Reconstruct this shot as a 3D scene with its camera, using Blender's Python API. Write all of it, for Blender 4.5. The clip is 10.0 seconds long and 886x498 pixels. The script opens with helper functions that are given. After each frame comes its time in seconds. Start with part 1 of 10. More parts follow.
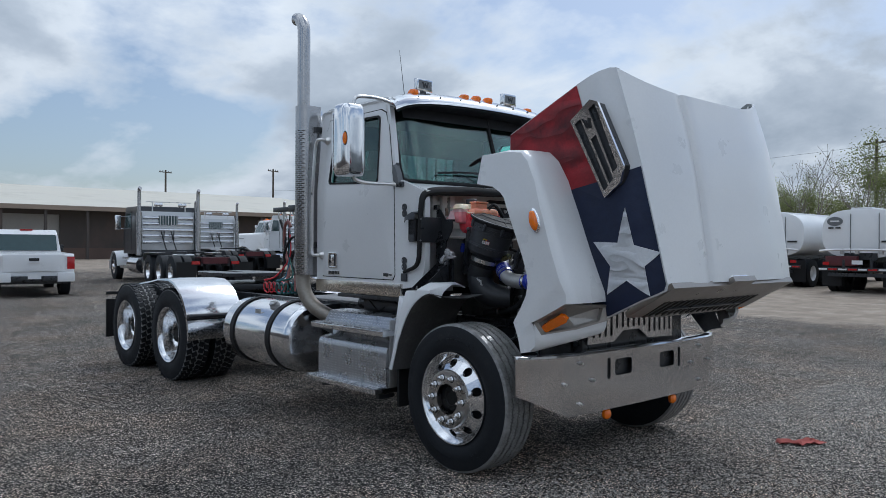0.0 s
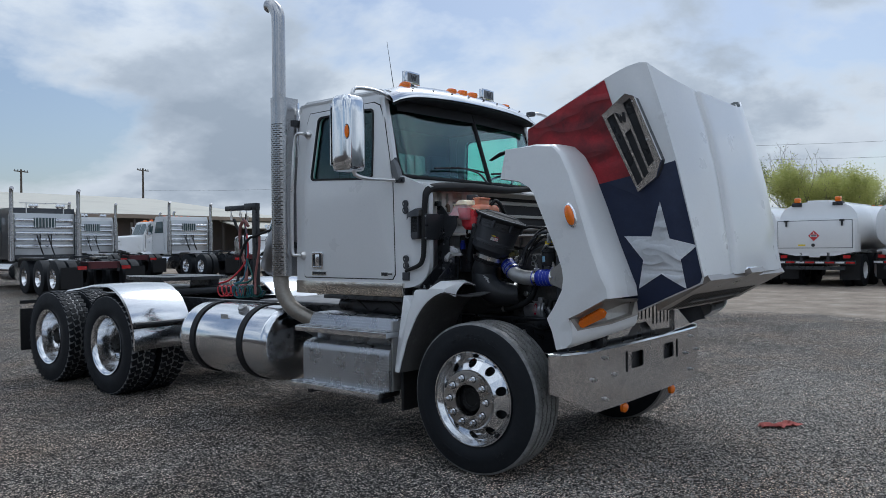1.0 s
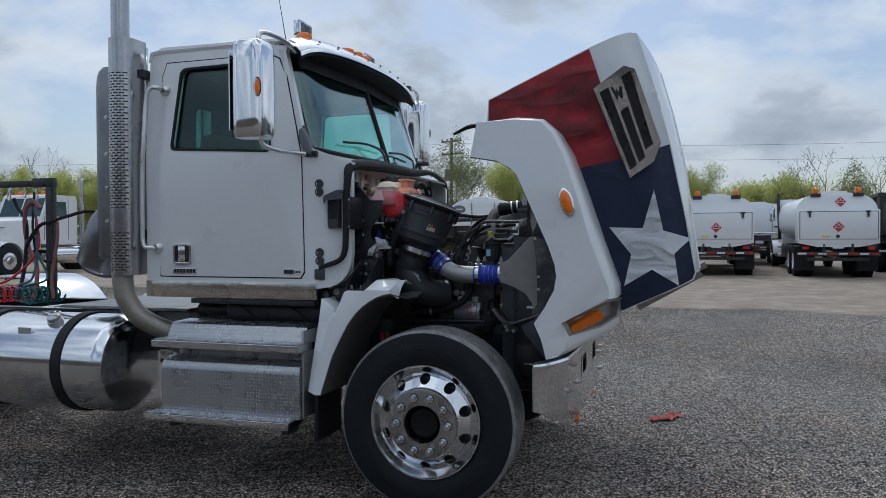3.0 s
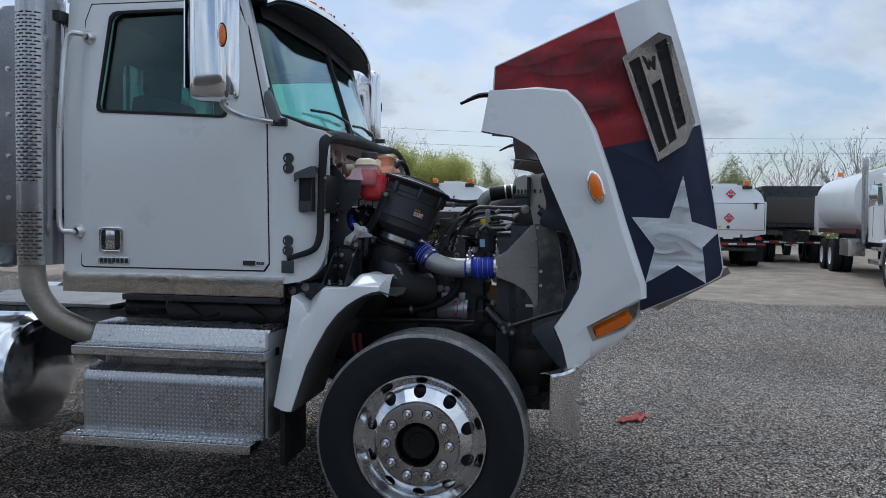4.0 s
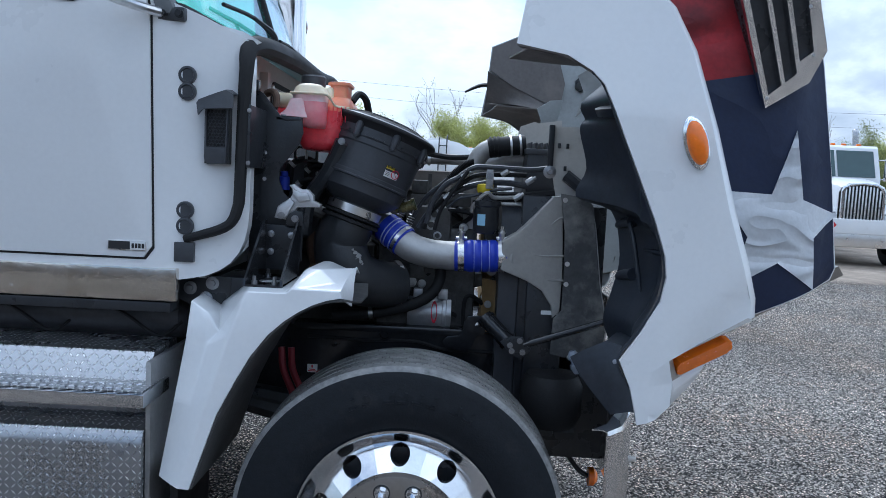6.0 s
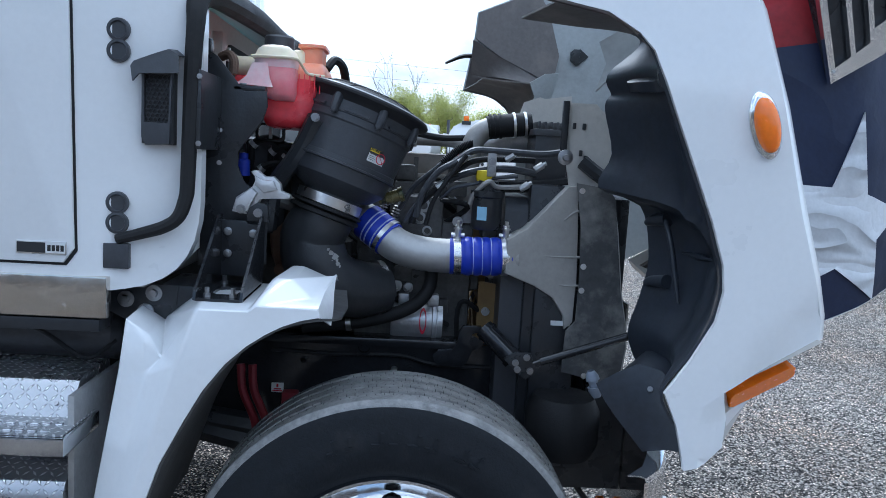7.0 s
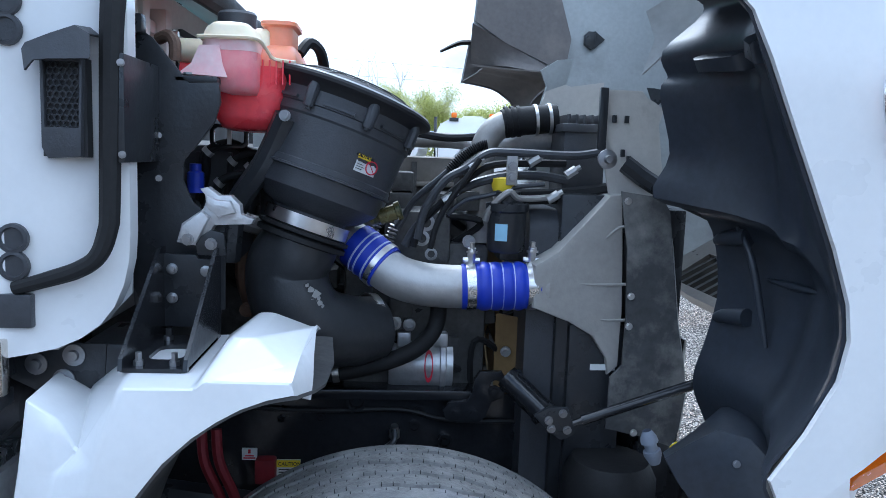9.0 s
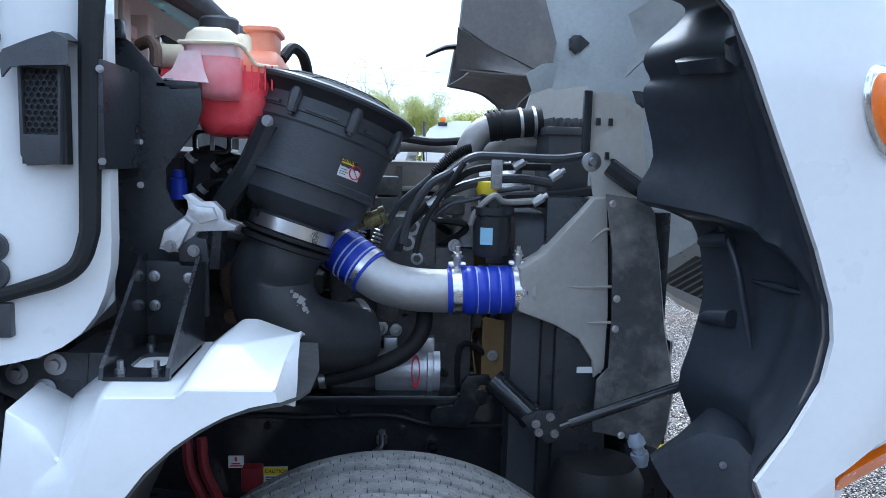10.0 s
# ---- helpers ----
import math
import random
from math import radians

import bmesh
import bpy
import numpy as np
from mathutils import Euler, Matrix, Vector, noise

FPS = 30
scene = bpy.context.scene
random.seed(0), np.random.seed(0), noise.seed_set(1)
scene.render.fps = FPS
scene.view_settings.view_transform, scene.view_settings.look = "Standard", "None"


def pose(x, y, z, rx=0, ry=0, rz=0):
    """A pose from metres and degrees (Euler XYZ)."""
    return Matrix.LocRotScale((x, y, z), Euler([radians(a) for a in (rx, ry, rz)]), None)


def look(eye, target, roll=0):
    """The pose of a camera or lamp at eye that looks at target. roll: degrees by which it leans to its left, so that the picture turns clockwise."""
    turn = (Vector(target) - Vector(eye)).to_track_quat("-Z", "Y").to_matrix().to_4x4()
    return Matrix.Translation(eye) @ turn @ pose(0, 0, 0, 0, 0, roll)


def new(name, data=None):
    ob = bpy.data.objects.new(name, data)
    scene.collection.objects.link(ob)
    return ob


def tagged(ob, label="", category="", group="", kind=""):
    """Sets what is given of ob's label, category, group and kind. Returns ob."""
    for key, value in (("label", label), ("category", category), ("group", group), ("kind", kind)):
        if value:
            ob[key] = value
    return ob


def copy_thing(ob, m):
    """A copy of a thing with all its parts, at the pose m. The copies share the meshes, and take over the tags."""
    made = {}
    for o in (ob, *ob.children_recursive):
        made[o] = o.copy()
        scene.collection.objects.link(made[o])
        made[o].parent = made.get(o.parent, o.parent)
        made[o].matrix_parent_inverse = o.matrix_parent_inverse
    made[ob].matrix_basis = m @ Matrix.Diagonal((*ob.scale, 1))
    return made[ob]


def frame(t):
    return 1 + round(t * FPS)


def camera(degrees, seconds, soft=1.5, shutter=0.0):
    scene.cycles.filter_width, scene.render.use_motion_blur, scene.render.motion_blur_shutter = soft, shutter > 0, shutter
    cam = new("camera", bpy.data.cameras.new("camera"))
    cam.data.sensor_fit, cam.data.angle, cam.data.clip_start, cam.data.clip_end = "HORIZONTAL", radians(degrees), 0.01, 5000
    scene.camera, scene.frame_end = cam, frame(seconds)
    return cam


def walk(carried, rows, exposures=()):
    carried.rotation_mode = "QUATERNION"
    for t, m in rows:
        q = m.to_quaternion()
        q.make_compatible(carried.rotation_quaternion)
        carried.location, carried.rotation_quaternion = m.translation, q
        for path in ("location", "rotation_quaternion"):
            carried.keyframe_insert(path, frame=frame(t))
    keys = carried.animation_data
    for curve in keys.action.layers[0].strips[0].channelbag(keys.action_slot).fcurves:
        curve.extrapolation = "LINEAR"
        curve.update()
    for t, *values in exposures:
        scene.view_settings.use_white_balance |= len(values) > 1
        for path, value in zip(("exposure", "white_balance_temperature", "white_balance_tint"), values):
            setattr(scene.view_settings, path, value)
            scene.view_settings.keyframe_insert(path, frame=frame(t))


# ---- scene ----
cam = camera(60.6, 10.0, soft=0.8)
PATH = [
    (0, (3.757, -4.574, 1.514), (2.263, -3.244, 1.509), 0.3),
    (0.5, (3.355, -4.855, 1.526), (1.952, -3.43, 1.508), -0.2),
    (1, (2.98, -5.105, 1.5), (1.721, -3.551, 1.493), -0.6),
    (1.5, (2.582, -5.235, 1.509), (1.472, -3.572, 1.508), -0.3),
    (2, (2.139, -5.211, 1.528), (1.191, -3.45, 1.523), -0.0),
    (2.5, (1.711, -5.17, 1.534), (0.963, -3.314, 1.515), -0.5),
    (2.7, (1.549, -5.111, 1.519), (0.866, -3.231, 1.492), -0.5),
    (3.8, (0.721, -4.661, 1.512), (0.368, -2.693, 1.445), 0.8),
    (4, (0.616, -4.544, 1.524), (0.316, -2.568, 1.447), 0.8),
    (4.5, (0.425, -4.194, 1.525), (0.199, -2.208, 1.449), 0.9),
    (5, (0.255, -3.891, 1.51), (0.115, -1.899, 1.405), 1.0),
    (5.5, (0.157, -3.597, 1.534), (0.109, -1.603, 1.388), 1.4),
    (5.7, (0.139, -3.464, 1.539), (0.105, -1.471, 1.375), 2.2),
    (6.8, (-0.002, -2.921, 1.561), (0.078, -0.935, 1.333), 3.3),
    (7, (-0.011, -2.84, 1.563), (0.101, -0.858, 1.324), 3.4),
    (7.5, (0.004, -2.622, 1.557), (0.164, -0.645, 1.301), 3.7),
    (8, (0.026, -2.44, 1.559), (0.151, -0.462, 1.288), 3.5),
    (8.5, (-0.019, -2.37, 1.571), (0.11, -0.392, 1.304), 2.5),
    (9, (-0.036, -2.358, 1.58), (0.105, -0.378, 1.335), 2.0),
    (9.5, (-0.032, -2.357, 1.58), (0.126, -0.378, 1.346), 1.7),
    (10, (-0.024, -2.355, 1.579), (0.142, -0.376, 1.347), 1.5),
]
EXPOSURES = [(0.0, -0.03, 5680, 7), (2.5, -0.16, 5680, 7), (4.0, 0.01, 5600, 7), (4.5, 0.17, 5500, 7), (5.0, 0.33, 5400, 7), (5.5, 0.47, 5300, 7), (7.0, 0.92, 5150, 6), (8.0, 1.13, 5080, 6), (9.0, 1.27, 5060, 6), (10.0, 1.31, 5060, 6)]
walk(cam, [(t, look(eye, target, roll)) for t, eye, target, roll in PATH], EXPOSURES)

# ---------------------------------------------------------------- sky and sun
SUN_EL, SUN_AZ = radians(52), radians(108)  # azimuth measured from +x towards +y
world = bpy.data.worlds.new("sky")
scene.world = world
world.use_nodes = True


def choose(n, key, value):
    if key == "operation":
        n.operation = value
    elif key == "data_type":
        n.data_type = value
    elif key == "blend_type":
        n.blend_type = value
    elif key == "sky_type":
        n.sky_type = value
    elif key == "sun_disc":
        n.sun_disc = value
    elif key == "sun_elevation":
        n.sun_elevation = value
    elif key == "sun_rotation":
        n.sun_rotation = value
    elif key == "dust_density":
        n.dust_density = value
    elif key == "altitude":
        n.altitude = value


def wire(nt, kind, **inputs):
    """A node with its inputs set: numbers and colours as values, sockets as links."""
    n = nt.nodes.new(kind)
    for key, value in inputs.items():
        if key.startswith("p_"):
            choose(n, key[2:], value)
            continue
        sock = n.inputs[int(key[1:])] if key[0] == "i" and key[1:].isdigit() else n.inputs[key.replace("_", " ")]
        if isinstance(value, bpy.types.NodeSocket):
            nt.links.new(value, sock)
        else:
            sock.default_value = value
    return n


def ramp(nt, fac, stops):
    n = nt.nodes.new("ShaderNodeValToRGB")
    nt.links.new(fac, n.inputs[0])
    els = n.color_ramp.elements
    while len(els) < len(stops):
        els.new(0.5)
    for e, (pos, col) in zip(els, stops):
        e.position = pos
        e.color = (*col, 1) if isinstance(col, tuple) else (col, col, col, 1)
    return n.outputs[0]


def build_world():
    nt = world.node_tree
    bg = nt.nodes["Background"]
    sky = wire(nt, "ShaderNodeTexSky", p_sky_type="NISHITA", p_sun_disc=False, p_sun_elevation=SUN_EL,
               p_sun_rotation=radians(90) - SUN_AZ, p_dust_density=2.0, p_altitude=100.0)
    co = wire(nt, "ShaderNodeTexCoord").outputs["Generated"]
    sep = wire(nt, "ShaderNodeSeparateXYZ", i0=co)
    up = wire(nt, "ShaderNodeMath", p_operation="ADD", i0=sep.outputs[2], i1=0.42)
    upc = wire(nt, "ShaderNodeMath", p_operation="MAXIMUM", i0=up.outputs[0], i1=0.05)
    px = wire(nt, "ShaderNodeMath", p_operation="DIVIDE", i0=sep.outputs[0], i1=upc.outputs[0])
    py = wire(nt, "ShaderNodeMath", p_operation="DIVIDE", i0=sep.outputs[1], i1=upc.outputs[0])
    flat = wire(nt, "ShaderNodeCombineXYZ", i0=px.outputs[0], i1=py.outputs[0])
    big = wire(nt, "ShaderNodeTexNoise", Vector=flat.outputs[0], Scale=1.55, Detail=12.0, Roughness=0.56, Distortion=0.15)
    shift = wire(nt, "ShaderNodeVectorMath", p_operation="ADD", i0=flat.outputs[0], i1=(4.3, 1.7, 0.0))
    tone = wire(nt, "ShaderNodeTexNoise", Vector=shift.outputs[0], Scale=2.2, Detail=10.0, Roughness=0.55, Distortion=0.2)
    cover = ramp(nt, big.outputs[0], [(0.43, 0.12), (0.475, 0.55), (0.52, 1.0)])
    depth = wire(nt, "ShaderNodeMath", p_operation="MULTIPLY_ADD", i0=tone.outputs[0], i1=-0.55, i2=big.outputs[0])
    shade = ramp(nt, depth.outputs[0], [(0.16, (9.6, 9.6, 9.6)), (0.235, (8.6, 8.7, 8.8)), (0.30, (6.3, 6.6, 7.0)), (0.40, (4.7, 5.1, 5.6))])
    # an overcast sky is brightest overhead
    rise = wire(nt, "ShaderNodeMapRange", i0=sep.outputs[2], i1=0.0, i2=0.9, i3=0.74, i4=1.45)
    shade = wire(nt, "ShaderNodeMix", p_data_type="RGBA", p_blend_type="MULTIPLY", i0=1.0, i6=shade, i7=rise.outputs[0]).outputs[2]
    mix = wire(nt, "ShaderNodeMix", p_data_type="RGBA", i0=cover, i6=sky.outputs[0], i7=shade)
    nt.links.new(mix.outputs[2], bg.inputs[0])
    bg.inputs[1].default_value = 0.094


build_world()
sun = new("sun", bpy.data.lights.new("sun", "SUN"))
sun.data.energy, sun.data.angle, sun.data.color = 1.0, radians(22), (1.0, 0.96, 0.9)
sun.matrix_world = look((40 * math.cos(SUN_AZ), 40 * math.sin(SUN_AZ), 40 * math.tan(SUN_EL)), (0, 0, 0))


# ---------------------------------------------------------------- materials
def mat(name, base, rough=0.5, metal=0.0, var=0.12, scale=6.0, fine=60.0, bump=0.0, bump_scale=80.0, second=None,
        second_at=(0.5, 0.7), second_scale=3.0, coat=0.0, rough_var=0.1, per_object=0.0, **more):
    """A surface with variation at two scales, optional second colour in blotches, and fine relief."""
    m = bpy.data.materials.new(name)
    m.use_nodes = True
    nt = m.node_tree
    b = nt.nodes["Principled BSDF"]
    co = wire(nt, "ShaderNodeTexCoord").outputs["Object"]
    n1 = wire(nt, "ShaderNodeTexNoise", Vector=co, Scale=scale, Detail=5.0, Roughness=0.6)
    n2 = wire(nt, "ShaderNodeTexNoise", Vector=co, Scale=fine, Detail=3.0, Roughness=0.6)
    both = wire(nt, "ShaderNodeMath", p_operation="ADD", i0=n1.outputs[0], i1=n2.outputs[0])
    val = wire(nt, "ShaderNodeMapRange", i0=both.outputs[0], i1=0.6, i2=1.4, i3=1.0 - var, i4=1.0 + var)
    col = wire(nt, "ShaderNodeHueSaturation", Color=(*base, 1), Value=val.outputs[0]).outputs[0]
    if second:
        n3 = wire(nt, "ShaderNodeTexNoise", Vector=co, Scale=second_scale, Detail=8.0, Roughness=0.65)
        fac = ramp(nt, n3.outputs[0], [(second_at[0], 0.0), (second_at[1], 1.0)])
        col = wire(nt, "ShaderNodeMix", p_data_type="RGBA", i0=fac, i6=col, i7=(*second, 1)).outputs[2]
    if per_object:
        rnd = wire(nt, "ShaderNodeObjectInfo").outputs["Random"]
        rv = wire(nt, "ShaderNodeMapRange", i0=rnd, i3=1 - per_object, i4=1 + per_object)
        col = wire(nt, "ShaderNodeHueSaturation", Color=col, Value=rv.outputs[0]).outputs[0]
    nt.links.new(col, b.inputs["Base Color"])
    rr = wire(nt, "ShaderNodeMapRange", i0=n1.outputs[0], i1=0.3, i2=0.7, i3=max(0.02, rough - rough_var * rough), i4=min(1, rough + rough_var))
    nt.links.new(rr.outputs[0], b.inputs["Roughness"])
    b.inputs["Metallic"].default_value = metal
    b.inputs["Coat Weight"].default_value = coat
    b.inputs["Coat Roughness"].default_value = 0.06
    for key, value in more.items():
        b.inputs[key.replace("_", " ")].default_value = value
    if bump:
        n4 = wire(nt, "ShaderNodeTexNoise", Vector=co, Scale=bump_scale, Detail=4.0, Roughness=0.6)
        bp = wire(nt, "ShaderNodeBump", Strength=min(1.0, bump), Distance=0.01, Height=n4.outputs[0])
        nt.links.new(bp.outputs[0], b.inputs["Normal"])
    return m


PAINT = mat("white_paint", (0.78, 0.79, 0.80), 0.28, var=0.03, scale=3, coat=0.6, bump=0.02, bump_scale=6)
PAINT_OLD = mat("white_paint_weathered", (0.76, 0.77, 0.78), 0.4, var=0.06, scale=2, coat=0.2, second=(0.55, 0.54, 0.5), second_at=(0.6, 0.8))
CHROME = mat("chrome", (0.82, 0.83, 0.85), 0.07, 1.0, var=0.05, bump=0.03, bump_scale=5)
ALU = mat("polished_aluminium", (0.76, 0.77, 0.79), 0.10, 1.0, var=0.07, scale=5, bump=0.04, bump_scale=8)
BRUSHED = mat("brushed_steel", (0.74, 0.73, 0.72), 0.27, 1.0, var=0.10, scale=4, second=(0.58, 0.55, 0.51), second_at=(0.58, 0.8), bump=0.06)
DULL = mat("dull_aluminium", (0.50, 0.50, 0.50), 0.5, 0.85, var=0.15, scale=7, second=(0.35, 0.33, 0.31), second_at=(0.5, 0.8), bump=0.1)
BLACK = mat("black_painted_steel", (0.026, 0.028, 0.032), 0.26, var=0.3, scale=8, second=(0.07, 0.066, 0.06), second_at=(0.60, 0.8), bump=0.08, Specular_IOR_Level=0.5)
GLOSSK = mat("glossy_black_frame_paint", (0.018, 0.019, 0.022), 0.13, var=0.3, scale=7, second=(0.05, 0.047, 0.043), second_at=(0.62, 0.8), bump=0.10, bump_scale=30, Specular_IOR_Level=0.55)
LIDK = mat("matt_black_plastic", (0.020, 0.020, 0.022), 0.6, var=0.2, scale=10, Specular_IOR_Level=0.35)
PLASTIC = mat("black_plastic", (0.048, 0.051, 0.059), 0.38, var=0.2, scale=10, second=(0.075, 0.074, 0.073), second_at=(0.56, 0.82), second_scale=5, bump=0.12, bump_scale=220, Specular_IOR_Level=0.5)
LINER_M = mat("black_moulded_liner", (0.030, 0.036, 0.048), 0.36, var=0.3, scale=5, second=(0.055, 0.056, 0.06), second_at=(0.6, 0.85), bump=0.04, bump_scale=120)
RUBBER = mat("black_rubber", (0.015, 0.015, 0.016), 0.6, var=0.25, scale=12, bump=0.1, bump_scale=160, Specular_IOR_Level=0.3)
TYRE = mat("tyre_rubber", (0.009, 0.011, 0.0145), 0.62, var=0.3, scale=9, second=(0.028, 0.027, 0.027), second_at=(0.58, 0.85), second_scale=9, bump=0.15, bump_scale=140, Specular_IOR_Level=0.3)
FLANGE_M = mat("dulled_aluminium_flange", (0.52, 0.50, 0.48), 0.24, 1.0, var=0.12, scale=10, second=(0.40, 0.38, 0.36), second_at=(0.5, 0.8), bump=0.05, bump_scale=12)
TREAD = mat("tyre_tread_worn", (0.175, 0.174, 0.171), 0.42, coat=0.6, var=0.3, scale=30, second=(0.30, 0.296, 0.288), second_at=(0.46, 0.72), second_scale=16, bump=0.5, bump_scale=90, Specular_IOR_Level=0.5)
GREYC = mat("grey_plastic_shroud", (0.37, 0.355, 0.33), 0.6, var=0.12, scale=4, second=(0.45, 0.44, 0.41), second_at=(0.55, 0.85), bump=0.12, bump_scale=60)
GREYM = mat("grey_hood_underside", (0.40, 0.42, 0.42), 0.38, var=0.12, scale=3, second=(0.24, 0.235, 0.225), second_at=(0.52, 0.78), second_scale=2.5, bump=0.25, bump_scale=7)
GREYB = mat("brown_grey_fender_inside", (0.15, 0.135, 0.127), 0.5, var=0.2, scale=5, second=(0.26, 0.23, 0.205), second_at=(0.5, 0.75), second_scale=4, bump=0.3, bump_scale=10)
BEZEL = mat("dull_lamp_bezel", (0.42, 0.40, 0.375), 0.33, 0.7, var=0.12, scale=8, second=(0.32, 0.29, 0.26), second_at=(0.55, 0.8), bump=0.06)
DIRTYG = mat("dirty_seal_board", (0.07, 0.072, 0.075), 0.7, var=0.3, scale=6, second=(0.30, 0.29, 0.27), second_at=(0.46, 0.72), second_scale=6, bump=0.2, bump_scale=30)
RED_P = mat("red_vinyl", (0.34, 0.014, 0.022), 0.5, var=0.25, scale=3, second=(0.045, 0.004, 0.01), second_at=(0.47, 0.68), second_scale=3.4, bump=0.5, bump_scale=7)
NAVY = mat("navy_vinyl", (0.008, 0.016, 0.050), 0.5, var=0.2, scale=4, second=(0.020, 0.032, 0.085), second_at=(0.5, 0.8), bump=0.35, bump_scale=9)
STAR_M = mat("white_vinyl_creased", (0.68, 0.70, 0.73), 0.5, var=0.1, scale=5, second=(0.42, 0.45, 0.50), second_at=(0.5, 0.78), second_scale=4.5, bump=0.5, bump_scale=9)
AMBER = mat("amber_lens", (0.92, 0.20, 0.004), 0.2, var=0.1, scale=40, coat=0.5, Subsurface_Weight=0.15, Subsurface_Radius=(0.02, 0.008, 0.002))
REDLENS = mat("red_lens", (0.45, 0.01, 0.012), 0.2, coat=0.5)
COOLANT = mat("red_coolant_tank", (0.90, 0.085, 0.11), 0.25, var=0.14, scale=9, second=(0.92, 0.22, 0.24), second_at=(0.5, 0.8), second_scale=6, Subsurface_Weight=0.6, Subsurface_Radius=(0.09, 0.025, 0.025))
COOLANT_P = mat("pink_coolant_tank", (0.88, 0.26, 0.30), 0.25, var=0.10, scale=9, second=(0.92, 0.46, 0.47), second_at=(0.46, 0.72), second_scale=7, Subsurface_Weight=0.5, Subsurface_Radius=(0.07, 0.03, 0.03))
CREAM = mat("cream_translucent_plastic", (0.86, 0.76, 0.56), 0.34, var=0.08, scale=8, Subsurface_Weight=0.35, Subsurface_Radius=(0.04, 0.03, 0.02))
MILKY = mat("milky_pink_plastic", (0.88, 0.66, 0.66), 0.32, var=0.10, scale=8, second=(0.88, 0.42, 0.46), second_at=(0.5, 0.75), second_scale=9, Subsurface_Weight=0.4, Subsurface_Radius=(0.05, 0.03, 0.03))
PEACH = mat("orange_translucent_plastic", (0.92, 0.36, 0.22), 0.34, var=0.08, scale=8, second=(0.92, 0.52, 0.36), second_at=(0.5, 0.75), second_scale=9, Subsurface_Weight=0.35, Subsurface_Radius=(0.05, 0.02, 0.01))
BLUE = mat("blue_silicone", (0.025, 0.05, 0.50), 0.38, var=0.12, scale=12, bump=0.06)
STRIPE = mat("pale_blue_cord", (0.45, 0.5, 0.72), 0.5)
RUST = mat("rusty_steel", (0.22, 0.14, 0.10), 0.75, 0.3, var=0.3, scale=14, second=(0.10, 0.07, 0.055), bump=0.3, bump_scale=60)
CASTING = mat("engine_casting", (0.13, 0.127, 0.122), 0.6, 0.3, var=0.3, scale=12, second=(0.03, 0.03, 0.03), bump=0.35, bump_scale=60, Specular_IOR_Level=0.3)
EXHAUST = mat("heat_dulled_exhaust", (0.36, 0.33, 0.29), 0.5, 0.8, var=0.2, scale=7, second=(0.20, 0.15, 0.10), second_at=(0.5, 0.8), bump=0.1)
LABEL_W = mat("white_label", (0.75, 0.76, 0.76), 0.5, var=0.05)
LABEL_Y = mat("yellow_label", (0.80, 0.62, 0.02), 0.5, var=0.05)
LABEL_K = mat("black_print", (0.02, 0.02, 0.022), 0.5, var=0.05)
LABEL_R = mat("red_print", (0.55, 0.02, 0.05), 0.5, var=0.05)
LABEL_B = mat("pale_blue_label", (0.35, 0.60, 0.78), 0.5, var=0.05)
CLOTHRED = mat("red_cloth", (0.50, 0.14, 0.12), 0.9, var=0.2, scale=20, bump=0.5, bump_scale=120)
SEAT = mat("dark_seat_fabric", (0.03, 0.033, 0.038), 0.85, var=0.2, bump=0.2)
TRIM_G = mat("grey_cab_trim", (0.16, 0.17, 0.18), 0.7, var=0.1, bump=0.1)
REDPAINT = mat("dark_red_paint", (0.085, 0.014, 0.018), 0.45, var=0.3, scale=6)
TANKW = mat("white_tank_paint", (0.82, 0.83, 0.84), 0.32, var=0.06, scale=0.8, second=(0.62, 0.63, 0.63), second_at=(0.55, 0.85), second_scale=0.9, coat=0.3)
CREAMROOF = mat("cream_roof_sheet", (0.60, 0.57, 0.49), 0.6, var=0.08, scale=0.3, second=(0.50, 0.47, 0.40), second_scale=0.2, bump=0.05)
WALLDARK = mat("dark_brown_cladding", (0.075, 0.065, 0.06), 0.8, var=0.2, scale=0.5, second=(0.11, 0.08, 0.07), second_scale=0.3, bump=0.1)
CONCRETE = mat("pale_concrete", (0.36, 0.35, 0.33), 0.85, var=0.15, scale=1, bump=0.2)
WOOD = mat("weathered_pole_wood", (0.09, 0.075, 0.06), 0.9, var=0.3, scale=4, bump=0.4)
BARK = mat("grey_bark", (0.20, 0.18, 0.155), 0.9, var=0.3, scale=5, bump=0.5)
HUB_K = mat("greasy_hub", (0.008, 0.008, 0.008), 0.5, var=0.3, scale=20, bump=0.2, Specular_IOR_Level=0.3)


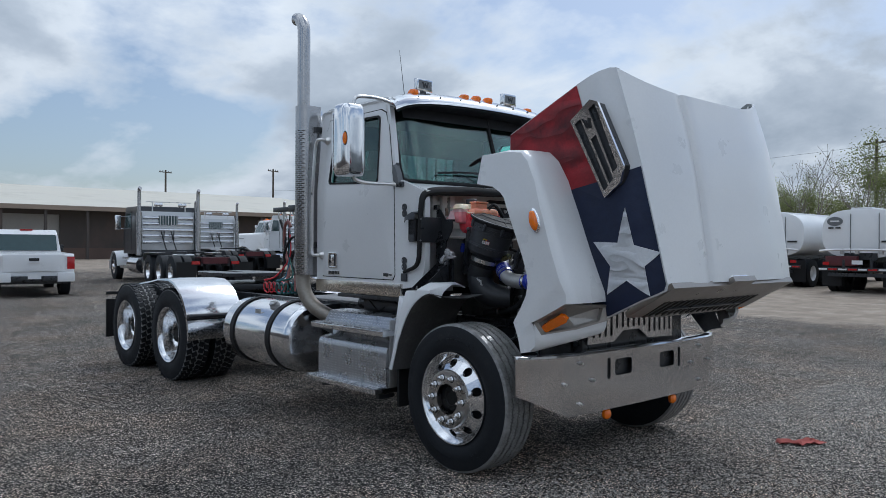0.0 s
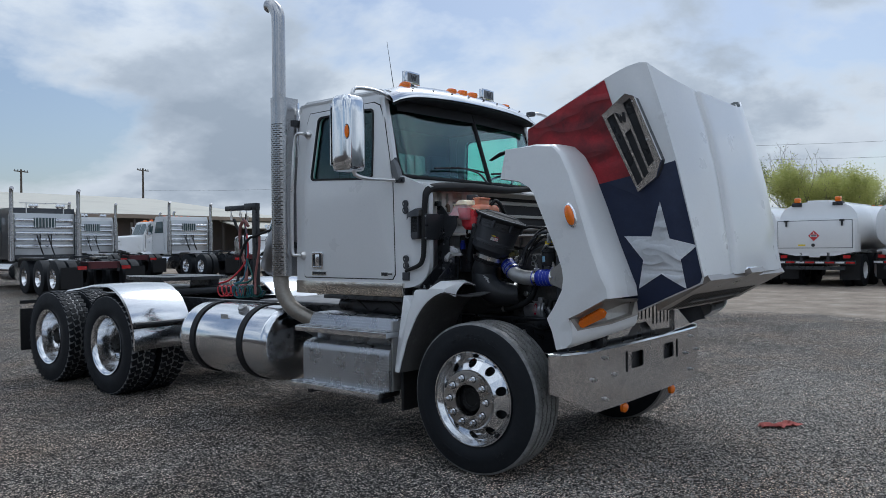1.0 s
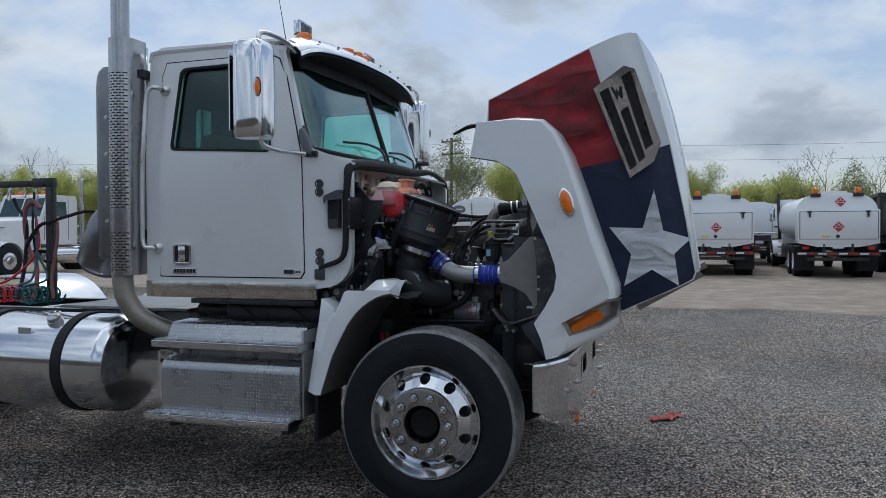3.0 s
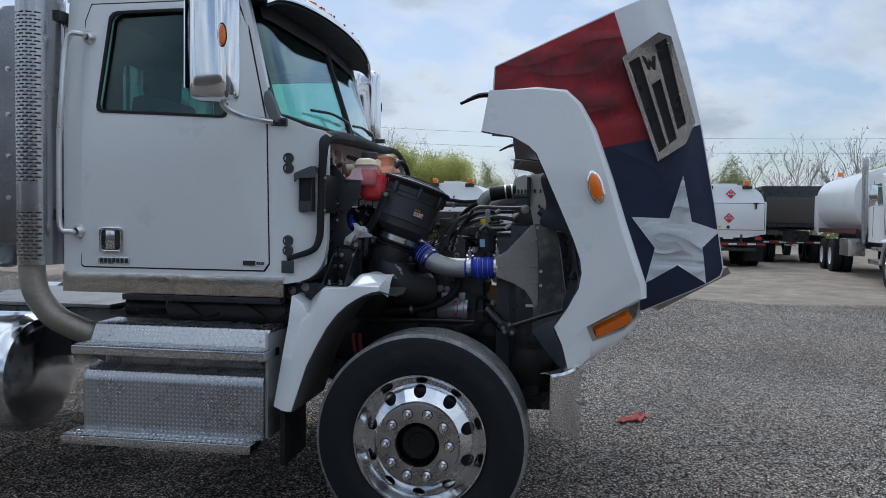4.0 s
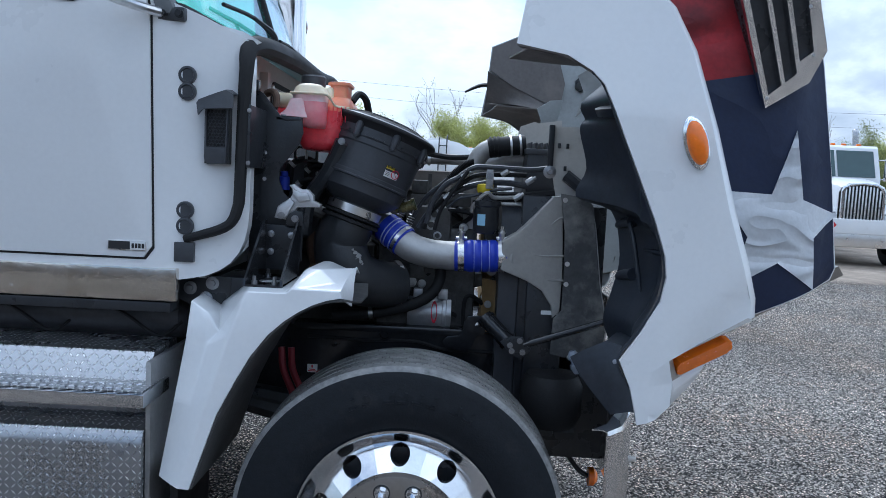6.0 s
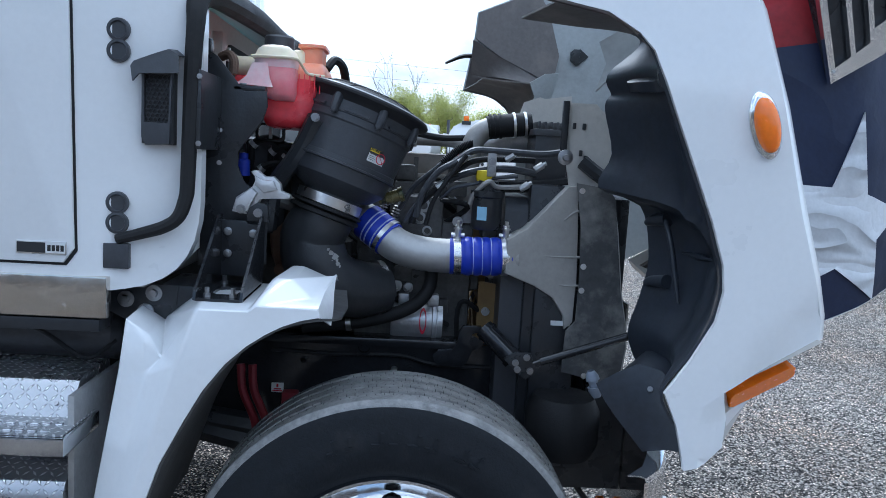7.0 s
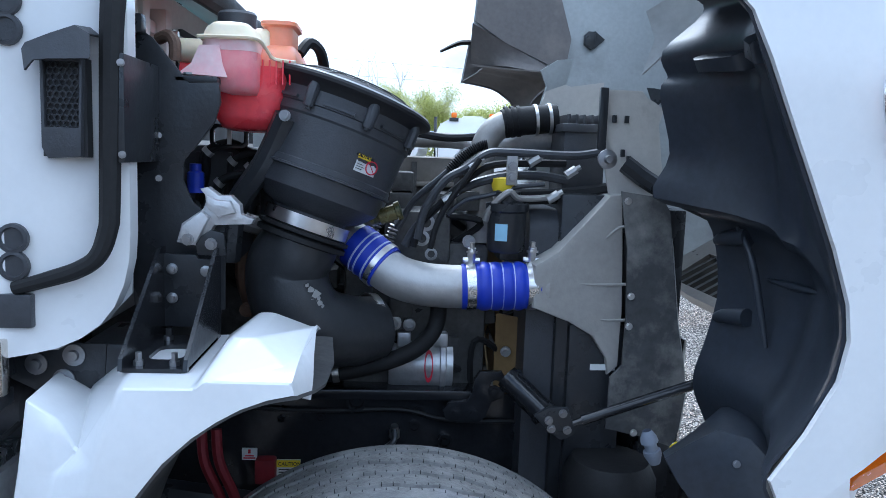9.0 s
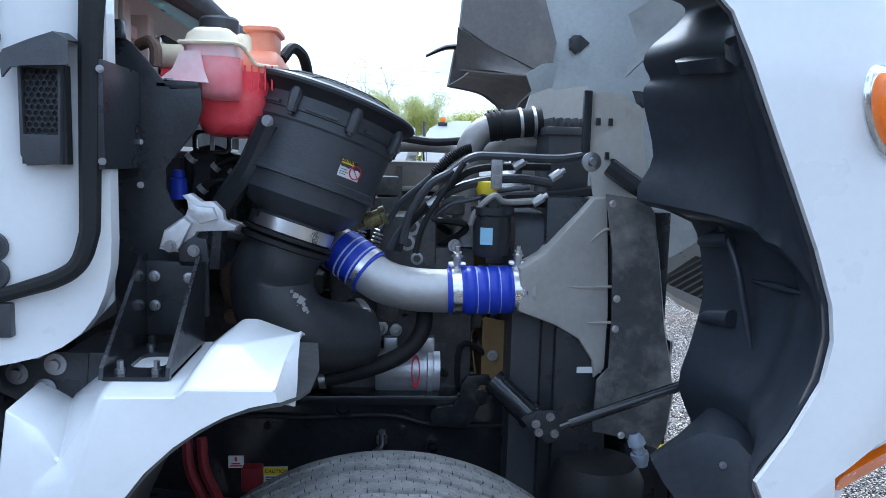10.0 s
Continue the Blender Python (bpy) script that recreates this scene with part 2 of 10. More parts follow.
def folds(m, scale, depth, shade):
    """Adds soft creases to a cloth-like vinyl: ridged relief at two sizes, with shade painted into the colour along
    them.
    """
    nt = m.node_tree
    b = nt.nodes["Principled BSDF"]
    co = wire(nt, "ShaderNodeTexCoord").outputs["Object"]
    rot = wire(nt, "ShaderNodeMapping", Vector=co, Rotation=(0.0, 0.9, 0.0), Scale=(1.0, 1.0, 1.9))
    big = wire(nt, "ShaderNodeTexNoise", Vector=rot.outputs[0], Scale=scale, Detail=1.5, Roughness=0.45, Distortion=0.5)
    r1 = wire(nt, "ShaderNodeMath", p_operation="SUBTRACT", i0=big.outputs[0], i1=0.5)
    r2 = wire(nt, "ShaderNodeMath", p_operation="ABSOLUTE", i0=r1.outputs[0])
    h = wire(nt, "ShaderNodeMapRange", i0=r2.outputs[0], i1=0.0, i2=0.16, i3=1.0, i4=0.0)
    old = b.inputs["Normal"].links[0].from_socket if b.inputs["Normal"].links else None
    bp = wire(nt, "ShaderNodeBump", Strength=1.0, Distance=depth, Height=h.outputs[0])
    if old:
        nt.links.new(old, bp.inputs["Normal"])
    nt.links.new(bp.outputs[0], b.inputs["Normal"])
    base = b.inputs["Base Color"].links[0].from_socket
    # crease shade painted into the base colour
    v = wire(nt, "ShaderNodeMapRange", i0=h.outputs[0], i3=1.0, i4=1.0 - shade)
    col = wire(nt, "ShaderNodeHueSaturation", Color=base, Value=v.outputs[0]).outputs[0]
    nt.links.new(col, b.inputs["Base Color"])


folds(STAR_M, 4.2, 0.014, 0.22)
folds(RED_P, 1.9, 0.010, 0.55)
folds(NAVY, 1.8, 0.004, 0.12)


def glass(name, tint, rough=0.02, least=0.035):
    m = bpy.data.materials.new(name)
    m.use_nodes = True
    nt = m.node_tree
    nt.nodes.remove(nt.nodes["Principled BSDF"])
    tr = wire(nt, "ShaderNodeBsdfTransparent", Color=(*tint, 1))
    gl = wire(nt, "ShaderNodeBsdfGlossy", Roughness=rough, Color=(0.9, 0.95, 1.0, 1))
    lw = wire(nt, "ShaderNodeLayerWeight", Blend=0.5)
    pw = wire(nt, "ShaderNodeMath", p_operation="POWER", i0=lw.outputs["Facing"], i1=4.0)
    fr = wire(nt, "ShaderNodeMapRange", i0=pw.outputs[0], i3=least, i4=0.9)
    mx = wire(nt, "ShaderNodeMixShader", i0=fr.outputs[0], i1=tr.outputs[0], i2=gl.outputs[0])
    nt.links.new(mx.outputs[0], nt.nodes["Material Output"].inputs[0])
    return m


GLASS = glass("tinted_green_glass", (0.66, 0.90, 0.84))
GLASS_W = glass("windscreen_glass", (0.66, 0.92, 0.85), 0.02, 0.07)
GLASS_R = glass("grey_rear_glass", (0.25, 0.34, 0.34))


def tread_plate():
    """Aluminium with a raised lozenge pattern in two directions."""
    m = mat("diamond_tread_plate", (0.86, 0.88, 0.92), 0.24, 0.92, var=0.12, scale=6)
    nt = m.node_tree
    b = nt.nodes["Principled BSDF"]
    co = wire(nt, "ShaderNodeTexCoord").outputs["UV"]
    sep = wire(nt, "ShaderNodeSeparateXYZ", i0=co)
    def op(kind, a, b=0.0, c=0.0):
        return wire(nt, "ShaderNodeMath", p_operation=kind, i0=a, i1=b, i2=c).outputs[0]
    # raised lozenges, turned one way and the other in alternate cells
    u, v = op("MULTIPLY", sep.outputs[0], 50.0), op("MULTIPLY", sep.outputs[1], 50.0)
    par = op("PINGPONG", op("ADD", op("FLOOR", u), op("FLOOR", v)), 1.0)
    sign = op("MULTIPLY_ADD", par, -2.0, 1.0)
    du, dv = op("SUBTRACT", op("FRACT", u), 0.5), op("SUBTRACT", op("FRACT", v), 0.5)
    sv = op("MULTIPLY", dv, sign)
    along, across = op("ABSOLUTE", op("ADD", du, sv)), op("ABSOLUTE", op("SUBTRACT", du, sv))
    s = op("MULTIPLY_ADD", across, 3.4, along)
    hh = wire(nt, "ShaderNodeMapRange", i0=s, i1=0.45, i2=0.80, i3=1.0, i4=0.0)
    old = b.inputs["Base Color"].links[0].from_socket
    # glint painted into the colour: raised lozenges lighter, sheet between darker
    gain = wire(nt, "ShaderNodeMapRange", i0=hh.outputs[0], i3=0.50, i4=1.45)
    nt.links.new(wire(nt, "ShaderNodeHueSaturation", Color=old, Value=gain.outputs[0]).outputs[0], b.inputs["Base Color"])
    bp = wire(nt, "ShaderNodeBump", Strength=1.0, Distance=0.006, Height=hh.outputs[0])
    nt.links.new(bp.outputs[0], b.inputs["Normal"])
    return m


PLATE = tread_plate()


def ground_material():
    m = bpy.data.materials.new("gravel_and_dirt")
    m.use_nodes = True
    nt = m.node_tree
    b = nt.nodes["Principled BSDF"]
    co = wire(nt, "ShaderNodeTexCoord").outputs["Object"]
    sep = wire(nt, "ShaderNodeSeparateXYZ", i0=co)
    stone = wire(nt, "ShaderNodeTexVoronoi", Vector=co, Scale=88.0, Randomness=1.0)
    stone2 = wire(nt, "ShaderNodeTexVoronoi", Vector=co, Scale=170.0, Randomness=1.0)
    bw = wire(nt, "ShaderNodeRGBToBW", i0=stone.outputs["Color"])
    gcol = ramp(nt, bw.outputs[0], [(0.16, (0.02, 0.0195, 0.019)), (0.45, (0.125, 0.115, 0.104)), (0.67, (0.29, 0.265, 0.235)), (0.90, (0.54, 0.495, 0.44))])
    bw2 = wire(nt, "ShaderNodeRGBToBW", i0=stone2.outputs["Color"])
    f2 = wire(nt, "ShaderNodeMapRange", i0=bw2.outputs[0], i1=0.2, i2=0.8, i3=0.7, i4=1.3)
    gcol = wire(nt, "ShaderNodeHueSaturation", Color=gcol, Value=f2.outputs[0]).outputs[0]
    # gaps darkened for dirt and painted cavity shade, stone middles brightened
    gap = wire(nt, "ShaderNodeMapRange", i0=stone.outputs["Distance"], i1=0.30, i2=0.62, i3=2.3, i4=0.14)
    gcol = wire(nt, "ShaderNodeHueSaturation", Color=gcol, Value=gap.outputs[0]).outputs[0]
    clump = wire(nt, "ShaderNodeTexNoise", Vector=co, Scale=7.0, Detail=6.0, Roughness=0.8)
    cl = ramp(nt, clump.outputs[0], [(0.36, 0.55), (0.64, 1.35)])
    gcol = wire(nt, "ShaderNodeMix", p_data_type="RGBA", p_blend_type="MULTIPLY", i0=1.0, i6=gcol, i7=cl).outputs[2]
    big = wire(nt, "ShaderNodeTexNoise", Vector=co, Scale=0.35, Detail=6.0, Roughness=0.6)
    wear = ramp(nt, big.outputs[0], [(0.35, 0.72), (0.65, 1.22)])
    gcol = wire(nt, "ShaderNodeMix", p_data_type="RGBA", p_blend_type="MULTIPLY", i0=1.0, i6=gcol, i7=wear).outputs[2]
    brown = wire(nt, "ShaderNodeTexNoise", Vector=co, Scale=0.9, Detail=5.0, Roughness=0.65)
    bf = ramp(nt, brown.outputs[0], [(0.42, 0.08), (0.68, 0.60)])
    gcol = wire(nt, "ShaderNodeMix", p_data_type="RGBA", p_blend_type="MULTIPLY", i0=bf, i6=gcol, i7=(1.36, 1.09, 0.88, 1)).outputs[2]
    # hand-set tone: gravel colour lifted more towards +x, along a noisy edge
    tone_drift = wire(nt, "ShaderNodeTexNoise", Vector=co, Scale=0.22, Detail=5.0, Roughness=0.6)
    ox = wire(nt, "ShaderNodeMath", p_operation="MULTIPLY_ADD", i0=tone_drift.outputs[0], i1=6.0, i2=sep.outputs[0])
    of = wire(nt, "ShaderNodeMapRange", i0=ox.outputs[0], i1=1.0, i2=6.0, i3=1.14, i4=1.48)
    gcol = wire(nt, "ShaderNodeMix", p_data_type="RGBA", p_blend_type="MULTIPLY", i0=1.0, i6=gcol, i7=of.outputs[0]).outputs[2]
    dn = wire(nt, "ShaderNodeTexNoise", Vector=co, Scale=1.3, Detail=8.0, Roughness=0.7)
    dcol = ramp(nt, dn.outputs[0], [(0.3, (0.21, 0.17, 0.135)), (0.55, (0.33, 0.275, 0.22)), (0.75, (0.46, 0.40, 0.335))])
    edge = wire(nt, "ShaderNodeTexNoise", Vector=co, Scale=0.25, Detail=6.0, Roughness=0.65)
    e2 = wire(nt, "ShaderNodeMath", p_operation="MULTIPLY_ADD", i0=edge.outputs[0], i1=5.0, i2=sep.outputs[1])
    side = wire(nt, "ShaderNodeMath", p_operation="MULTIPLY_ADD", i0=sep.outputs[0], i1=0.10, i2=e2.outputs[0])
    d = wire(nt, "ShaderNodeMapRange", i0=side.outputs[0], i1=13.3, i2=14.1, i3=0.0, i4=1.0)
    far = wire(nt, "ShaderNodeMath", p_operation="MULTIPLY_ADD", i0=edge.outputs[0], i1=-10.0, i2=sep.outputs[0])
    d2 = wire(nt, "ShaderNodeMapRange", i0=far.outputs[0], i1=-38.0, i2=-44.0, i3=0.0, i4=0.9)
    dd = wire(nt, "ShaderNodeMath", p_operation="MAXIMUM", i0=d.outputs[0], i1=d2.outputs[0])
    col = wire(nt, "ShaderNodeMix", p_data_type="RGBA", i0=dd.outputs[0], i6=gcol, i7=dcol).outputs[2]
    nt.links.new(col, b.inputs["Base Color"])
    b.inputs["Roughness"].default_value = 0.9
    b.inputs["Specular IOR Level"].default_value = 0.25
    h = wire(nt, "ShaderNodeMath", p_operation="MULTIPLY_ADD", i0=stone.outputs["Distance"], i1=-1.0, i2=0.5)
    inv = wire(nt, "ShaderNodeMapRange", i0=dd.outputs[0], i3=0.9, i4=0.25)
    bp = wire(nt, "ShaderNodeBump", Strength=inv.outputs[0], Distance=0.03, Height=h.outputs[0])
    nt.links.new(bp.outputs[0], b.inputs["Normal"])
    return m


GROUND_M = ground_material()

STACKM = mat("smoke_dulled_chrome", (0.46, 0.46, 0.47), 0.2, 1.0, var=0.12, scale=3, second=(0.36, 0.35, 0.34), second_at=(0.5, 0.8), bump=0.05, bump_scale=8)
RIBM = mat("bright_ribbed_sheet", (0.70, 0.71, 0.72), 0.18, 1.0, var=0.08, scale=2)
BUMPER_M = mat("road_dulled_bumper_steel", (0.60, 0.59, 0.59), 0.09, 1.0, var=0.1, scale=3, second=(0.52, 0.50, 0.49), second_at=(0.55, 0.8), bump=0.05, bump_scale=10)
BARK_D = mat("dark_grille_bar", (0.05, 0.048, 0.045), 0.4, 0.5, var=0.15)
NOSEM = mat("brown_dulled_nose_metal", (0.36, 0.33, 0.30), 0.28, 0.9, var=0.12, scale=6, second=(0.30, 0.27, 0.24), second_at=(0.5, 0.8), bump=0.05)

SOOT = mat("soot_grey_underside", (0.085, 0.084, 0.083), 0.6, var=0.3, scale=8, second=(0.17, 0.165, 0.155), second_at=(0.55, 0.8), second_scale=7, bump=0.25, bump_scale=20)

BOLT_M = mat("zinc_bolt", (0.36, 0.36, 0.37), 0.35, 1.0, var=0.15, scale=40)
BAFFLE_M = mat("pale_baffle_plastic", (0.52, 0.50, 0.465), 0.55, var=0.1, scale=6, second=(0.36, 0.34, 0.31), second_at=(0.58, 0.8), second_scale=9, bump=0.1, bump_scale=40)
WALLP = mat("pale_firewall_paint", (0.58, 0.56, 0.52), 0.5, var=0.1, scale=5, second=(0.40, 0.37, 0.33), second_at=(0.58, 0.8), second_scale=7)


# ---------------------------------------------------------------- building helpers
def thing(name, label, category, at=(0, 0, 0), turn=0.0, group="", kind=""):
    """An Empty at the base of a thing."""
    ob = new(name)
    ob.matrix_basis = pose(*at, 0, 0, turn)
    ob.empty_display_size = 0.2
    return tagged(ob, label, category, group, kind)


def part(name, bm, material, parent=None, label="", smooth=35):
    """Links a bmesh as one mesh object, in the coordinates of the thing that it belongs to."""
    me = bpy.data.meshes.new(name)
    bmesh.ops.recalc_face_normals(bm, faces=bm.faces)
    if smooth:
        lim = radians(smooth)
        for f in bm.faces:
            f.smooth = True
        for e in bm.edges:
            e.smooth = len(e.link_faces) == 2 and e.calc_face_angle(0) < lim
    bm.to_mesh(me)
    bm.free()
    me.materials.append(material)
    ob = new(name, me)
    if parent is not None:
        ob.parent = parent
    return tagged(ob, label)


def box(bm, x0, x1, y0, y1, z0, z1, bevel=0.0, m=None):
    r = bmesh.ops.create_cube(bm, size=1.0)
    vs = r["verts"]
    for v in vs:
        v.co = Vector(((x0 + x1) / 2 + v.co.x * (x1 - x0), (y0 + y1) / 2 + v.co.y * (y1 - y0), (z0 + z1) / 2 + v.co.z * (z1 - z0)))
    if bevel:
        es = list({e for v in vs for e in v.link_edges})
        r2 = bmesh.ops.bevel(bm, geom=es, offset=bevel, segments=2, profile=0.6, affect="EDGES", clamp_overlap=True)
        vs = list({v for f in r2["faces"] for v in f.verts} | {v for v in vs if v.is_valid})
    if m is not None:
        bmesh.ops.transform(bm, matrix=m, verts=vs)
    return vs


def boxes(*rows, bevel=0.0):
    bm = bmesh.new()
    for r in rows:
        box(bm, *r, bevel=bevel)
    return bm


AXES = {"x": (1, 2, 0), "y": (0, 2, 1), "z": (0, 1, 2)}


def put(axis, u, v, w):
    i, j, k = AXES[axis]
    co = [0.0, 0.0, 0.0]
    co[i], co[j], co[k] = u, v, w
    return Vector(co)


def prism(bm, pts, axis, a, b, holes=(), bevel=0.0):
    """A flat plate: the outline pts (with holes) across an axis, from a to b along it."""
    edges = []
    for loop in (pts, *holes):
        vs = [bm.verts.new(put(axis, u, v, a)) for u, v in loop]
        edges += [bm.edges.new((vs[i], vs[(i + 1) % len(vs)])) for i in range(len(vs))]
    if holes or len(pts) > 4:
        fs = [g for g in bmesh.ops.triangle_fill(bm, edges=edges, use_beauty=True, use_dissolve=False)["geom"] if isinstance(g, bmesh.types.BMFace)]
    else:
        fs = [bm.faces.new([e.verts[0] for e in edges])]
    ext = bmesh.ops.extrude_face_region(bm, geom=fs, use_keep_orig=True)
    top = [g for g in ext["geom"] if isinstance(g, bmesh.types.BMVert)]
    bmesh.ops.translate(bm, verts=top, vec=put(axis, 0, 0, b - a))
    if bevel:
        rim = [e for e in bm.edges if len(e.link_faces) == 2 and e.calc_face_angle(0) > 0.9 and abs(put(axis, 0, 0, 1).dot(e.verts[0].co - e.verts[1].co)) < 1e-6]
        bmesh.ops.bevel(bm, geom=rim, offset=bevel, segments=2, profile=0.6, affect="EDGES", clamp_overlap=True)
    return bm


def plate(pts, axis, a, b, holes=(), bevel=0.0):
    return prism(bmesh.new(), pts, axis, a, b, holes, bevel)


def circle(cu, cv, r, n=20, ru=None, turn=0.0):
    ru = ru or r
    return [(cu + ru * math.cos(turn + 2 * math.pi * i / n), cv + r * math.sin(turn + 2 * math.pi * i / n)) for i in range(n)]


def rounded(u0, u1, v0, v1, r, n=4):
    out = []
    for cu, cv, a0 in ((u1 - r, v1 - r, 0), (u0 + r, v1 - r, 90), (u0 + r, v0 + r, 180), (u1 - r, v0 + r, 270)):
        out += [(cu + r * math.cos(radians(a0 + 90 * i / n)), cv + r * math.sin(radians(a0 + 90 * i / n))) for i in range(n + 1)]
    return out


def spline(pts, steps=6):
    """Points of a smooth curve through the given ones."""
    p = [Vector(q) for q in pts]
    if len(p) < 3:
        return p
    p = [2 * p[0] - p[1], *p, 2 * p[-1] - p[-2]]
    out = []
    for i in range(1, len(p) - 2):
        for s in range(steps):
            t = s / steps
            a, b, c, d = p[i - 1:i + 3]
            out.append(0.5 * (2 * b + (c - a) * t + (2 * a - 5 * b + 4 * c - d) * t * t + (3 * b - a - 3 * c + d) * t ** 3))
    return [*out, p[-2]]


def tube(bm, pts, r, seg=10, caps=True, smooth=6):
    """A round tube along a smooth curve; r is a number or a list along the given points."""
    line = spline(pts, smooth) if smooth else [Vector(q) for q in pts]
    n = len(line)
    rs = [r] * n if not isinstance(r, (list, tuple)) else [float(np.interp(i / (n - 1) * (len(r) - 1), range(len(r)), r)) for i in range(n)]
    up = None
    rings = []
    for i, q in enumerate(line):
        d = (line[min(i + 1, n - 1)] - line[max(i - 1, 0)]).normalized()
        if up is None:
            up = d.orthogonal().normalized()
        up = (up - d * up.dot(d)).normalized()
        side = d.cross(up)
        rings.append([bm.verts.new(q + rs[i] * (math.cos(a) * up + math.sin(a) * side)) for a in (2 * math.pi * k / seg for k in range(seg))])
    for a, b in zip(rings, rings[1:]):
        for k in range(seg):
            bm.faces.new((a[k], a[(k + 1) % seg], b[(k + 1) % seg], b[k]))
    if caps:
        bm.faces.new(rings[0][::-1])
        bm.faces.new(rings[-1])
    return bm


def cyl(bm, a, b, r, seg=16, r2=None):
    return tube(bm, [a, b], [r, r if r2 is None else r2], seg, True, 0)


def lathe(bm, profile, origin=(0, 0, 0), axis=(0, 1, 0), seg=48, close=False):
    """Turns a profile of (distance along the axis, radius) round the axis."""
    ax = Vector(axis).normalized()
    u = ax.orthogonal().normalized()
    w = ax.cross(u)
    o = Vector(origin)
    rings = []
    for s, r in profile:
        if r < 1e-6:
            rings.append([bm.verts.new(o + ax * s)])
        else:
            rings.append([bm.verts.new(o + ax * s + r * (math.cos(a) * u + math.sin(a) * w)) for a in (2 * math.pi * k / seg for k in range(seg))])
    pairs = list(zip(rings, rings[1:])) + ([(rings[-1], rings[0])] if close else [])
    for a, b in pairs:
        if len(a) == 1 and len(b) == 1:
            continue
        for k in range(seg):
            j = (k + 1) % seg
            if len(a) == 1:
                bm.faces.new((a[0], b[j], b[k]))
            elif len(b) == 1:
                bm.faces.new((a[k], a[j], b[0]))
            else:
                bm.faces.new((a[k], a[j], b[j], b[k]))
    return bm


def loft(bm, rows, loop=False):
    """A skin over rows of equally many points."""
    vs = [[bm.verts.new(Vector(q)) for q in row] for row in rows]
    m = len(vs[0])
    for a, b in zip(vs, vs[1:]):
        for k in range(m if loop else m - 1):
            j = (k + 1) % m
            bm.faces.new((a[k], a[j], b[j], b[k]))
    return vs


def thicken(bm, t):
    """Gives an open skin a thickness."""
    bmesh.ops.recalc_face_normals(bm, faces=bm.faces)
    bmesh.ops.solidify(bm, geom=bm.faces[:], thickness=t)
    return bm


def skin(rows, t=0.0, loop=False):
    bm = bmesh.new()
    loft(bm, rows, loop)
    return thicken(bm, t) if t else bm


def bolt(bm, at, d, r=0.012, h=0.012):
    a = Vector(at)
    d = Vector(d).normalized()
    cyl(bm, a, a + d * h * 0.35, r * 1.5, 10)
    cyl(bm, a + d * h * 0.3, a + d * h, r, 6)
    return bm


def uv_box(ob, scale=1.0):
    """Box-projected texture coordinates in metres."""
    me = ob.data
    uv = me.uv_layers.new(name="uv")
    for p in me.polygons:
        n = p.normal
        k = max(range(3), key=lambda i: abs(n[i]))
        i, j = [(1, 2), (0, 2), (0, 1)][k]
        for li in p.loop_indices:
            co = me.vertices[me.loops[li].vertex_index].co
            uv.data[li].uv = (co[i] * scale, co[j] * scale)
    return ob


def words(text, size, m, material, parent, name="lettering", align="CENTER"):
    """Raised lettering in the built-in font, made into a mesh; m places it (x along the line, z out of the face)."""
    cu = bpy.data.curves.new(name, "FONT")
    cu.body, cu.size, cu.extrude, cu.align_x, cu.align_y = text, size, 0.001, align, "CENTER"
    tmp = bpy.data.objects.new(name, cu)
    scene.collection.objects.link(tmp)
    me = bpy.data.meshes.new_from_object(tmp.evaluated_get(bpy.context.evaluated_depsgraph_get()))
    bpy.data.objects.remove(tmp)
    me.transform(m)
    me.materials.append(material)
    ob = new(name, me)
    ob.parent = parent
    return ob


def face_m(at, right, up):
    """The pose of a flat face: x along right, y along up, z out of it."""
    r, u = Vector(right).normalized(), Vector(up).normalized()
    n = r.cross(u)
    m = Matrix((r, u, n)).transposed().to_4x4()
    m.translation = Vector(at)
    return m


# ---------------------------------------------------------------- ground
def build_ground():
    bm = bmesh.new()
    rings = [0.0, 4, 8, 16, 32, 64, 130, 300, 900, 2500]
    lathe(bm, [(0, r) for r in rings], (0, 0, 0), (0, 0, 1), 64)
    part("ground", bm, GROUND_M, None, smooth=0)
    return tagged(bpy.data.objects["ground"], "dark grey gravel yard with a tan dirt strip beyond", "ground", kind="structure")


build_ground()

# ---------------------------------------------------------------- the white tractor truck, front axle at x = 0, facing +x
truck = thing("truck", "white day cab tractor truck with its hood tilted open", "truck")


def tyre_mesh(r, half, inner=0.30, seg=72):
    """A tyre round the y axis with ribs and grooves."""
    prof = [(-half * 0.80, inner), (-half * 0.98, inner + 0.03), (-half * 1.03, inner + 0.09), (-half * 1.0, r - 0.085), (-half * 0.93, r - 0.045),
            (-half * 0.91, r - 0.018), (-half * 0.82, r - 0.003)]
    for k, c in enumerate((-0.54, -0.18, 0.18, 0.54)):
        prof += [(half * (c - 0.05), r), (half * (c - 0.03), r - 0.016), (half * (c + 0.03), r - 0.016), (half * (c + 0.05), r)]
    prof += [(half * 0.82, r - 0.003), (half * 0.91, r - 0.018), (half * 0.93, r - 0.045), (half * 1.0, r - 0.085), (half * 1.03, inner + 0.09),
             (half * 0.98, inner + 0.03), (half * 0.80, inner)]
    bm = lathe(bmesh.new(), prof, seg=seg)
    # the groove edges wander from side to side
    for v in bm.verts:
        if abs(v.co.y) < half * 0.70:
            a = math.atan2(v.co.z, v.co.x)
            v.co.y += 0.0035 * math.sin(a * seg / 6) * (1 if abs(v.co.y) > half * 0.3 else -1)
    return bm


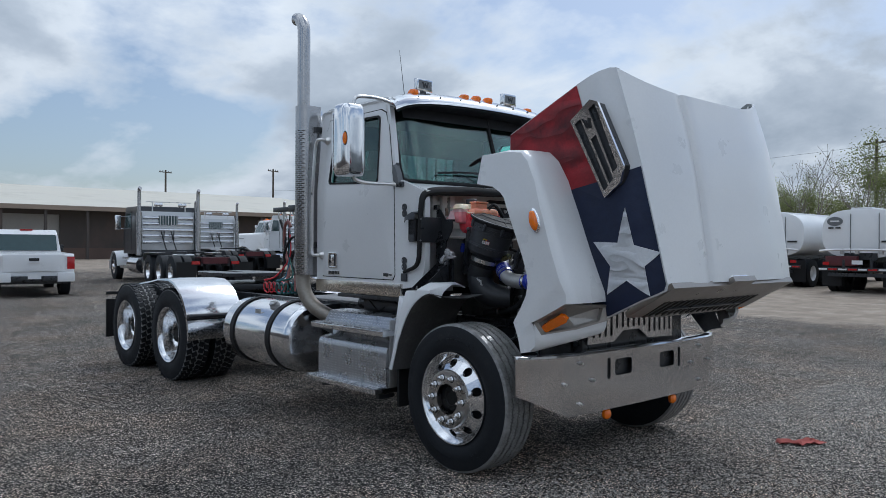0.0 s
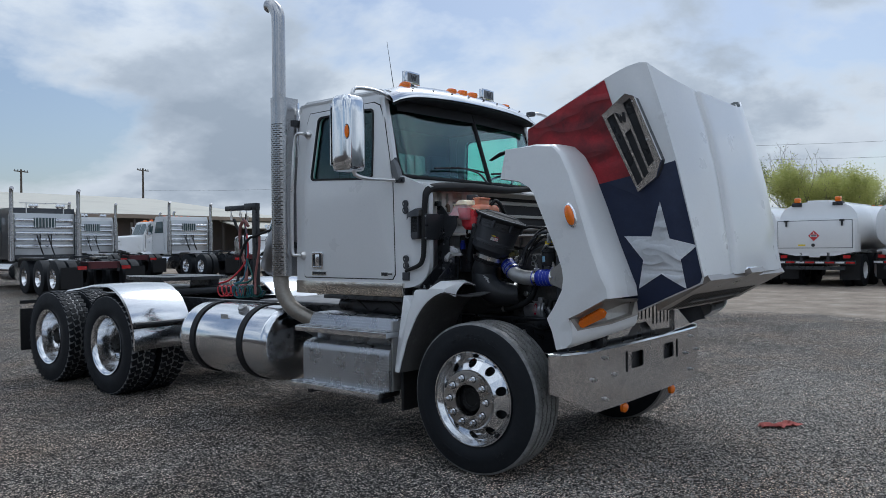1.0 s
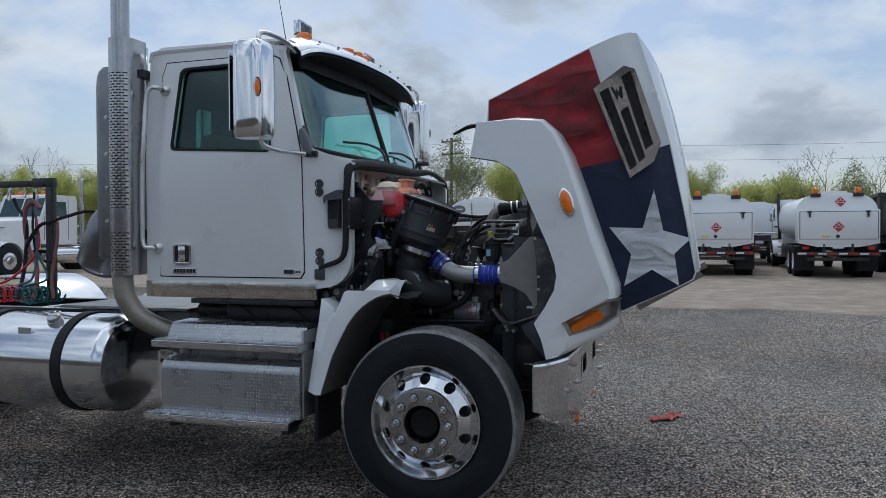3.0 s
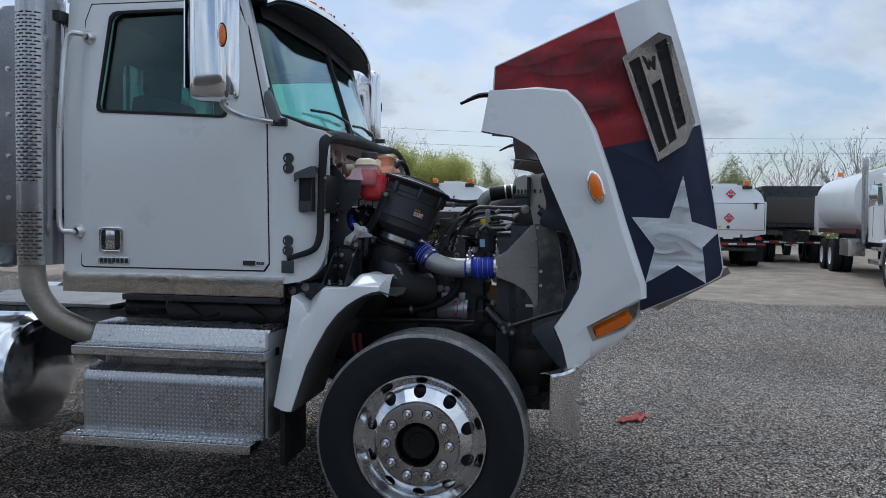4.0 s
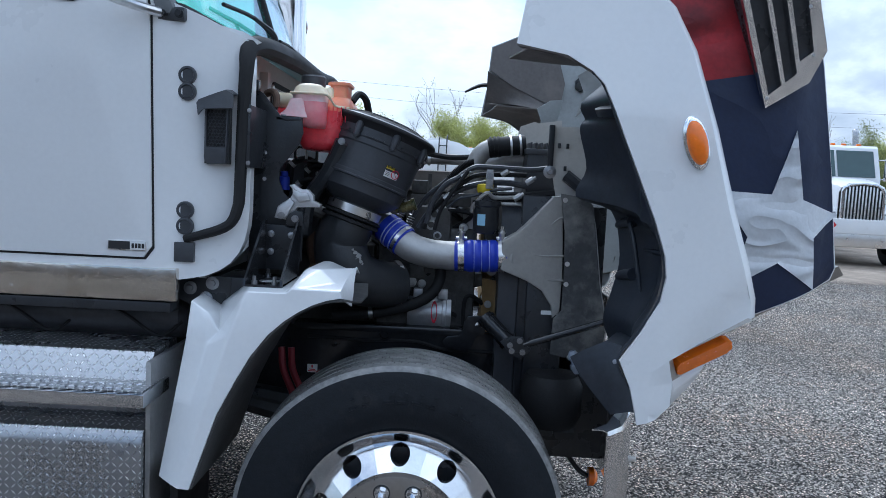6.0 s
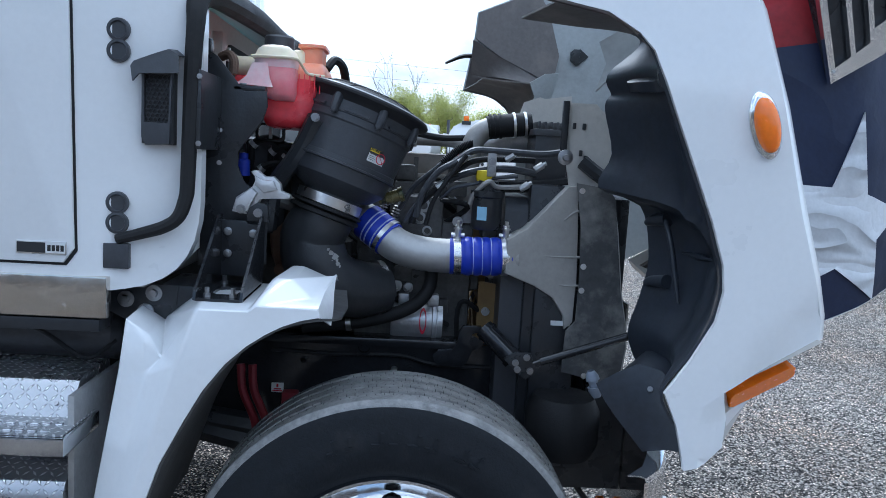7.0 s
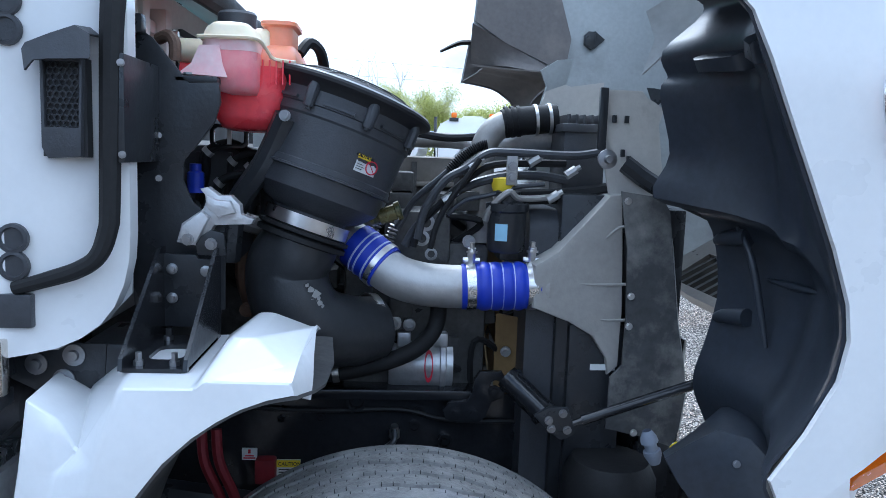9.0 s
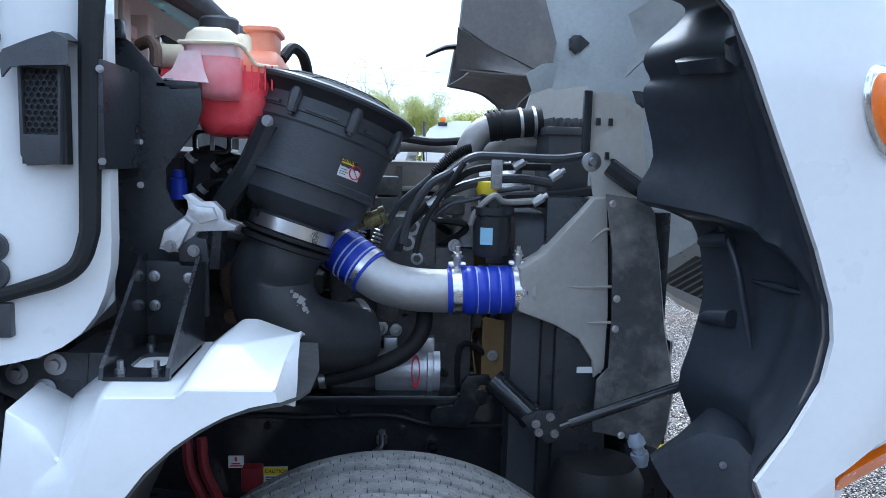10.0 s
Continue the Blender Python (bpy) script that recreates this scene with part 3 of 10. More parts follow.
def two_tone_tyre(name, r, half, parent, y, seg=72):
    """Sidewalls dark, tread worn grey, in one mesh with two materials."""
    bm = tyre_mesh(r, half, seg=seg)
    bmesh.ops.translate(bm, verts=bm.verts, vec=(0, y, 0))
    ob = part(name, bm, TYRE, parent, smooth=40)
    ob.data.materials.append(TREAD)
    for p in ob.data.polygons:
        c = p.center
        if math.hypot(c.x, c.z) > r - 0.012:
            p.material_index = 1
    return ob


def disc(bm, r0, r1, y0, y1, holes=10, hr=0.03, hc=0.2, seg=6):
    """A wheel disc whose depth goes from y0 at r0 to y1 at r1, with round hand holes; each sector is a patch round its hole."""
    def at(r, a):
        k = (r - r0) / (r1 - r0)
        return Vector((r * math.sin(a), y0 + (y1 - y0) * k, r * math.cos(a)))
    half = math.pi / holes
    for h in range(holes):
        c = 2 * half * h
        rim_pts = []
        corners = [(r0, -half), (r0, half), (r1, half), (r1, -half)]
        for (ra, aa), (rb, ab) in zip(corners, corners[1:] + corners[:1]):
            rim_pts += [(ra + (rb - ra) * i / seg, aa + (ab - aa) * i / seg) for i in range(seg)]
        outer, inner, deep = [], [], []
        for r, a in rim_pts:
            d = Vector(((a) * hc, r - hc)).normalized()
            outer.append(bm.verts.new(at(r, c + a)))
            q = at(hc + d.y * hr, c + d.x * hr / hc)
            inner.append(bm.verts.new(q))
            deep.append(bm.verts.new(q - Vector((0, math.copysign(0.018, y0), 0))))
        n = len(outer)
        for i in range(n):
            j = (i + 1) % n
            bm.faces.new((outer[i], outer[j], inner[j], inner[i]))
            bm.faces.new((inner[i], inner[j], deep[j], deep[i]))
    return bm


def nut(bm, x, y, z, out=-1):
    cyl(bm, (x, y, z), (x, y + out * 0.006, z), 0.021, 12)
    cyl(bm, (x, y + out * 0.006, z), (x, y + out * 0.034, z), 0.0165, 6)
    cyl(bm, (x, y + out * 0.034, z), (x, y + out * 0.052, z), 0.0095, 8)


def front_wheel(side, r=0.500):
    """The steer wheel on side -1 (right) or +1; side faces out."""
    w = thing_part("front_wheel", (0, 0, 0.499), truck, "front wheel with polished aluminium rim")
    o = side
    bm = bmesh.new()
    lathe(bm, [(o * 1.095, 0.255), (o * 1.118, 0.275), (o * 1.135, 0.298), (o * 1.146, 0.304), (o * 1.146, 0.311), (o * 1.128, 0.313), (o * 1.10, 0.296),
               (o * 1.02, 0.285), (o * 0.90, 0.285), (o * 0.86, 0.31)], seg=72)
    disc(bm, 0.186, 0.27, o * 1.172, o * 1.104, 10, 0.029, 0.236)
    rim = part("rim", bm, ALU, w, "polished aluminium rim with ten round holes", smooth=30)
    bm = lathe(bmesh.new(), [(o * 1.168, 0.196), (o * 1.186, 0.190), (o * 1.188, 0.182), (o * 1.188, 0.102), (o * 1.15, 0.100)], seg=60)
    part("rim_flange", bm, FLANGE_M, rim, "duller bolt flange of the rim", smooth=30)
    two_tone_tyre("tyre", r, 0.145, w, o * 1.0, 216)
    bm = bmesh.new()
    for k in range(150):
        a = 2 * math.pi * k / 150
        for yc in (-0.090, -0.067, -0.037, -0.015, 0.015, 0.037, 0.067, 0.090):
            m = Matrix.Rotation(a + 0.02 * math.sin(yc * 90), 4, "Y") @ Matrix.Translation((0, o * 1.0 + yc, r - 0.0015))
            box(bm, -0.0008, 0.0008, -0.0040, 0.0040, -0.003, 0.0018, 0.0, m)
    tagged(part("tread_cut", bm, RUBBER, w, "fine cuts along the tread ribs", smooth=0), "fine cuts along the tread ribs", kind="stuff")
    rnd = random.Random(5)
    for a0 in (60, 76, 88, 104, 235, 250, 262, 300):
        for k in range(2):
            a1, a2 = radians(a0 + k * 5.5), radians(a0 + k * 5.5 + rnd.uniform(2.5, 4.5))
            rows = [[(rr * math.cos(a), o * yy, rr * math.sin(a)) for a in np.linspace(a1, a2, 4)] for rr, yy in ((0.392, 1.1475), (0.394, 1.1525), (0.400, 1.1525), (0.402, 1.147))]
            part("sidewall_mark", skin(rows), TYRE, w)
            rows = [[(rr * math.cos(a), o * yy, rr * math.sin(a)) for a in np.linspace(a1, a1 + 0.02, 3)] for rr, yy in ((0.400, 1.1475), (0.402, 1.1525), (0.424, 1.150), (0.426, 1.1445))]
            part("sidewall_mark", skin(rows), TYRE, w)
    bm = bmesh.new()
    lathe(bm, [(o * 1.145, 0.0), (o * 1.145, 0.045), (o * 1.152, 0.05), (o * 1.152, 0.075), (o * 1.13, 0.08), (o * 1.10, 0.11)], seg=30)
    for k in range(6):
        a = k * math.pi / 3 + 0.3
        cyl(bm, (0.064 * math.cos(a), o * 1.15, 0.064 * math.sin(a)), (0.064 * math.cos(a), o * 1.158, 0.064 * math.sin(a)), 0.007, 6)
    part("hub", bm, HUB_K, w, "greasy black hub cap")
    for k in range(10):
        a = radians(18 + 36 * k)
        bm = bmesh.new()
        nut(bm, 0.147 * math.sin(a), o * 1.187, 0.147 * math.cos(a), o)
        part("lug_nut", bm, CHROME, w, smooth=30)
        bm = lathe(bmesh.new(), [(o * 1.1885, 0.0215), (o * 1.1885, 0.0255), (o * 1.1895, 0.025), (o * 1.1895, 0.0215)], (0.147 * math.sin(a), 0, 0.147 * math.cos(a)), (0, 1, 0), 14)
        part("nut_washer", bm, BLACK, w)
    lathe_back = lathe(bmesh.new(), [(o * 1.08, 0.0), (o * 1.08, 0.24), (o * 0.86, 0.24), (o * 0.86, 0.0)], seg=32)
    part("brake_drum", lathe_back, BLACK, w)
    return w


def thing_part(name, at, parent, label=""):
    """A part that only gathers its pieces."""
    ob = new(name)
    ob.matrix_basis = pose(*at)
    ob.parent = parent
    ob.empty_display_size = 0.1
    return tagged(ob, label)




def rear_wheel(x, side):
    w = thing_part("rear_wheel", (x, 0, 0.51), truck, "dual rear wheel with a deep polished rim")
    o = side
    bm = bmesh.new()
    lathe(bm, [(o * 1.00, 0.235), (o * 1.03, 0.25), (o * 1.06, 0.262), (o * 1.15, 0.272), (o * 1.185, 0.285), (o * 1.20, 0.303), (o * 1.203, 0.311), (o * 1.19, 0.314),
               (o * 1.17, 0.30), (o * 0.90, 0.285)], seg=64)
    disc(bm, 0.10, 0.24, o * 1.005, o * 0.995, 10, 0.026, 0.198)
    part("rim", bm, ALU, w, "deep polished aluminium rim", smooth=30)
    two_tone_tyre("tyre", 0.518, 0.138, w, o * 1.06)
    for yc in (o * 1.06, o * 0.73):
        bm = bmesh.new()
        for k in range(44):
            for row, dy in enumerate((-0.098, -0.035, 0.035, 0.098)):
                m = Matrix.Rotation(2 * math.pi * (k + 0.5 * (row % 2)) / 44, 4, "Y") @ Matrix.Translation((0, yc + dy, 0.518))
                box(bm, -0.026, 0.026, -0.028, 0.028, -0.012, 0.005, 0.0, m @ Matrix.Rotation(radians(18 if row < 2 else -18), 4, "Z"))
        tagged(part("tread", bm, TYRE, w, "worn tread blocks", smooth=0), "worn tread blocks", kind="stuff")
    inner = two_tone_tyre("tyre", 0.518, 0.138, w, o * 0.73)
    tagged(inner, "inner dual tyre")
    bm = bmesh.new()
    lathe(bm, [(o * 0.98, 0.13), (o * 1.03, 0.125), (o * 1.05, 0.10), (o * 1.09, 0.095), (o * 1.10, 0.085), (o * 1.10, 0.0)], seg=30)
    for k in range(8):
        a = k * math.pi / 4
        cyl(bm, (0.07 * math.cos(a), o * 1.10, 0.07 * math.sin(a)), (0.07 * math.cos(a), o * 1.115, 0.07 * math.sin(a)), 0.009, 6)
    part("hub", bm, HUB_K, w)
    for k in range(10):
        a = radians(18 + 36 * k)
        bm = bmesh.new()
        nut(bm, 0.147 * math.sin(a), o * 1.003, 0.147 * math.cos(a), o)
        part("lug_nut", bm, CHROME, w, smooth=30)
        bm = lathe(bmesh.new(), [(o * 1.1885, 0.0215), (o * 1.1885, 0.0255), (o * 1.1895, 0.025), (o * 1.1895, 0.0215)], (0.147 * math.sin(a), 0, 0.147 * math.cos(a)), (0, 1, 0), 14)
        part("nut_washer", bm, BLACK, w)
    return w


REAR_X = (-4.71, -6.05)
for s in (-1, 1):
    front_wheel(s)
    for rx in REAR_X:
        rear_wheel(rx, s)

# chassis
for s in (-1, 1):
    bm = boxes((-6.7, 0.62, s * 0.42 - 0.005, s * 0.42 + 0.005, 0.70, 0.97), (-6.7, 0.62, min(s * 0.34, s * 0.42), max(s * 0.34, s * 0.42), 0.70, 0.712),
               (-6.7, 0.62, min(s * 0.34, s * 0.42), max(s * 0.34, s * 0.42), 0.958, 0.97))
    for i in range(40):
        x = -6.5 + i * 0.17
        cyl(bm, (x, s * 0.425, 0.90 if i % 2 else 0.78), (x, s * 0.442, 0.90 if i % 2 else 0.78), 0.013, 6)
    part("frame_rail", bm, BLACK, truck, "black steel frame rail")
for x in (-6.65, -5.2, -3.6, -2.2, -1.2, 0.3):
    part("cross_member", boxes((x - 0.06, x + 0.06, -0.414, 0.414, 0.72, 0.94), bevel=0.01), BLACK, truck)
bm = bmesh.new()
tube(bm, [(0, -0.98, 0.51), (0, -0.75, 0.50), (0, -0.55, 0.44), (0, 0.55, 0.44), (0, 0.75, 0.50), (0, 0.98, 0.51)], 0.06, 12)
part("front_axle", bm, BLACK, truck, "black forged front axle beam")
for rx in REAR_X:
    bm = bmesh.new()
    cyl(bm, (rx, -1.0, 0.51), (rx, 1.0, 0.51), 0.08, 16)
    lathe(bm, [(-0.22, 0.0), (-0.18, 0.14), (0.0, 0.21), (0.18, 0.14), (0.22, 0.0)], (rx, 0, 0.51), (1, 0, 0), 24)
    part("rear_axle", bm, BLACK, truck, "black rear drive axle")
for s in (-1, 1):
    bm = bmesh.new()
    tube(bm, [(0.62, s * 0.47, 0.62), (0.3, s * 0.47, 0.60), (0, s * 0.47, 0.57), (-0.4, s * 0.47, 0.62), (-0.75, s * 0.47, 0.70)], 0.045, 8)
    tube(bm, [(0.5, s * 0.47, 0.66), (0, s * 0.47, 0.62), (-0.6, s * 0.47, 0.70)], 0.04, 8)
    part("leaf_spring", bm, BLACK, truck)
    bm = bmesh.new()
    box(bm, -5.75, -4.7, s * 0.5 - 0.05, s * 0.5 + 0.05, 0.62, 0.80, 0.03)
    for rx in REAR_X:
        lathe(bm, [(0.56, 0.0), (0.56, 0.12), (0.72, 0.14), (0.78, 0.12), (0.86, 0.13), (0.92, 0.0)], (rx - 0.25 if rx > -5 else rx + 0.25, s * 0.5, 0.0), (0, 0, 1), 18)
    part("suspension", bm, BLACK, truck, "black rear suspension with air bags")


# bumper: a full width steel channel with bent back ends
def build_bumper():
    plan = [(-1.16, 0.60), (-1.10, 0.655), (-1.0, 0.70), (-0.88, 0.735), (-0.5, 0.752), (0.0, 0.757), (0.5, 0.752), (0.88, 0.735), (1.0, 0.70), (1.10, 0.655), (1.16, 0.60)]
    ys = [p[0] for p in plan]
    xs = [p[1] for p in plan]

    def low(y):
        k = max(0.0, (abs(y) - 0.84) / 0.32)
        return 0.45 + 0.15 * min(1, k)
    slots = [rounded(-0.36, -0.17, 0.665, 0.775, 0.025), rounded(0.17, 0.36, 0.665, 0.775, 0.025), rounded(-0.445, -0.41, 0.65, 0.79, 0.015), rounded(0.41, 0.445, 0.65, 0.79, 0.015)]
    cols = [-1.16, -1.13, -1.10, -1.05, -1.0, -0.94, -0.88, -0.84, -0.62, -0.3, 0.0]
    cols = cols + [-c for c in cols[-2::-1]]
    outline = [(c, 0.83) for c in cols] + [(c, low(c)) for c in reversed(cols)]
    bm = plate(outline, "x", 0.0, -0.008, slots)
    bmesh.ops.bisect_plane(bm, geom=bm.verts[:] + bm.edges[:] + bm.faces[:], plane_co=(0, -0.5, 0), plane_no=(0, 1, 0))
    bmesh.ops.bisect_plane(bm, geom=bm.verts[:] + bm.edges[:] + bm.faces[:], plane_co=(0, 0.5, 0), plane_no=(0, 1, 0))
    for c in (-1.1, -1.05, -1.0, -0.94, -0.88, 0.88, 0.94, 1.0, 1.05, 1.1):
        bmesh.ops.bisect_plane(bm, geom=bm.verts[:] + bm.edges[:] + bm.faces[:], plane_co=(0, c, 0), plane_no=(0, 1, 0))
    for v in bm.verts:
        v.co.x += float(np.interp(v.co.y, ys, xs))
    b = part("front_bumper", bm, BUMPER_M, truck, "brushed steel front bumper with tow slots", smooth=25)
    rows = [[(float(np.interp(c, ys, xs)) - d, c, 0.83 + e) for c in np.linspace(-1.16, 1.16, 41)] for d, e in ((-0.0, 0.0), (0.006, 0.012), (0.02, 0.018), (0.05, 0.018))]
    part("bumper_lip", skin(rows, 0.004), CHROME, b, "bright rolled top lip of the bumper")
    for y, z in ((-0.72, 0.78), (-0.72, 0.52), (-0.87, 0.66), (-0.60, 0.66), (0.60, 0.66), (0.87, 0.66), (0.72, 0.78), (0.72, 0.52)):
        bm = bmesh.new()
        bolt(bm, (float(np.interp(y, ys, xs)) - 0.002, y, z), (1, 0, 0), 0.009, 0.026)
        part("bumper_bolt", bm, BRUSHED, b)
    for y in (-0.40, 0.40):
        bm = bmesh.new()
        lathe(bm, [(0.0, 0.0), (0.0, 0.036), (0.02, 0.036), (0.034, 0.022), (0.038, 0.0)], (0.705, y, 0.41), (1, 0, 0), 18)
        lamp = part("marker_lamp", bm, AMBER, b, "round amber lamp below the bumper")
        bm = bmesh.new()
        tube(bm, [(0.704, y, 0.41), (0.66, y, 0.44), (0.60, y, 0.52)], 0.010, 8)
        part("lamp_stalk", bm, BLACK, lamp, "black lamp stalk")
    bm = bmesh.new()
    for y in (-0.45, 0.45):
        box(bm, 0.45, 0.74, y - 0.05, y + 0.05, 0.52, 0.80)
    box(bm, 0.66, 0.72, -0.45, 0.45, 0.62, 0.80)
    part("bumper_bracket", bm, BLACK, b)
    return b


build_bumper()

# ---------------------------------------------------------------- cab
CAB_Y = 1.035
WIN = [(-1.675, 2.075), (-1.668, 2.052), (-1.648, 2.043), (-1.35, 2.03), (-1.02, 2.012), (-1.0, 2.02), (-0.992, 2.045), (-1.002, 2.30), (-1.012, 2.49), (-1.02, 2.525), (-1.045, 2.54), (-1.3, 2.545), (-1.585, 2.54), (-1.61, 2.532), (-1.628, 2.51)]
ROCKER = mat("stained_stainless", (0.72, 0.68, 0.62), 0.14, 1.0, var=0.15, scale=12, second=(0.50, 0.44, 0.36), second_at=(0.5, 0.75), second_scale=14, bump=0.1, bump_scale=30)
DOOR = [(-1.765, 1.275), (-1.765, 2.50), (-1.735, 2.585), (-1.02, 2.59), (-0.955, 2.56), (-0.90, 2.44), (-0.79, 1.98), (-0.775, 1.30), (-0.80, 1.265), (-1.75, 1.265)]
SIDE = [(-1.865, 1.20), (-1.865, 2.58), (-1.857, 2.63), (-1.83, 2.67), (-1.78, 2.69), (-0.95, 2.685), (-0.90, 2.66), (-0.912, 2.60), (-0.758, 2.03), (-0.64, 1.985), (-0.52, 1.93), (-0.505, 1.88), (-0.505, 1.42), (-0.508, 1.37), (-0.517, 1.325), (-0.533, 1.285), (-0.556, 1.253), (-0.588, 1.229), (-0.625, 1.213), (-0.665, 1.205), (-0.70, 1.20)]


def grow(pts, d):
    cu = sum(p[0] for p in pts) / len(pts)
    cv = sum(p[1] for p in pts) / len(pts)
    out = []
    for u, v in pts:
        out.append((u + math.copysign(min(abs(u - cu), abs(d)), u - cu) * (1 if d > 0 else -1), v + math.copysign(min(abs(v - cv), abs(d)), v - cv) * (1 if d > 0 else -1)))
    return out


def bend_cab(bm):
    """The cab side leans in a little above the belt and towards the cowl."""
    for v in bm.verts:
        s = math.copysign(1, v.co.y)
        v.co.y -= s * (0.055 * max(0, v.co.z - 2.0) / 0.65 + 0.07 * max(0, (v.co.x + 0.76) / 0.25))
    return bm


def build_cab(side):
    o = side
    bm = plate(SIDE, "y", o * (CAB_Y - 0.05), o * (CAB_Y - 0.008), [grow(DOOR, -0.02)])
    for c in (1.5, 1.8, 2.0, 2.2, 2.4):
        bmesh.ops.bisect_plane(bm, geom=bm.verts[:] + bm.edges[:] + bm.faces[:], plane_co=(0, 0, c), plane_no=(0, 0, 1))
    for c in (-0.76, -0.6):
        bmesh.ops.bisect_plane(bm, geom=bm.verts[:] + bm.edges[:] + bm.faces[:], plane_co=(c, 0, 0), plane_no=(1, 0, 0))
    body = part("cab_side", bend_cab(bm), PAINT, truck, "white painted cab side panel", smooth=20)
    bm = plate(DOOR, "y", o * (CAB_Y - 0.04), o * CAB_Y, [WIN], bevel=0.006)
    for c in (2.0, 2.2, 2.4):
        bmesh.ops.bisect_plane(bm, geom=bm.verts[:] + bm.edges[:] + bm.faces[:], plane_co=(0, 0, c), plane_no=(0, 0, 1))
    door = part("door", bend_cab(bm), PAINT, truck, "white painted cab door with a tinted window", smooth=20)
    bm = plate(grow(DOOR, 0.006), "y", o * (CAB_Y - 0.02), o * (CAB_Y - 0.006), [grow(DOOR, -0.004)])
    part("door_seal", bend_cab(bm), RUBBER, door)
    bm = plate(grow(WIN, 0.007), "y", o * (CAB_Y - 0.01), o * (CAB_Y + 0.005), [grow(WIN, -0.007)])
    part("window_seal", bend_cab(bm), RUBBER, door, "black rubber window seal")
    bm = plate(WIN, "y", o * (CAB_Y - 0.03), o * (CAB_Y - 0.024))
    g = part("window_pane", bend_cab(bm), GLASS, door, "green tinted side window glass", smooth=0)
    g.visible_shadow = False
    # paddle handle in a chrome surround
    bm = plate(rounded(-1.66, -1.53, 1.335, 1.465, 0.02), "y", o * CAB_Y, o * (CAB_Y + 0.014), [rounded(-1.645, -1.545, 1.35, 1.45, 0.012)], bevel=0.003)
    part("handle_surround", bm, CHROME, door, "chrome door handle surround")
    part("handle", boxes((-1.625, -1.575, min(o * (CAB_Y - 0.004), o * (CAB_Y + 0.012)), max(o * (CAB_Y - 0.004), o * (CAB_Y + 0.012)), 1.352, 1.448), bevel=0.004), ALU, door)
    part("handle_recess", boxes((-1.645, -1.545, min(o * (CAB_Y + 0.001), o * (CAB_Y + 0.003)), max(o * (CAB_Y + 0.001), o * (CAB_Y + 0.003)), 1.35, 1.45)), BLACK, door)
    # stainless rocker strip
    bm = boxes((-1.87, -0.70, min(o * (CAB_Y - 0.03), o * (CAB_Y - 0.002)), max(o * (CAB_Y - 0.03), o * (CAB_Y - 0.002)), 1.135, 1.235), bevel=0.004)
    for x in (-1.6, -1.2, -0.8):
        bolt(bm, (x, o * (CAB_Y - 0.003), 1.16), (0, o, 0), 0.006, 0.006)
    part("rocker_strip", bm, ROCKER, body, "stainless steel strip below the door")
    part("sill_step", boxes((-1.55, -0.72, min(o * 0.95, o * (CAB_Y - 0.01)), max(o * 0.95, o * (CAB_Y - 0.01)), 1.10, 1.13), bevel=0.004), BLACK, body)
    # paired round breathers and a square plug on the cowl side
    for z in (1.812, 1.764, 1.412, 1.364):
        bm = bmesh.new()
        lathe(bm, [(o * 0.0, 0.027), (o * 0.008, 0.026), (o * 0.009, 0.020), (o * 0.004, 0.018), (o * 0.004, 0.0)], (-0.685, o * 1.006, z), (0, 1, 0), 20)
        part("round_plug", bm, PLASTIC, body, "round black plug")
    part("square_plug", boxes((-0.715, -0.655, min(o * 1.0, o * 1.018), max(o * 1.0, o * 1.018), 1.255, 1.315), bevel=0.003), PLASTIC, body)
    # grab rail behind the door
    bm = bmesh.new()
    tube(bm, [(-1.735, o * 1.02, 2.415), (-1.745, o * 1.065, 2.42), (-1.795, o * 1.075, 2.415), (-1.82, o * 1.08, 2.33), (-1.832, o * 1.09, 2.1), (-1.845, o * 1.09, 1.9), (-1.848, o * 1.09, 1.6), (-1.84, o * 1.09, 1.455), (-1.79, o * 1.075, 1.44), (-1.775, o * 1.03, 1.44)], 0.014, 10)
    for x, z, y in ((-1.735, 2.415, 1.005), (-1.775, 1.44, 1.035)):
        lathe(bm, [(0, 0.036), (0.02, 0.033), (0.04, 0.017)], (x, o * (y - 0.008), z), (0, o, 0), 16)
    part("grab_rail", bm, BRUSHED, body, "stainless grab rail behind the door")
    return body, door


side_r, door_r = build_cab(-1)
side_l, door_l = build_cab(1)


def shell_arc(y, z_edge, z_top, half):
    """Height of the roof across the cab."""
    k = min(1.0, abs(y) / half)
    return z_top - (z_top - z_edge) * k ** 5


ROWS_Y = [-0.982, -0.972, -0.94, -0.88, -0.75, -0.5, -0.25, 0, 0.25, 0.5, 0.75, 0.88, 0.94, 0.972, 0.982]
rows = []
for x, top in ((-1.872, 2.60), (-1.865, 2.655), (-1.84, 2.71), (-1.78, 2.745), (-1.5, 2.768), (-1.2, 2.765), (-1.0, 2.755), (-0.93, 2.735), (-0.875, 2.70), (-0.85, 2.655)):
    rows.append([(x, y, shell_arc(y, min(top, 2.665), top, 0.99)) for y in ROWS_Y])
roof = part("roof", skin(rows, 0.02), PAINT, truck, "white cab roof with rounded edges", smooth=50)
# rear wall with a window
bm = plate([(-1.0, 1.15), (1.0, 1.15), (0.96, 2.62), (-0.96, 2.62)], "x", -1.87, -1.83, [rounded(-0.62, 0.62, 2.04, 2.40, 0.06)])
rear_wall = part("rear_wall", bm, PAINT, truck, "white rear wall of the cab")
g = part("rear_window", plate(rounded(-0.62, 0.62, 2.04, 2.40, 0.06), "x", -1.855, -1.85), GLASS_R, rear_wall, smooth=0)
g.visible_shadow = False
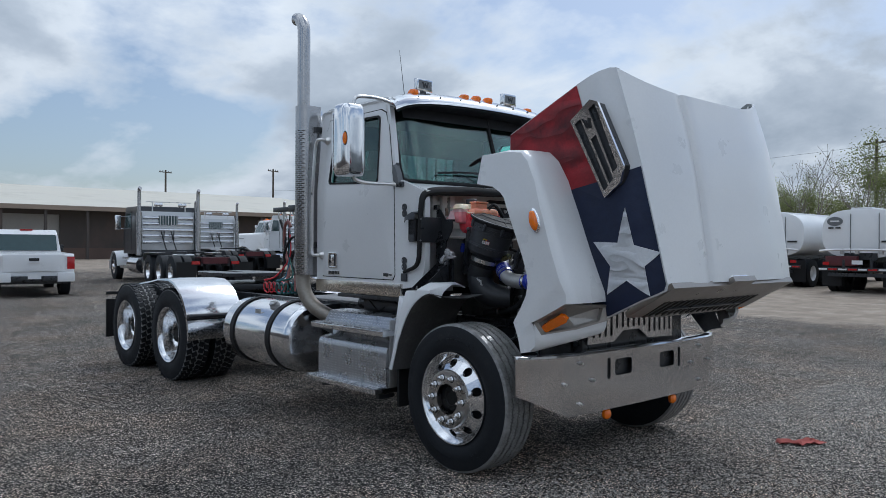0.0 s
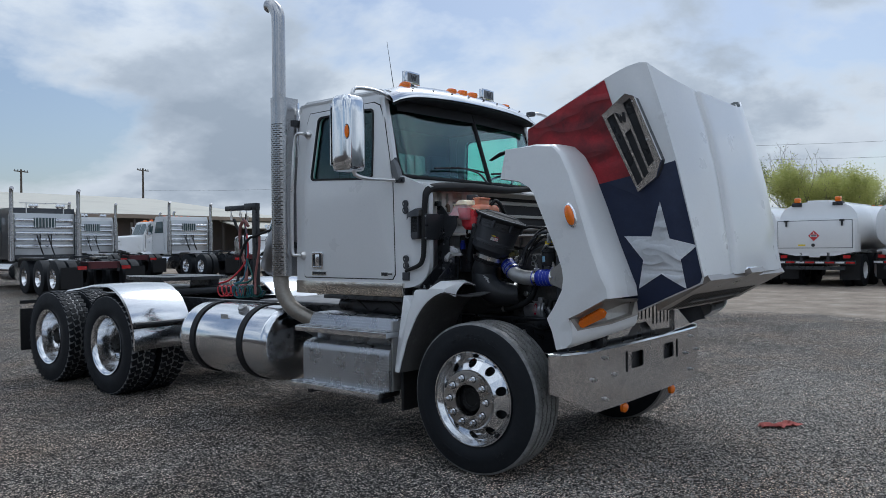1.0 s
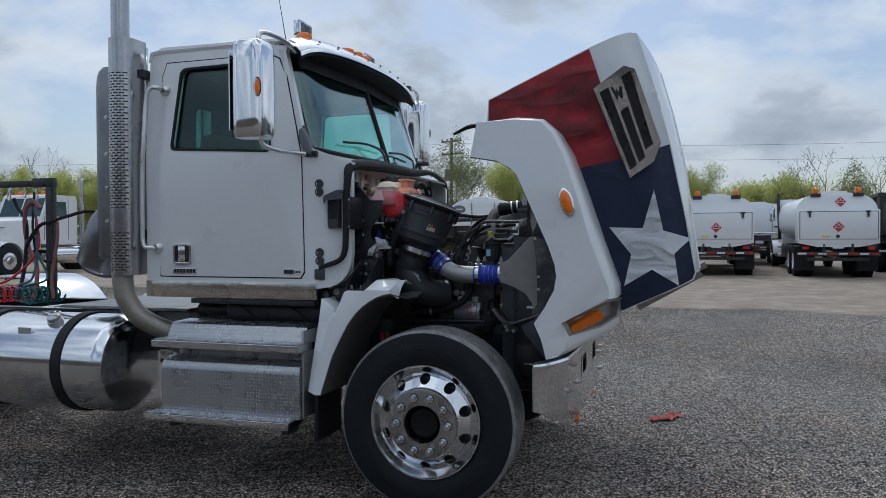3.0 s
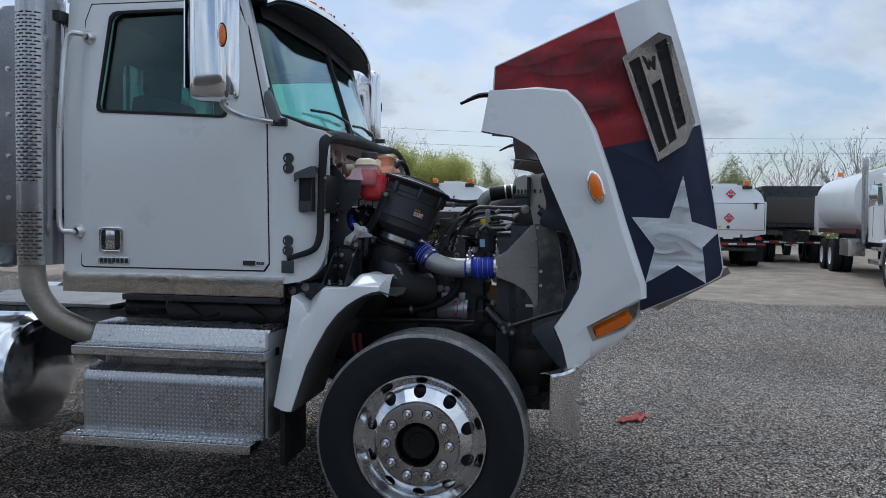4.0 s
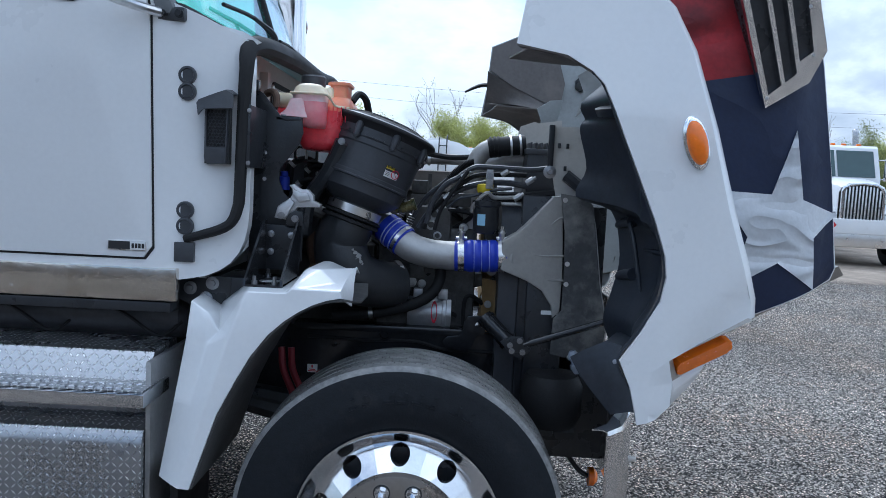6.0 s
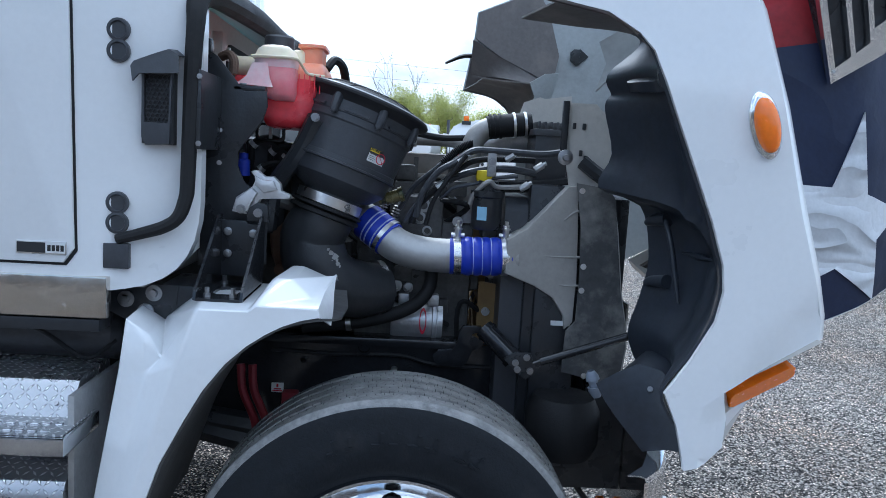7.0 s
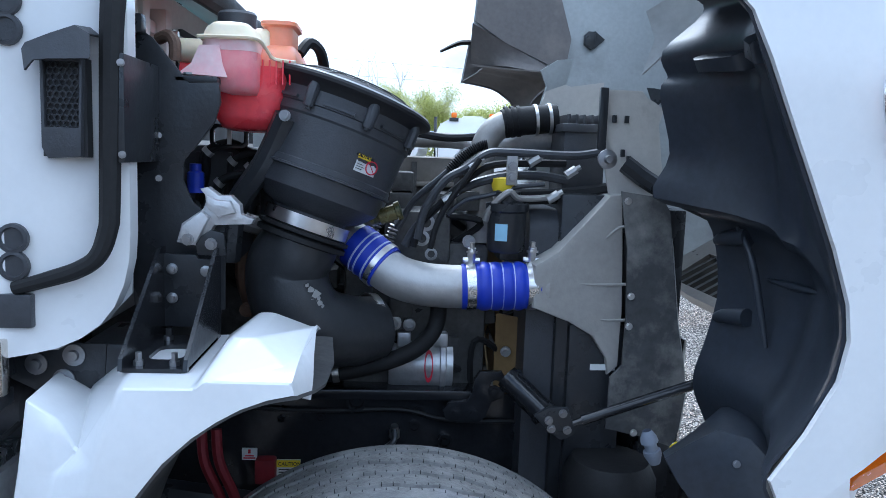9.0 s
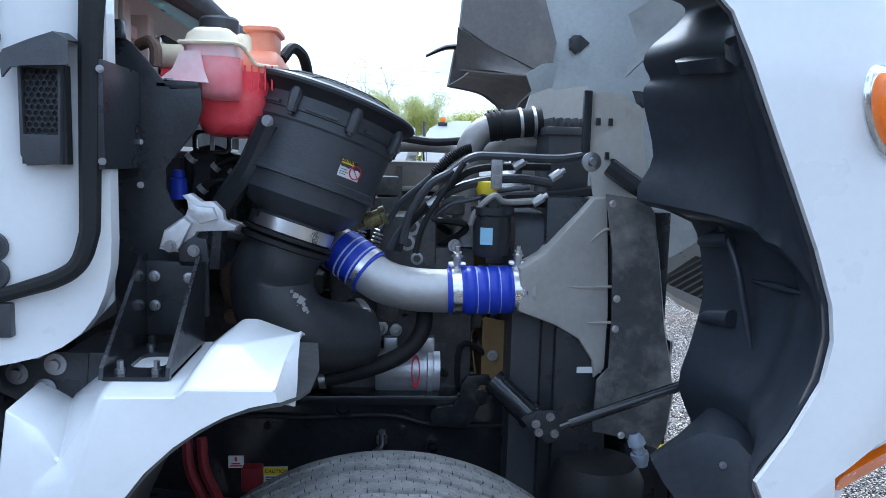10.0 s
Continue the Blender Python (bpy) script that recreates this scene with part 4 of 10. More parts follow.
part("cab_floor", boxes((-1.86, -0.74, -0.98, 0.98, 1.14, 1.20)), BLACK, truck, "black cab floor and sill")


# windscreen: two panes in a shallow vee
def ws(y, k):
    """A point of the windscreen, k from 0 at its foot to 1 at its top."""
    vee = 0.055 * (1 - abs(y) / 0.95) - 0.045 * max(0.0, (abs(y) - 0.78) / 0.19) ** 2
    return (-0.70 + vee - 0.205 * k, y * (1 - 0.03 * k), 2.0 + 0.63 * k)


for s in (-1, 1):
    ysr = [s * y for y in (0.02, 0.3, 0.6, 0.78, 0.86, 0.92, 0.963)]
    gl = part("windscreen_pane", skin([[ws(y, k) for y in ysr] for k in (0.05, 0.35, 0.65, 0.93)], 0.006), GLASS_W, truck, "green tinted windscreen pane", smooth=60)
    gl.visible_shadow = False
    bm = bmesh.new()
    tube(bm, [ws(s * 0.01, 0.02), ws(s * 0.5, 0.02), ws(s * 0.90, 0.03), ws(s * 0.968, 0.08), ws(s * 0.968, 0.5), ws(s * 0.965, 0.9), ws(s * 0.90, 0.965), ws(s * 0.5, 0.97), ws(s * 0.01, 0.97)], 0.013, 8)
    part("windscreen_seal", bm, RUBBER, gl, "black rubber windscreen seal")
    rows = [[ws(s * y, k) for k in (0.0, 0.25, 0.5, 0.75, 1.0)] for y in (0.966, 0.98)]
    rows.append([(-0.765 - 0.165 * k, s * (0.992 - 0.03 * k), 2.02 + 0.60 * k) for k in (0.0, 0.25, 0.5, 0.75, 1.0)])
    part("corner_post", skin(rows, 0.03), PAINT, truck, "white windscreen post")
bm = bmesh.new()
tube(bm, [ws(0, 0.0), ws(0, 0.5), ws(0, 1.0)], 0.018, 8)
part("centre_post", bm, RUBBER, truck, "black windscreen divider")
# cowl between windscreen and hood opening
rows = [[ws(y, 0.0) for y in np.linspace(-0.95, 0.95, 15)], [(-0.54 + 0.05 * (1 - abs(y)), y, 1.955) for y in np.linspace(-0.955, 0.955, 15)],
        [(-0.49 + 0.02 * (1 - abs(y)), y * 0.99, 1.93) for y in np.linspace(-0.96, 0.96, 15)]]
cowl = part("cowl", skin(rows, 0.015), PAINT, truck, "white cowl below the windscreen")
# firewall
bm = plate([(-0.95, 1.2), (0.95, 1.2), (0.95, 1.96), (-0.95, 1.96)], "x", -0.66, -0.64)
firewall = part("firewall", bm, DULL, truck, "grey riveted firewall panel behind the engine")
# dark sheet added over the far half of the firewall, to darken it
pad = part("insulation_pad", plate(rounded(-0.22, 0.90, 1.24, 1.90, 0.05), "x", -0.640, -0.618, bevel=0.006), LIDK, firewall, "added black sheet over the far half of the firewall")
for y in (-0.15, 0.15, 0.48, 0.82):
    for z in (1.32, 1.58, 1.84):
        bm = lathe(bmesh.new(), [(0.0, 0.018), (0.004, 0.016), (0.006, 0.0)], (-0.618, y, z), (1, 0, 0), 14)
        part("pad_button", bm, BLACK, pad)
# hood seal round the opening
bm = bmesh.new()
tube(bm, [(-0.685, -1.0, 1.325), (-0.625, -1.0, 1.343), (-0.578, -0.995, 1.360), (-0.550, -0.99, 1.385), (-0.543, -0.985, 1.44), (-0.540, -0.98, 1.6), (-0.535, -0.975, 1.8), (-0.53, -0.95, 1.89), (-0.515, -0.88, 1.925), (-0.50, -0.7, 1.938),
          (-0.485, -0.4, 1.945), (-0.475, 0, 1.948), (-0.47, 0.4, 1.975), (-0.49, 0.7, 1.955), (-0.51, 0.88, 1.93), (-0.53, 0.95, 1.89), (-0.54, 0.975, 1.8), (-0.55, 0.98, 1.6)], [0.012, 0.014, 0.016, 0.018, 0.018, 0.019, 0.021, 0.025, 0.031, 0.035, 0.035, 0.028, 0.018, 0.018, 0.018, 0.018, 0.018, 0.018], 10)
for v in bm.verts:
    v.co.y *= 1.012
    v.co.x += 0.016 * min(1.0, max(0.0, (v.co.z - 1.36) / 0.08)) * min(1.0, max(0.0, (1.95 - v.co.z) / 0.1))
part("hood_seal", bm, RUBBER, firewall, "black rubber hood seal round the engine opening")
# visor
rows = []
for d, z, w in ((-1.02, 2.68, 0.95), (-0.97, 2.71, 0.985), (-0.90, 2.708, 1.0), (-0.825, 2.665, 1.01), (-0.795, 2.635, 1.01), (-0.79, 2.61, 1.01)):
    rows.append([(d + 0.12 * (1 - abs(y) ** 2.0), y * w, z + 0.035 * (1 - abs(y) ** 3) - 0.05 * abs(y) ** 10) for y in np.linspace(-1, 1, 31)])
visor = part("sun_visor", skin(rows, 0.006), CHROME, truck, "polished stainless sun visor over the windscreen", smooth=60)
rows = [[(x, y, z + 0.0) for x, y, z in r] for r in rows]
rows = [[(x - 0.012, y * 0.985, z - 0.014) for x, y, z in r] for r in rows]
part("visor_underside", skin(rows, 0.003), LIDK, visor)
head = [[(x + 0.012, y, z) for x, y, z in (ws(yy, k) for yy in np.linspace(-0.90, 0.90, 25))] for k in (0.83, 0.90, 0.97)]
head.append([(x, y, z) for x, y, z in rows[-1][1:-1:1]][:0] or [(-0.80 + 0.12 * (1 - abs(yy) ** 2), yy * 0.99, 2.60 + 0.035 * (1 - abs(yy) ** 3)) for yy in np.linspace(-0.97, 0.97, 25)])
part("visor_header", skin(head, 0.003), LIDK, visor, "dark panel under the visor", smooth=60)
for yy in np.linspace(-0.8, 0.8, 9):
    bm = bmesh.new()
    bolt(bm, (-0.825 + 0.12 * (1 - float(yy) ** 2), float(yy), 2.668 + 0.035 * (1 - abs(float(yy)) ** 3)), (0.7, 0, 0.7), 0.006, 0.008)
    part("visor_rivet", bm, BLACK, visor)
for y, vx in ((-0.74, -0.925), (-0.25, -0.86), (-0.12, -0.85), (0.02, -0.85), (0.57, -0.90)):
    bm = bmesh.new()
    lathe(bm, [(0.0, 0.0), (0.0, 0.034), (0.02, 0.033), (0.038, 0.024), (0.045, 0.0)], (vx, y, 2.752 - 0.03 * abs(y)), (0.35, 0, 1), 18)
    for v in bm.verts:
        v.co.x = vx + (v.co.x - vx) * 1.7
    part("roof_lamp", bm, AMBER, roof, "amber clearance lamp on the roof")
for y, vx in ((-0.545, -1.0), (0.415, -0.95)):
    bm = boxes((vx - 0.05, vx, y - 0.085, y + 0.085, 2.79, 2.895), bevel=0.012)
    h = part("roof_beacon", bm, CHROME, roof, "chrome lamp box on the roof")
    part("beacon_face", boxes((vx, vx + 0.004, y - 0.068, y + 0.068, 2.808, 2.878), bevel=0.001), TRIM_G, h)
    part("beacon_mark", plate([(y - 0.035, 2.865), (y - 0.02, 2.865), (y - 0.014, 2.84), (y, 2.862), (y + 0.014, 2.84), (y + 0.02, 2.865), (y + 0.035, 2.865), (y + 0.02, 2.82), (y + 0.01, 2.82), (y, 2.838), (y - 0.01, 2.82), (y - 0.02, 2.82)], "x", vx + 0.004, vx + 0.006), BLACK, h)
    part("beacon_foot", boxes((vx - 0.04, vx - 0.01, y - 0.02, y + 0.02, 2.74, 2.80)), BLACK, h)
bm = bmesh.new()
cyl(bm, (-1.05, -0.72, 2.73), (-1.12, -0.72, 3.12), 0.003, 6, 0.0015)
part("antenna", bm, BLACK, roof, "thin whip antenna")


# mirrors
def build_mirror(o):
    m = thing_part("mirror", (0, 0, 0), truck, "tall chrome door mirror on bent tube arms")
    bm = bmesh.new()
    rows = []
    for z, k in ((2.055, 0.78), (2.06, 0.9), (2.085, 0.98), (2.16, 1.0), (2.46, 1.0), (2.54, 0.98), (2.572, 0.9), (2.582, 0.75)):
        rows.append([(-0.915 + u * k, o * 1.37 + v * k, z) for u, v in rounded(-0.085, 0.095, -0.10, 0.10, 0.05)])
    vs = loft(bm, rows, True)
    bm.faces.new(vs[0])
    bm.faces.new(vs[-1])
    part("housing", bm, CHROME, m, "chrome mirror housing", smooth=50)
    part("mirror_glass", boxes((-1.018, -1.012, o * 1.37 - 0.075, o * 1.37 + 0.075, 2.10, 2.53)), CHROME, m)
    bm = bmesh.new()
    lathe(bm, [(0.0, 0.016), (0.012, 0.014), (0.016, 0.0)], (-0.838, o * 1.455, 2.32), (0.55, o, 0), 14)
    for v in bm.verts:
        v.co.z = 2.32 + (v.co.z - 2.32) * 2.9
    part("marker_lamp", bm, AMBER, m, "narrow amber lamp on the mirror")
    bm = lathe(bmesh.new(), [(0.0, 0.015), (0.004, 0.020), (0.0, 0.021)], (-0.838, o * 1.455, 2.32), (0.55, o, 0), 14)
    for v in bm.verts:
        v.co.z = 2.32 + (v.co.z - 2.32) * 2.6
    part("lamp_bezel", bm, BLACK, m)
    bm = bmesh.new()
    tube(bm, [(-0.89, o * 1.34, 2.07), (-0.88, o * 1.33, 2.03), (-0.85, o * 1.25, 2.008), (-0.82, o * 1.1, 2.008), (-0.765, o * 1.01, 2.005)], 0.014, 10)
    part("lower_arm", bm, BRUSHED, m, "bent stainless lower mirror arm")
    bm = bmesh.new()
    tube(bm, [(-0.90, o * 1.34, 2.56), (-0.90, o * 1.335, 2.615), (-0.90, o * 1.30, 2.65), (-0.89, o * 1.18, 2.66), (-0.88, o * 1.06, 2.65), (-0.87, o * 0.97, 2.62)], 0.014, 10)
    part("upper_arm", bm, BRUSHED, m, "bent stainless upper mirror arm")
    bm = boxes((-0.78, -0.68, min(o * 0.955, o * 1.0), max(o * 0.955, o * 1.0), 1.985, 2.015), bevel=0.008)
    part("lower_bracket", bm, PLASTIC, m)
    bm = boxes((-0.90, -0.83, min(o * 0.93, o * 0.985), max(o * 0.93, o * 0.985), 2.61, 2.65), bevel=0.008)
    part("upper_bracket", bm, PLASTIC, m)
    m.location = (0.012, 0.0, 0.10) if o > 0 else (0.018, 0.0, -0.020)
    return m


for s in (-1, 1):
    build_mirror(s)

# cab interior: dark lining on the back wall and roof, grille bars outside the rear window
part("rear_lining", plate([(-0.96, 1.2), (0.96, 1.2), (0.94, 2.60), (-0.94, 2.60)], "x", -1.828, -1.815, [rounded(-0.58, 0.58, 2.06, 2.38, 0.06)]), SEAT, truck, "dark trim on the cab's back wall")
part("headliner", boxes((-1.82, -1.0, -0.93, 0.93, 2.60, 2.625), bevel=0.005), SEAT, truck, "dark cab headliner")
for y in np.linspace(-0.5, 0.5, 9):
    part("guard_bar", boxes((-1.915, -1.90, float(y) - 0.012, float(y) + 0.012, 1.98, 2.46), bevel=0.003), BLACK, rear_wall, "black rear window guard bar")
bm = boxes((-1.0, -0.66, -0.9, 0.9, 1.55, 1.93), bevel=0.04)
part("dashboard", bm, TRIM_G, truck, "grey dashboard inside the cab")
for y in (-0.5, 0.5):
    st = thing_part("seat", (0, 0, 0), truck, "dark high-backed cab seat")
    part("seat_cushion", boxes((-1.55, -1.05, y - 0.25, y + 0.25, 1.55, 1.70), bevel=0.05), SEAT, st)
    part("backrest", boxes((-1.68, -1.52, y - 0.25, y + 0.25, 1.62, 2.18), bevel=0.06), SEAT, st)
    part("headrest", boxes((-1.67, -1.57, y - 0.15, y + 0.15, 2.17, 2.36), bevel=0.05), SEAT, st)
    part("seat_base", boxes((-1.5, -1.1, y - 0.18, y + 0.18, 1.20, 1.56)), BLACK, st)
bm = bmesh.new()
lathe(bm, [(-0.012, 0.21), (0.0, 0.225), (0.012, 0.21), (0.0, 0.198)], (-0.98, 0.5, 2.0), (0.6, 0, -0.8), 32, True)
tube(bm, [(-0.98, 0.5, 2.0), (-0.75, 0.5, 1.78)], 0.03, 8, smooth=0)
part("steering_wheel", bm, BLACK, truck, "black steering wheel")

# wipers and the lower corner brackets of the windscreen
for s, y0 in ((-1, -0.05), (1, 0.62)):
    w = thing_part("wiper", (0, 0, 0), truck, "black windscreen wiper")
    a, b = Vector(ws(y0, 0.02)), Vector(ws(y0 - 0.30, 0.16))
    out = Vector((0.035, 0, 0.015))
    bm = bmesh.new()
    tube(bm, [a + out * 0.3, a.lerp(b, 0.5) + out * 1.6, b + out], [0.011, 0.008, 0.006], 6)
    part("wiper_arm", bm, BLACK, w)
    bm = bmesh.new()
    tube(bm, [Vector(ws(y0 - 0.62 if y0 < 0 else y0 - 0.60, 0.13)) + out * 0.7, b + out * 0.9, Vector(ws(y0 - 0.02, 0.14)) + out * 0.7], 0.008, 6)
    part("wiper_blade", bm, RUBBER, w)
for s in (-1, 1):
    bm = plate([(-0.805, 2.08), (-0.80, 2.13), (-0.78, 2.14), (-0.745, 2.08), (-0.72, 2.0), (-0.73, 1.98), (-0.77, 1.985)], "y", s * 0.985, s * 1.04, bevel=0.014)
    mc = part("mount_cover", bm, TRIM_G, truck, "grey mirror mount cover")
    part("mount_base", boxes((-0.825, -0.775, *sorted((s * 0.985, s * 1.012)), 2.06, 2.155), bevel=0.008), PLASTIC, mc, "black mirror mount base")
    part("mount_foot", boxes((-0.77, -0.69, *sorted((s * 0.985, s * 1.03)), 1.965, 2.005), bevel=0.008), PLASTIC, mc, "black mirror mount foot")
    for x in (-0.75, -0.705):
        bm = bmesh.new()
        bolt(bm, (x, s * 1.03, 1.985), (0, s, 0), 0.009, 0.010)
        part("mount_bolt", bm, BLACK, mc)
# small trim on the doors: name plates whose letters are bars, and the engine size plate
for o, d in ((-1, door_r),):
    part("name_plate", boxes((-1.67, -1.50, -CAB_Y - 0.004, -CAB_Y + 0.002, 1.280, 1.314), bevel=0.001), BRUSHED, d, "small metal name plate")
    for i in range(7):
        part("name_bar", boxes((-1.66 + i * 0.0225, -1.644 + i * 0.0225, -CAB_Y - 0.006, -CAB_Y - 0.004, 1.286, 1.309)), LABEL_K, d)
    p = part("engine_plate", boxes((-0.905, -0.79, -CAB_Y - 0.004, -CAB_Y + 0.002, 1.285, 1.315), bevel=0.001), BRUSHED, d, "small engine size plate")
    part("plate_dark", boxes((-0.902, -0.838, -CAB_Y - 0.006, -CAB_Y - 0.004, 1.288, 1.312)), LABEL_K, d)
    part("plate_light", boxes((-0.837, -0.793, -CAB_Y - 0.006, -CAB_Y - 0.004, 1.288, 1.312)), LABEL_W, d)
    for i in range(4):
        part("plate_bar", boxes((-0.832 + i * 0.010, -0.825 + i * 0.010, -CAB_Y - 0.0075, -CAB_Y - 0.006, 1.293, 1.307)), LABEL_K, d)
# firewall ribs and fittings
for z, h in ((1.87, 0.03), (1.76, 0.025), (1.60, 0.02)):
    part("firewall_rib", boxes((-0.645, -0.60, -0.80, 0.80, z - h, z), bevel=0.004), WALLP, firewall)
for y in (-0.80, -0.70, -0.62, -0.45):
    part("firewall_post", boxes((-0.645, -0.575, y - 0.025, y + 0.025, 1.66, 1.90), bevel=0.006), WALLP, firewall)
part("upper_panel", plate(rounded(-0.86, 0.86, 1.66, 1.965, 0.03), "x", -0.64, -0.625), WALLP, firewall, "pale painted upper firewall panel")
random.seed(3)
for y in np.linspace(-0.78, 0.1, 9):
    bm = bmesh.new()
    bolt(bm, (-0.60, float(y), 1.86 - 0.05 * (random.random() > 0.5)), (1, 0, 0), 0.010, 0.016)
    part("firewall_bolt", bm, BLACK if random.random() > 0.5 else BRUSHED, firewall)
# folded white flange of the cab side, with a row of holes at its top
fl = part("side_flange", plate([(-0.575, 1.24), (-0.52, 1.30), (-0.515, 1.85), (-0.55, 1.86)], "y", -0.905, -0.899, [circle(-0.528, z, 0.006, 10) for z in (1.83, 1.80, 1.77)]), PAINT, side_r, "white folded flange beside the engine opening")
for z in (1.50, 1.44, 1.39):
    bm = bmesh.new()
    bolt(bm, (-0.535, -0.905, z), (0, -1, 0), 0.006, 0.006)
    part("flange_rivet", bm, PAINT_OLD, fl)
part("mount_plate", plate([(-0.75, 1.20), (-0.57, 1.20), (-0.575, 1.13), (-0.61, 1.09), (-0.67, 1.09), (-0.75, 1.13)], "y", -0.903, -0.893, bevel=0.003), BLACK, truck, "black cab mount plate with bolts")
for x, z in ((-0.70, 1.16), (-0.63, 1.178), (-0.65, 1.13)):
    bm = lathe(bmesh.new(), [(0.0, 0.021), (-0.003, 0.021), (-0.004, 0.011), (-0.013, 0.010), (-0.014, 0.0)], (x, -0.905, z), (0, 1, 0), 18)
    part("cab_mount_bolt", bm, BOLT_M, truck)


# ---------------------------------------------------------------- the tilted hood
hood = thing_part("hood", (0, 0, 0), truck, "white hood tilted forward with a star flag on its side")
CREASE = [(1.095, 2.578), (1.19, 2.28), (1.272, 1.97), (1.342, 1.62), (1.40, 1.31)]
SIDE_OUT = [(0.30, 2.26), (0.58, 2.385), (0.85, 2.505), (1.0, 2.565), (1.055, 2.583), *CREASE, (1.388, 1.27), (1.33, 1.24), (1.03, 1.10), (0.93, 1.07), (0.80, 1.5), (0.64, 1.95), (0.42, 2.05), (0.29, 2.13)]


def crease_x(z):
    return float(np.interp(z, [c[1] for c in CREASE[::-1]], [c[0] for c in CREASE[::-1]]))


def side_y(x, z):
    """How far out the hood side stands at a place of its profile."""
    d = max(0.0, crease_x(z) - x)
    taper = 0.075 * max(0.0, (2.5 - z) / 1.2) ** 2
    return 0.905 - taper - 0.06 * math.exp(-(d / 0.09) ** 2)


def cut_up(bm, step=0.09):
    """Cuts a plate into strips, so that it can follow a curved face."""
    co = [v.co for v in bm.verts]
    for axis, no in ((0, (1, 0, 0)), (2, (0, 0, 1))):
        lo, hi = min(c[axis] for c in co), max(c[axis] for c in co)
        for c in np.arange(lo + step * 0.5, hi, step):
            p = [0, 0, 0]
            p[axis] = float(c)
            bmesh.ops.bisect_plane(bm, geom=bm.verts[:] + bm.edges[:] + bm.faces[:], plane_co=p, plane_no=no)
    return bm


def on_side(pts, o, lift, thick, holes=(), step=0.04):
    """A thin panel that lies on the hood side o, lifted off it."""
    bm = cut_up(plate(pts, "y", 0.0, thick, holes), step)
    for v in bm.verts:
        v.co.y = o * (side_y(v.co.x, v.co.z) + lift - v.co.y)
    return bm


for s in (-1, 1):
    part("side_panel", on_side(SIDE_OUT, s, 0.0, 0.01), PAINT, hood, "white hood side panel", smooth=60)
    part("side_lining", on_side(SIDE_OUT, s, -0.02, 0.008), GREYM, hood, "grey underside of the hood side", smooth=60)
    part("side_pad", on_side([(0.295, 2.135), (0.305, 2.255), (0.58, 2.375), (0.64, 2.28), (0.70, 2.08), (0.68, 1.96), (0.64, 1.955), (0.42, 2.055)], s, -0.036, 0.008), GREYB, hood, "brown grey stiffening pad inside the hood", smooth=60)


def top_row(s, n=10):
    """One line across the hood top, s from 0 at the cowl end to 1 at the nose."""
    z = 2.578 - s * (2.578 - 1.31)
    x = crease_x(z)
    yc = side_y(x, z) - 0.0
    mx, mz = x + 0.105 * (1 - s) + 0.025 * s, z - 0.105 * (1 - s) ** 1.5
    out = []
    for y in [yc, yc - 0.02, yc - 0.05, yc - 0.10, yc - 0.2, 0.5, 0.40, 0.345, 0.325, 0.305, 0.285, 0.2, 0.1, 0.0]:
        k = max(0.0, (y - 0.30) / (yc - 0.30))
        e = k ** 2.2
        rise = 0.010 * min(1.0, max(0.0, (0.345 - y) / 0.06))
        groove = -0.028 * math.exp(-((y - 0.325) / 0.014) ** 2)
        out.append((mx + (x - mx) * e, rise, groove, -y, mz + (z - mz) * e))
    return [(a + r + g, b, c) for a, r, g, b, c in out] + [(a + 0.010, -b, c) for a, r, g, b, c in out[-2::-1]]


part("top_panel", skin([top_row(s) for s in np.linspace(0, 1, 15)], 0.01), PAINT, hood, "white hood top with a pressed centre", smooth=50)
part("top_lining", skin([[(x - 0.03, y * 0.97, z) for x, y, z in top_row(s)] for s in np.linspace(0.01, 0.99, 11)], 0.008), GREYM, hood, "grey underside of the hood top", smooth=50)
# flag on both sides
STAR = [(1.185, 1.747), (1.232, 1.532), (1.372, 1.49), (1.288, 1.41), (1.312, 1.24), (1.175, 1.325), (1.03, 1.235), (1.068, 1.405), (0.955, 1.55), (1.128, 1.545)]
for s in (-1, 1):
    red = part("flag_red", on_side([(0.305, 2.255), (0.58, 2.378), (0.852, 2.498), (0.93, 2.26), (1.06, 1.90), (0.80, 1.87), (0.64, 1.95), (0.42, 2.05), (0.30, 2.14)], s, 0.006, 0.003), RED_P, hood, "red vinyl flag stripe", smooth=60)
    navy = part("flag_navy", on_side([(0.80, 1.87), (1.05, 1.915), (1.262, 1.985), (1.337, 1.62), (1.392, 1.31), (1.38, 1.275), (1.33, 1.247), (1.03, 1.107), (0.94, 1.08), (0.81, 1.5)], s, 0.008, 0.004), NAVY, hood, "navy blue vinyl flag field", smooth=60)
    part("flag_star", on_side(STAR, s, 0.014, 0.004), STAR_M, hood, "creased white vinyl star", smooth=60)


# intake grille on each side
INT = [(0.885, 2.268), (1.04, 2.373), (1.095, 2.353), (1.222, 1.983), (1.185, 1.888), (1.065, 1.808)]


def int_p(u, v):
    """A point on the intake, u across from its back edge, v down from its top."""
    a = Vector((0.885 + 0.18 * v, 2.268 - 0.46 * v))
    b = Vector((1.085 + 0.125 * v, 2.378 - 0.44 * v))
    q = a + (b - a) * u
    return (q.x, q.y)


def quad(u0, u1, v0, v1):
    return [int_p(u0, v0), int_p(u1, v0), int_p(u1, v1), int_p(u0, v1)]


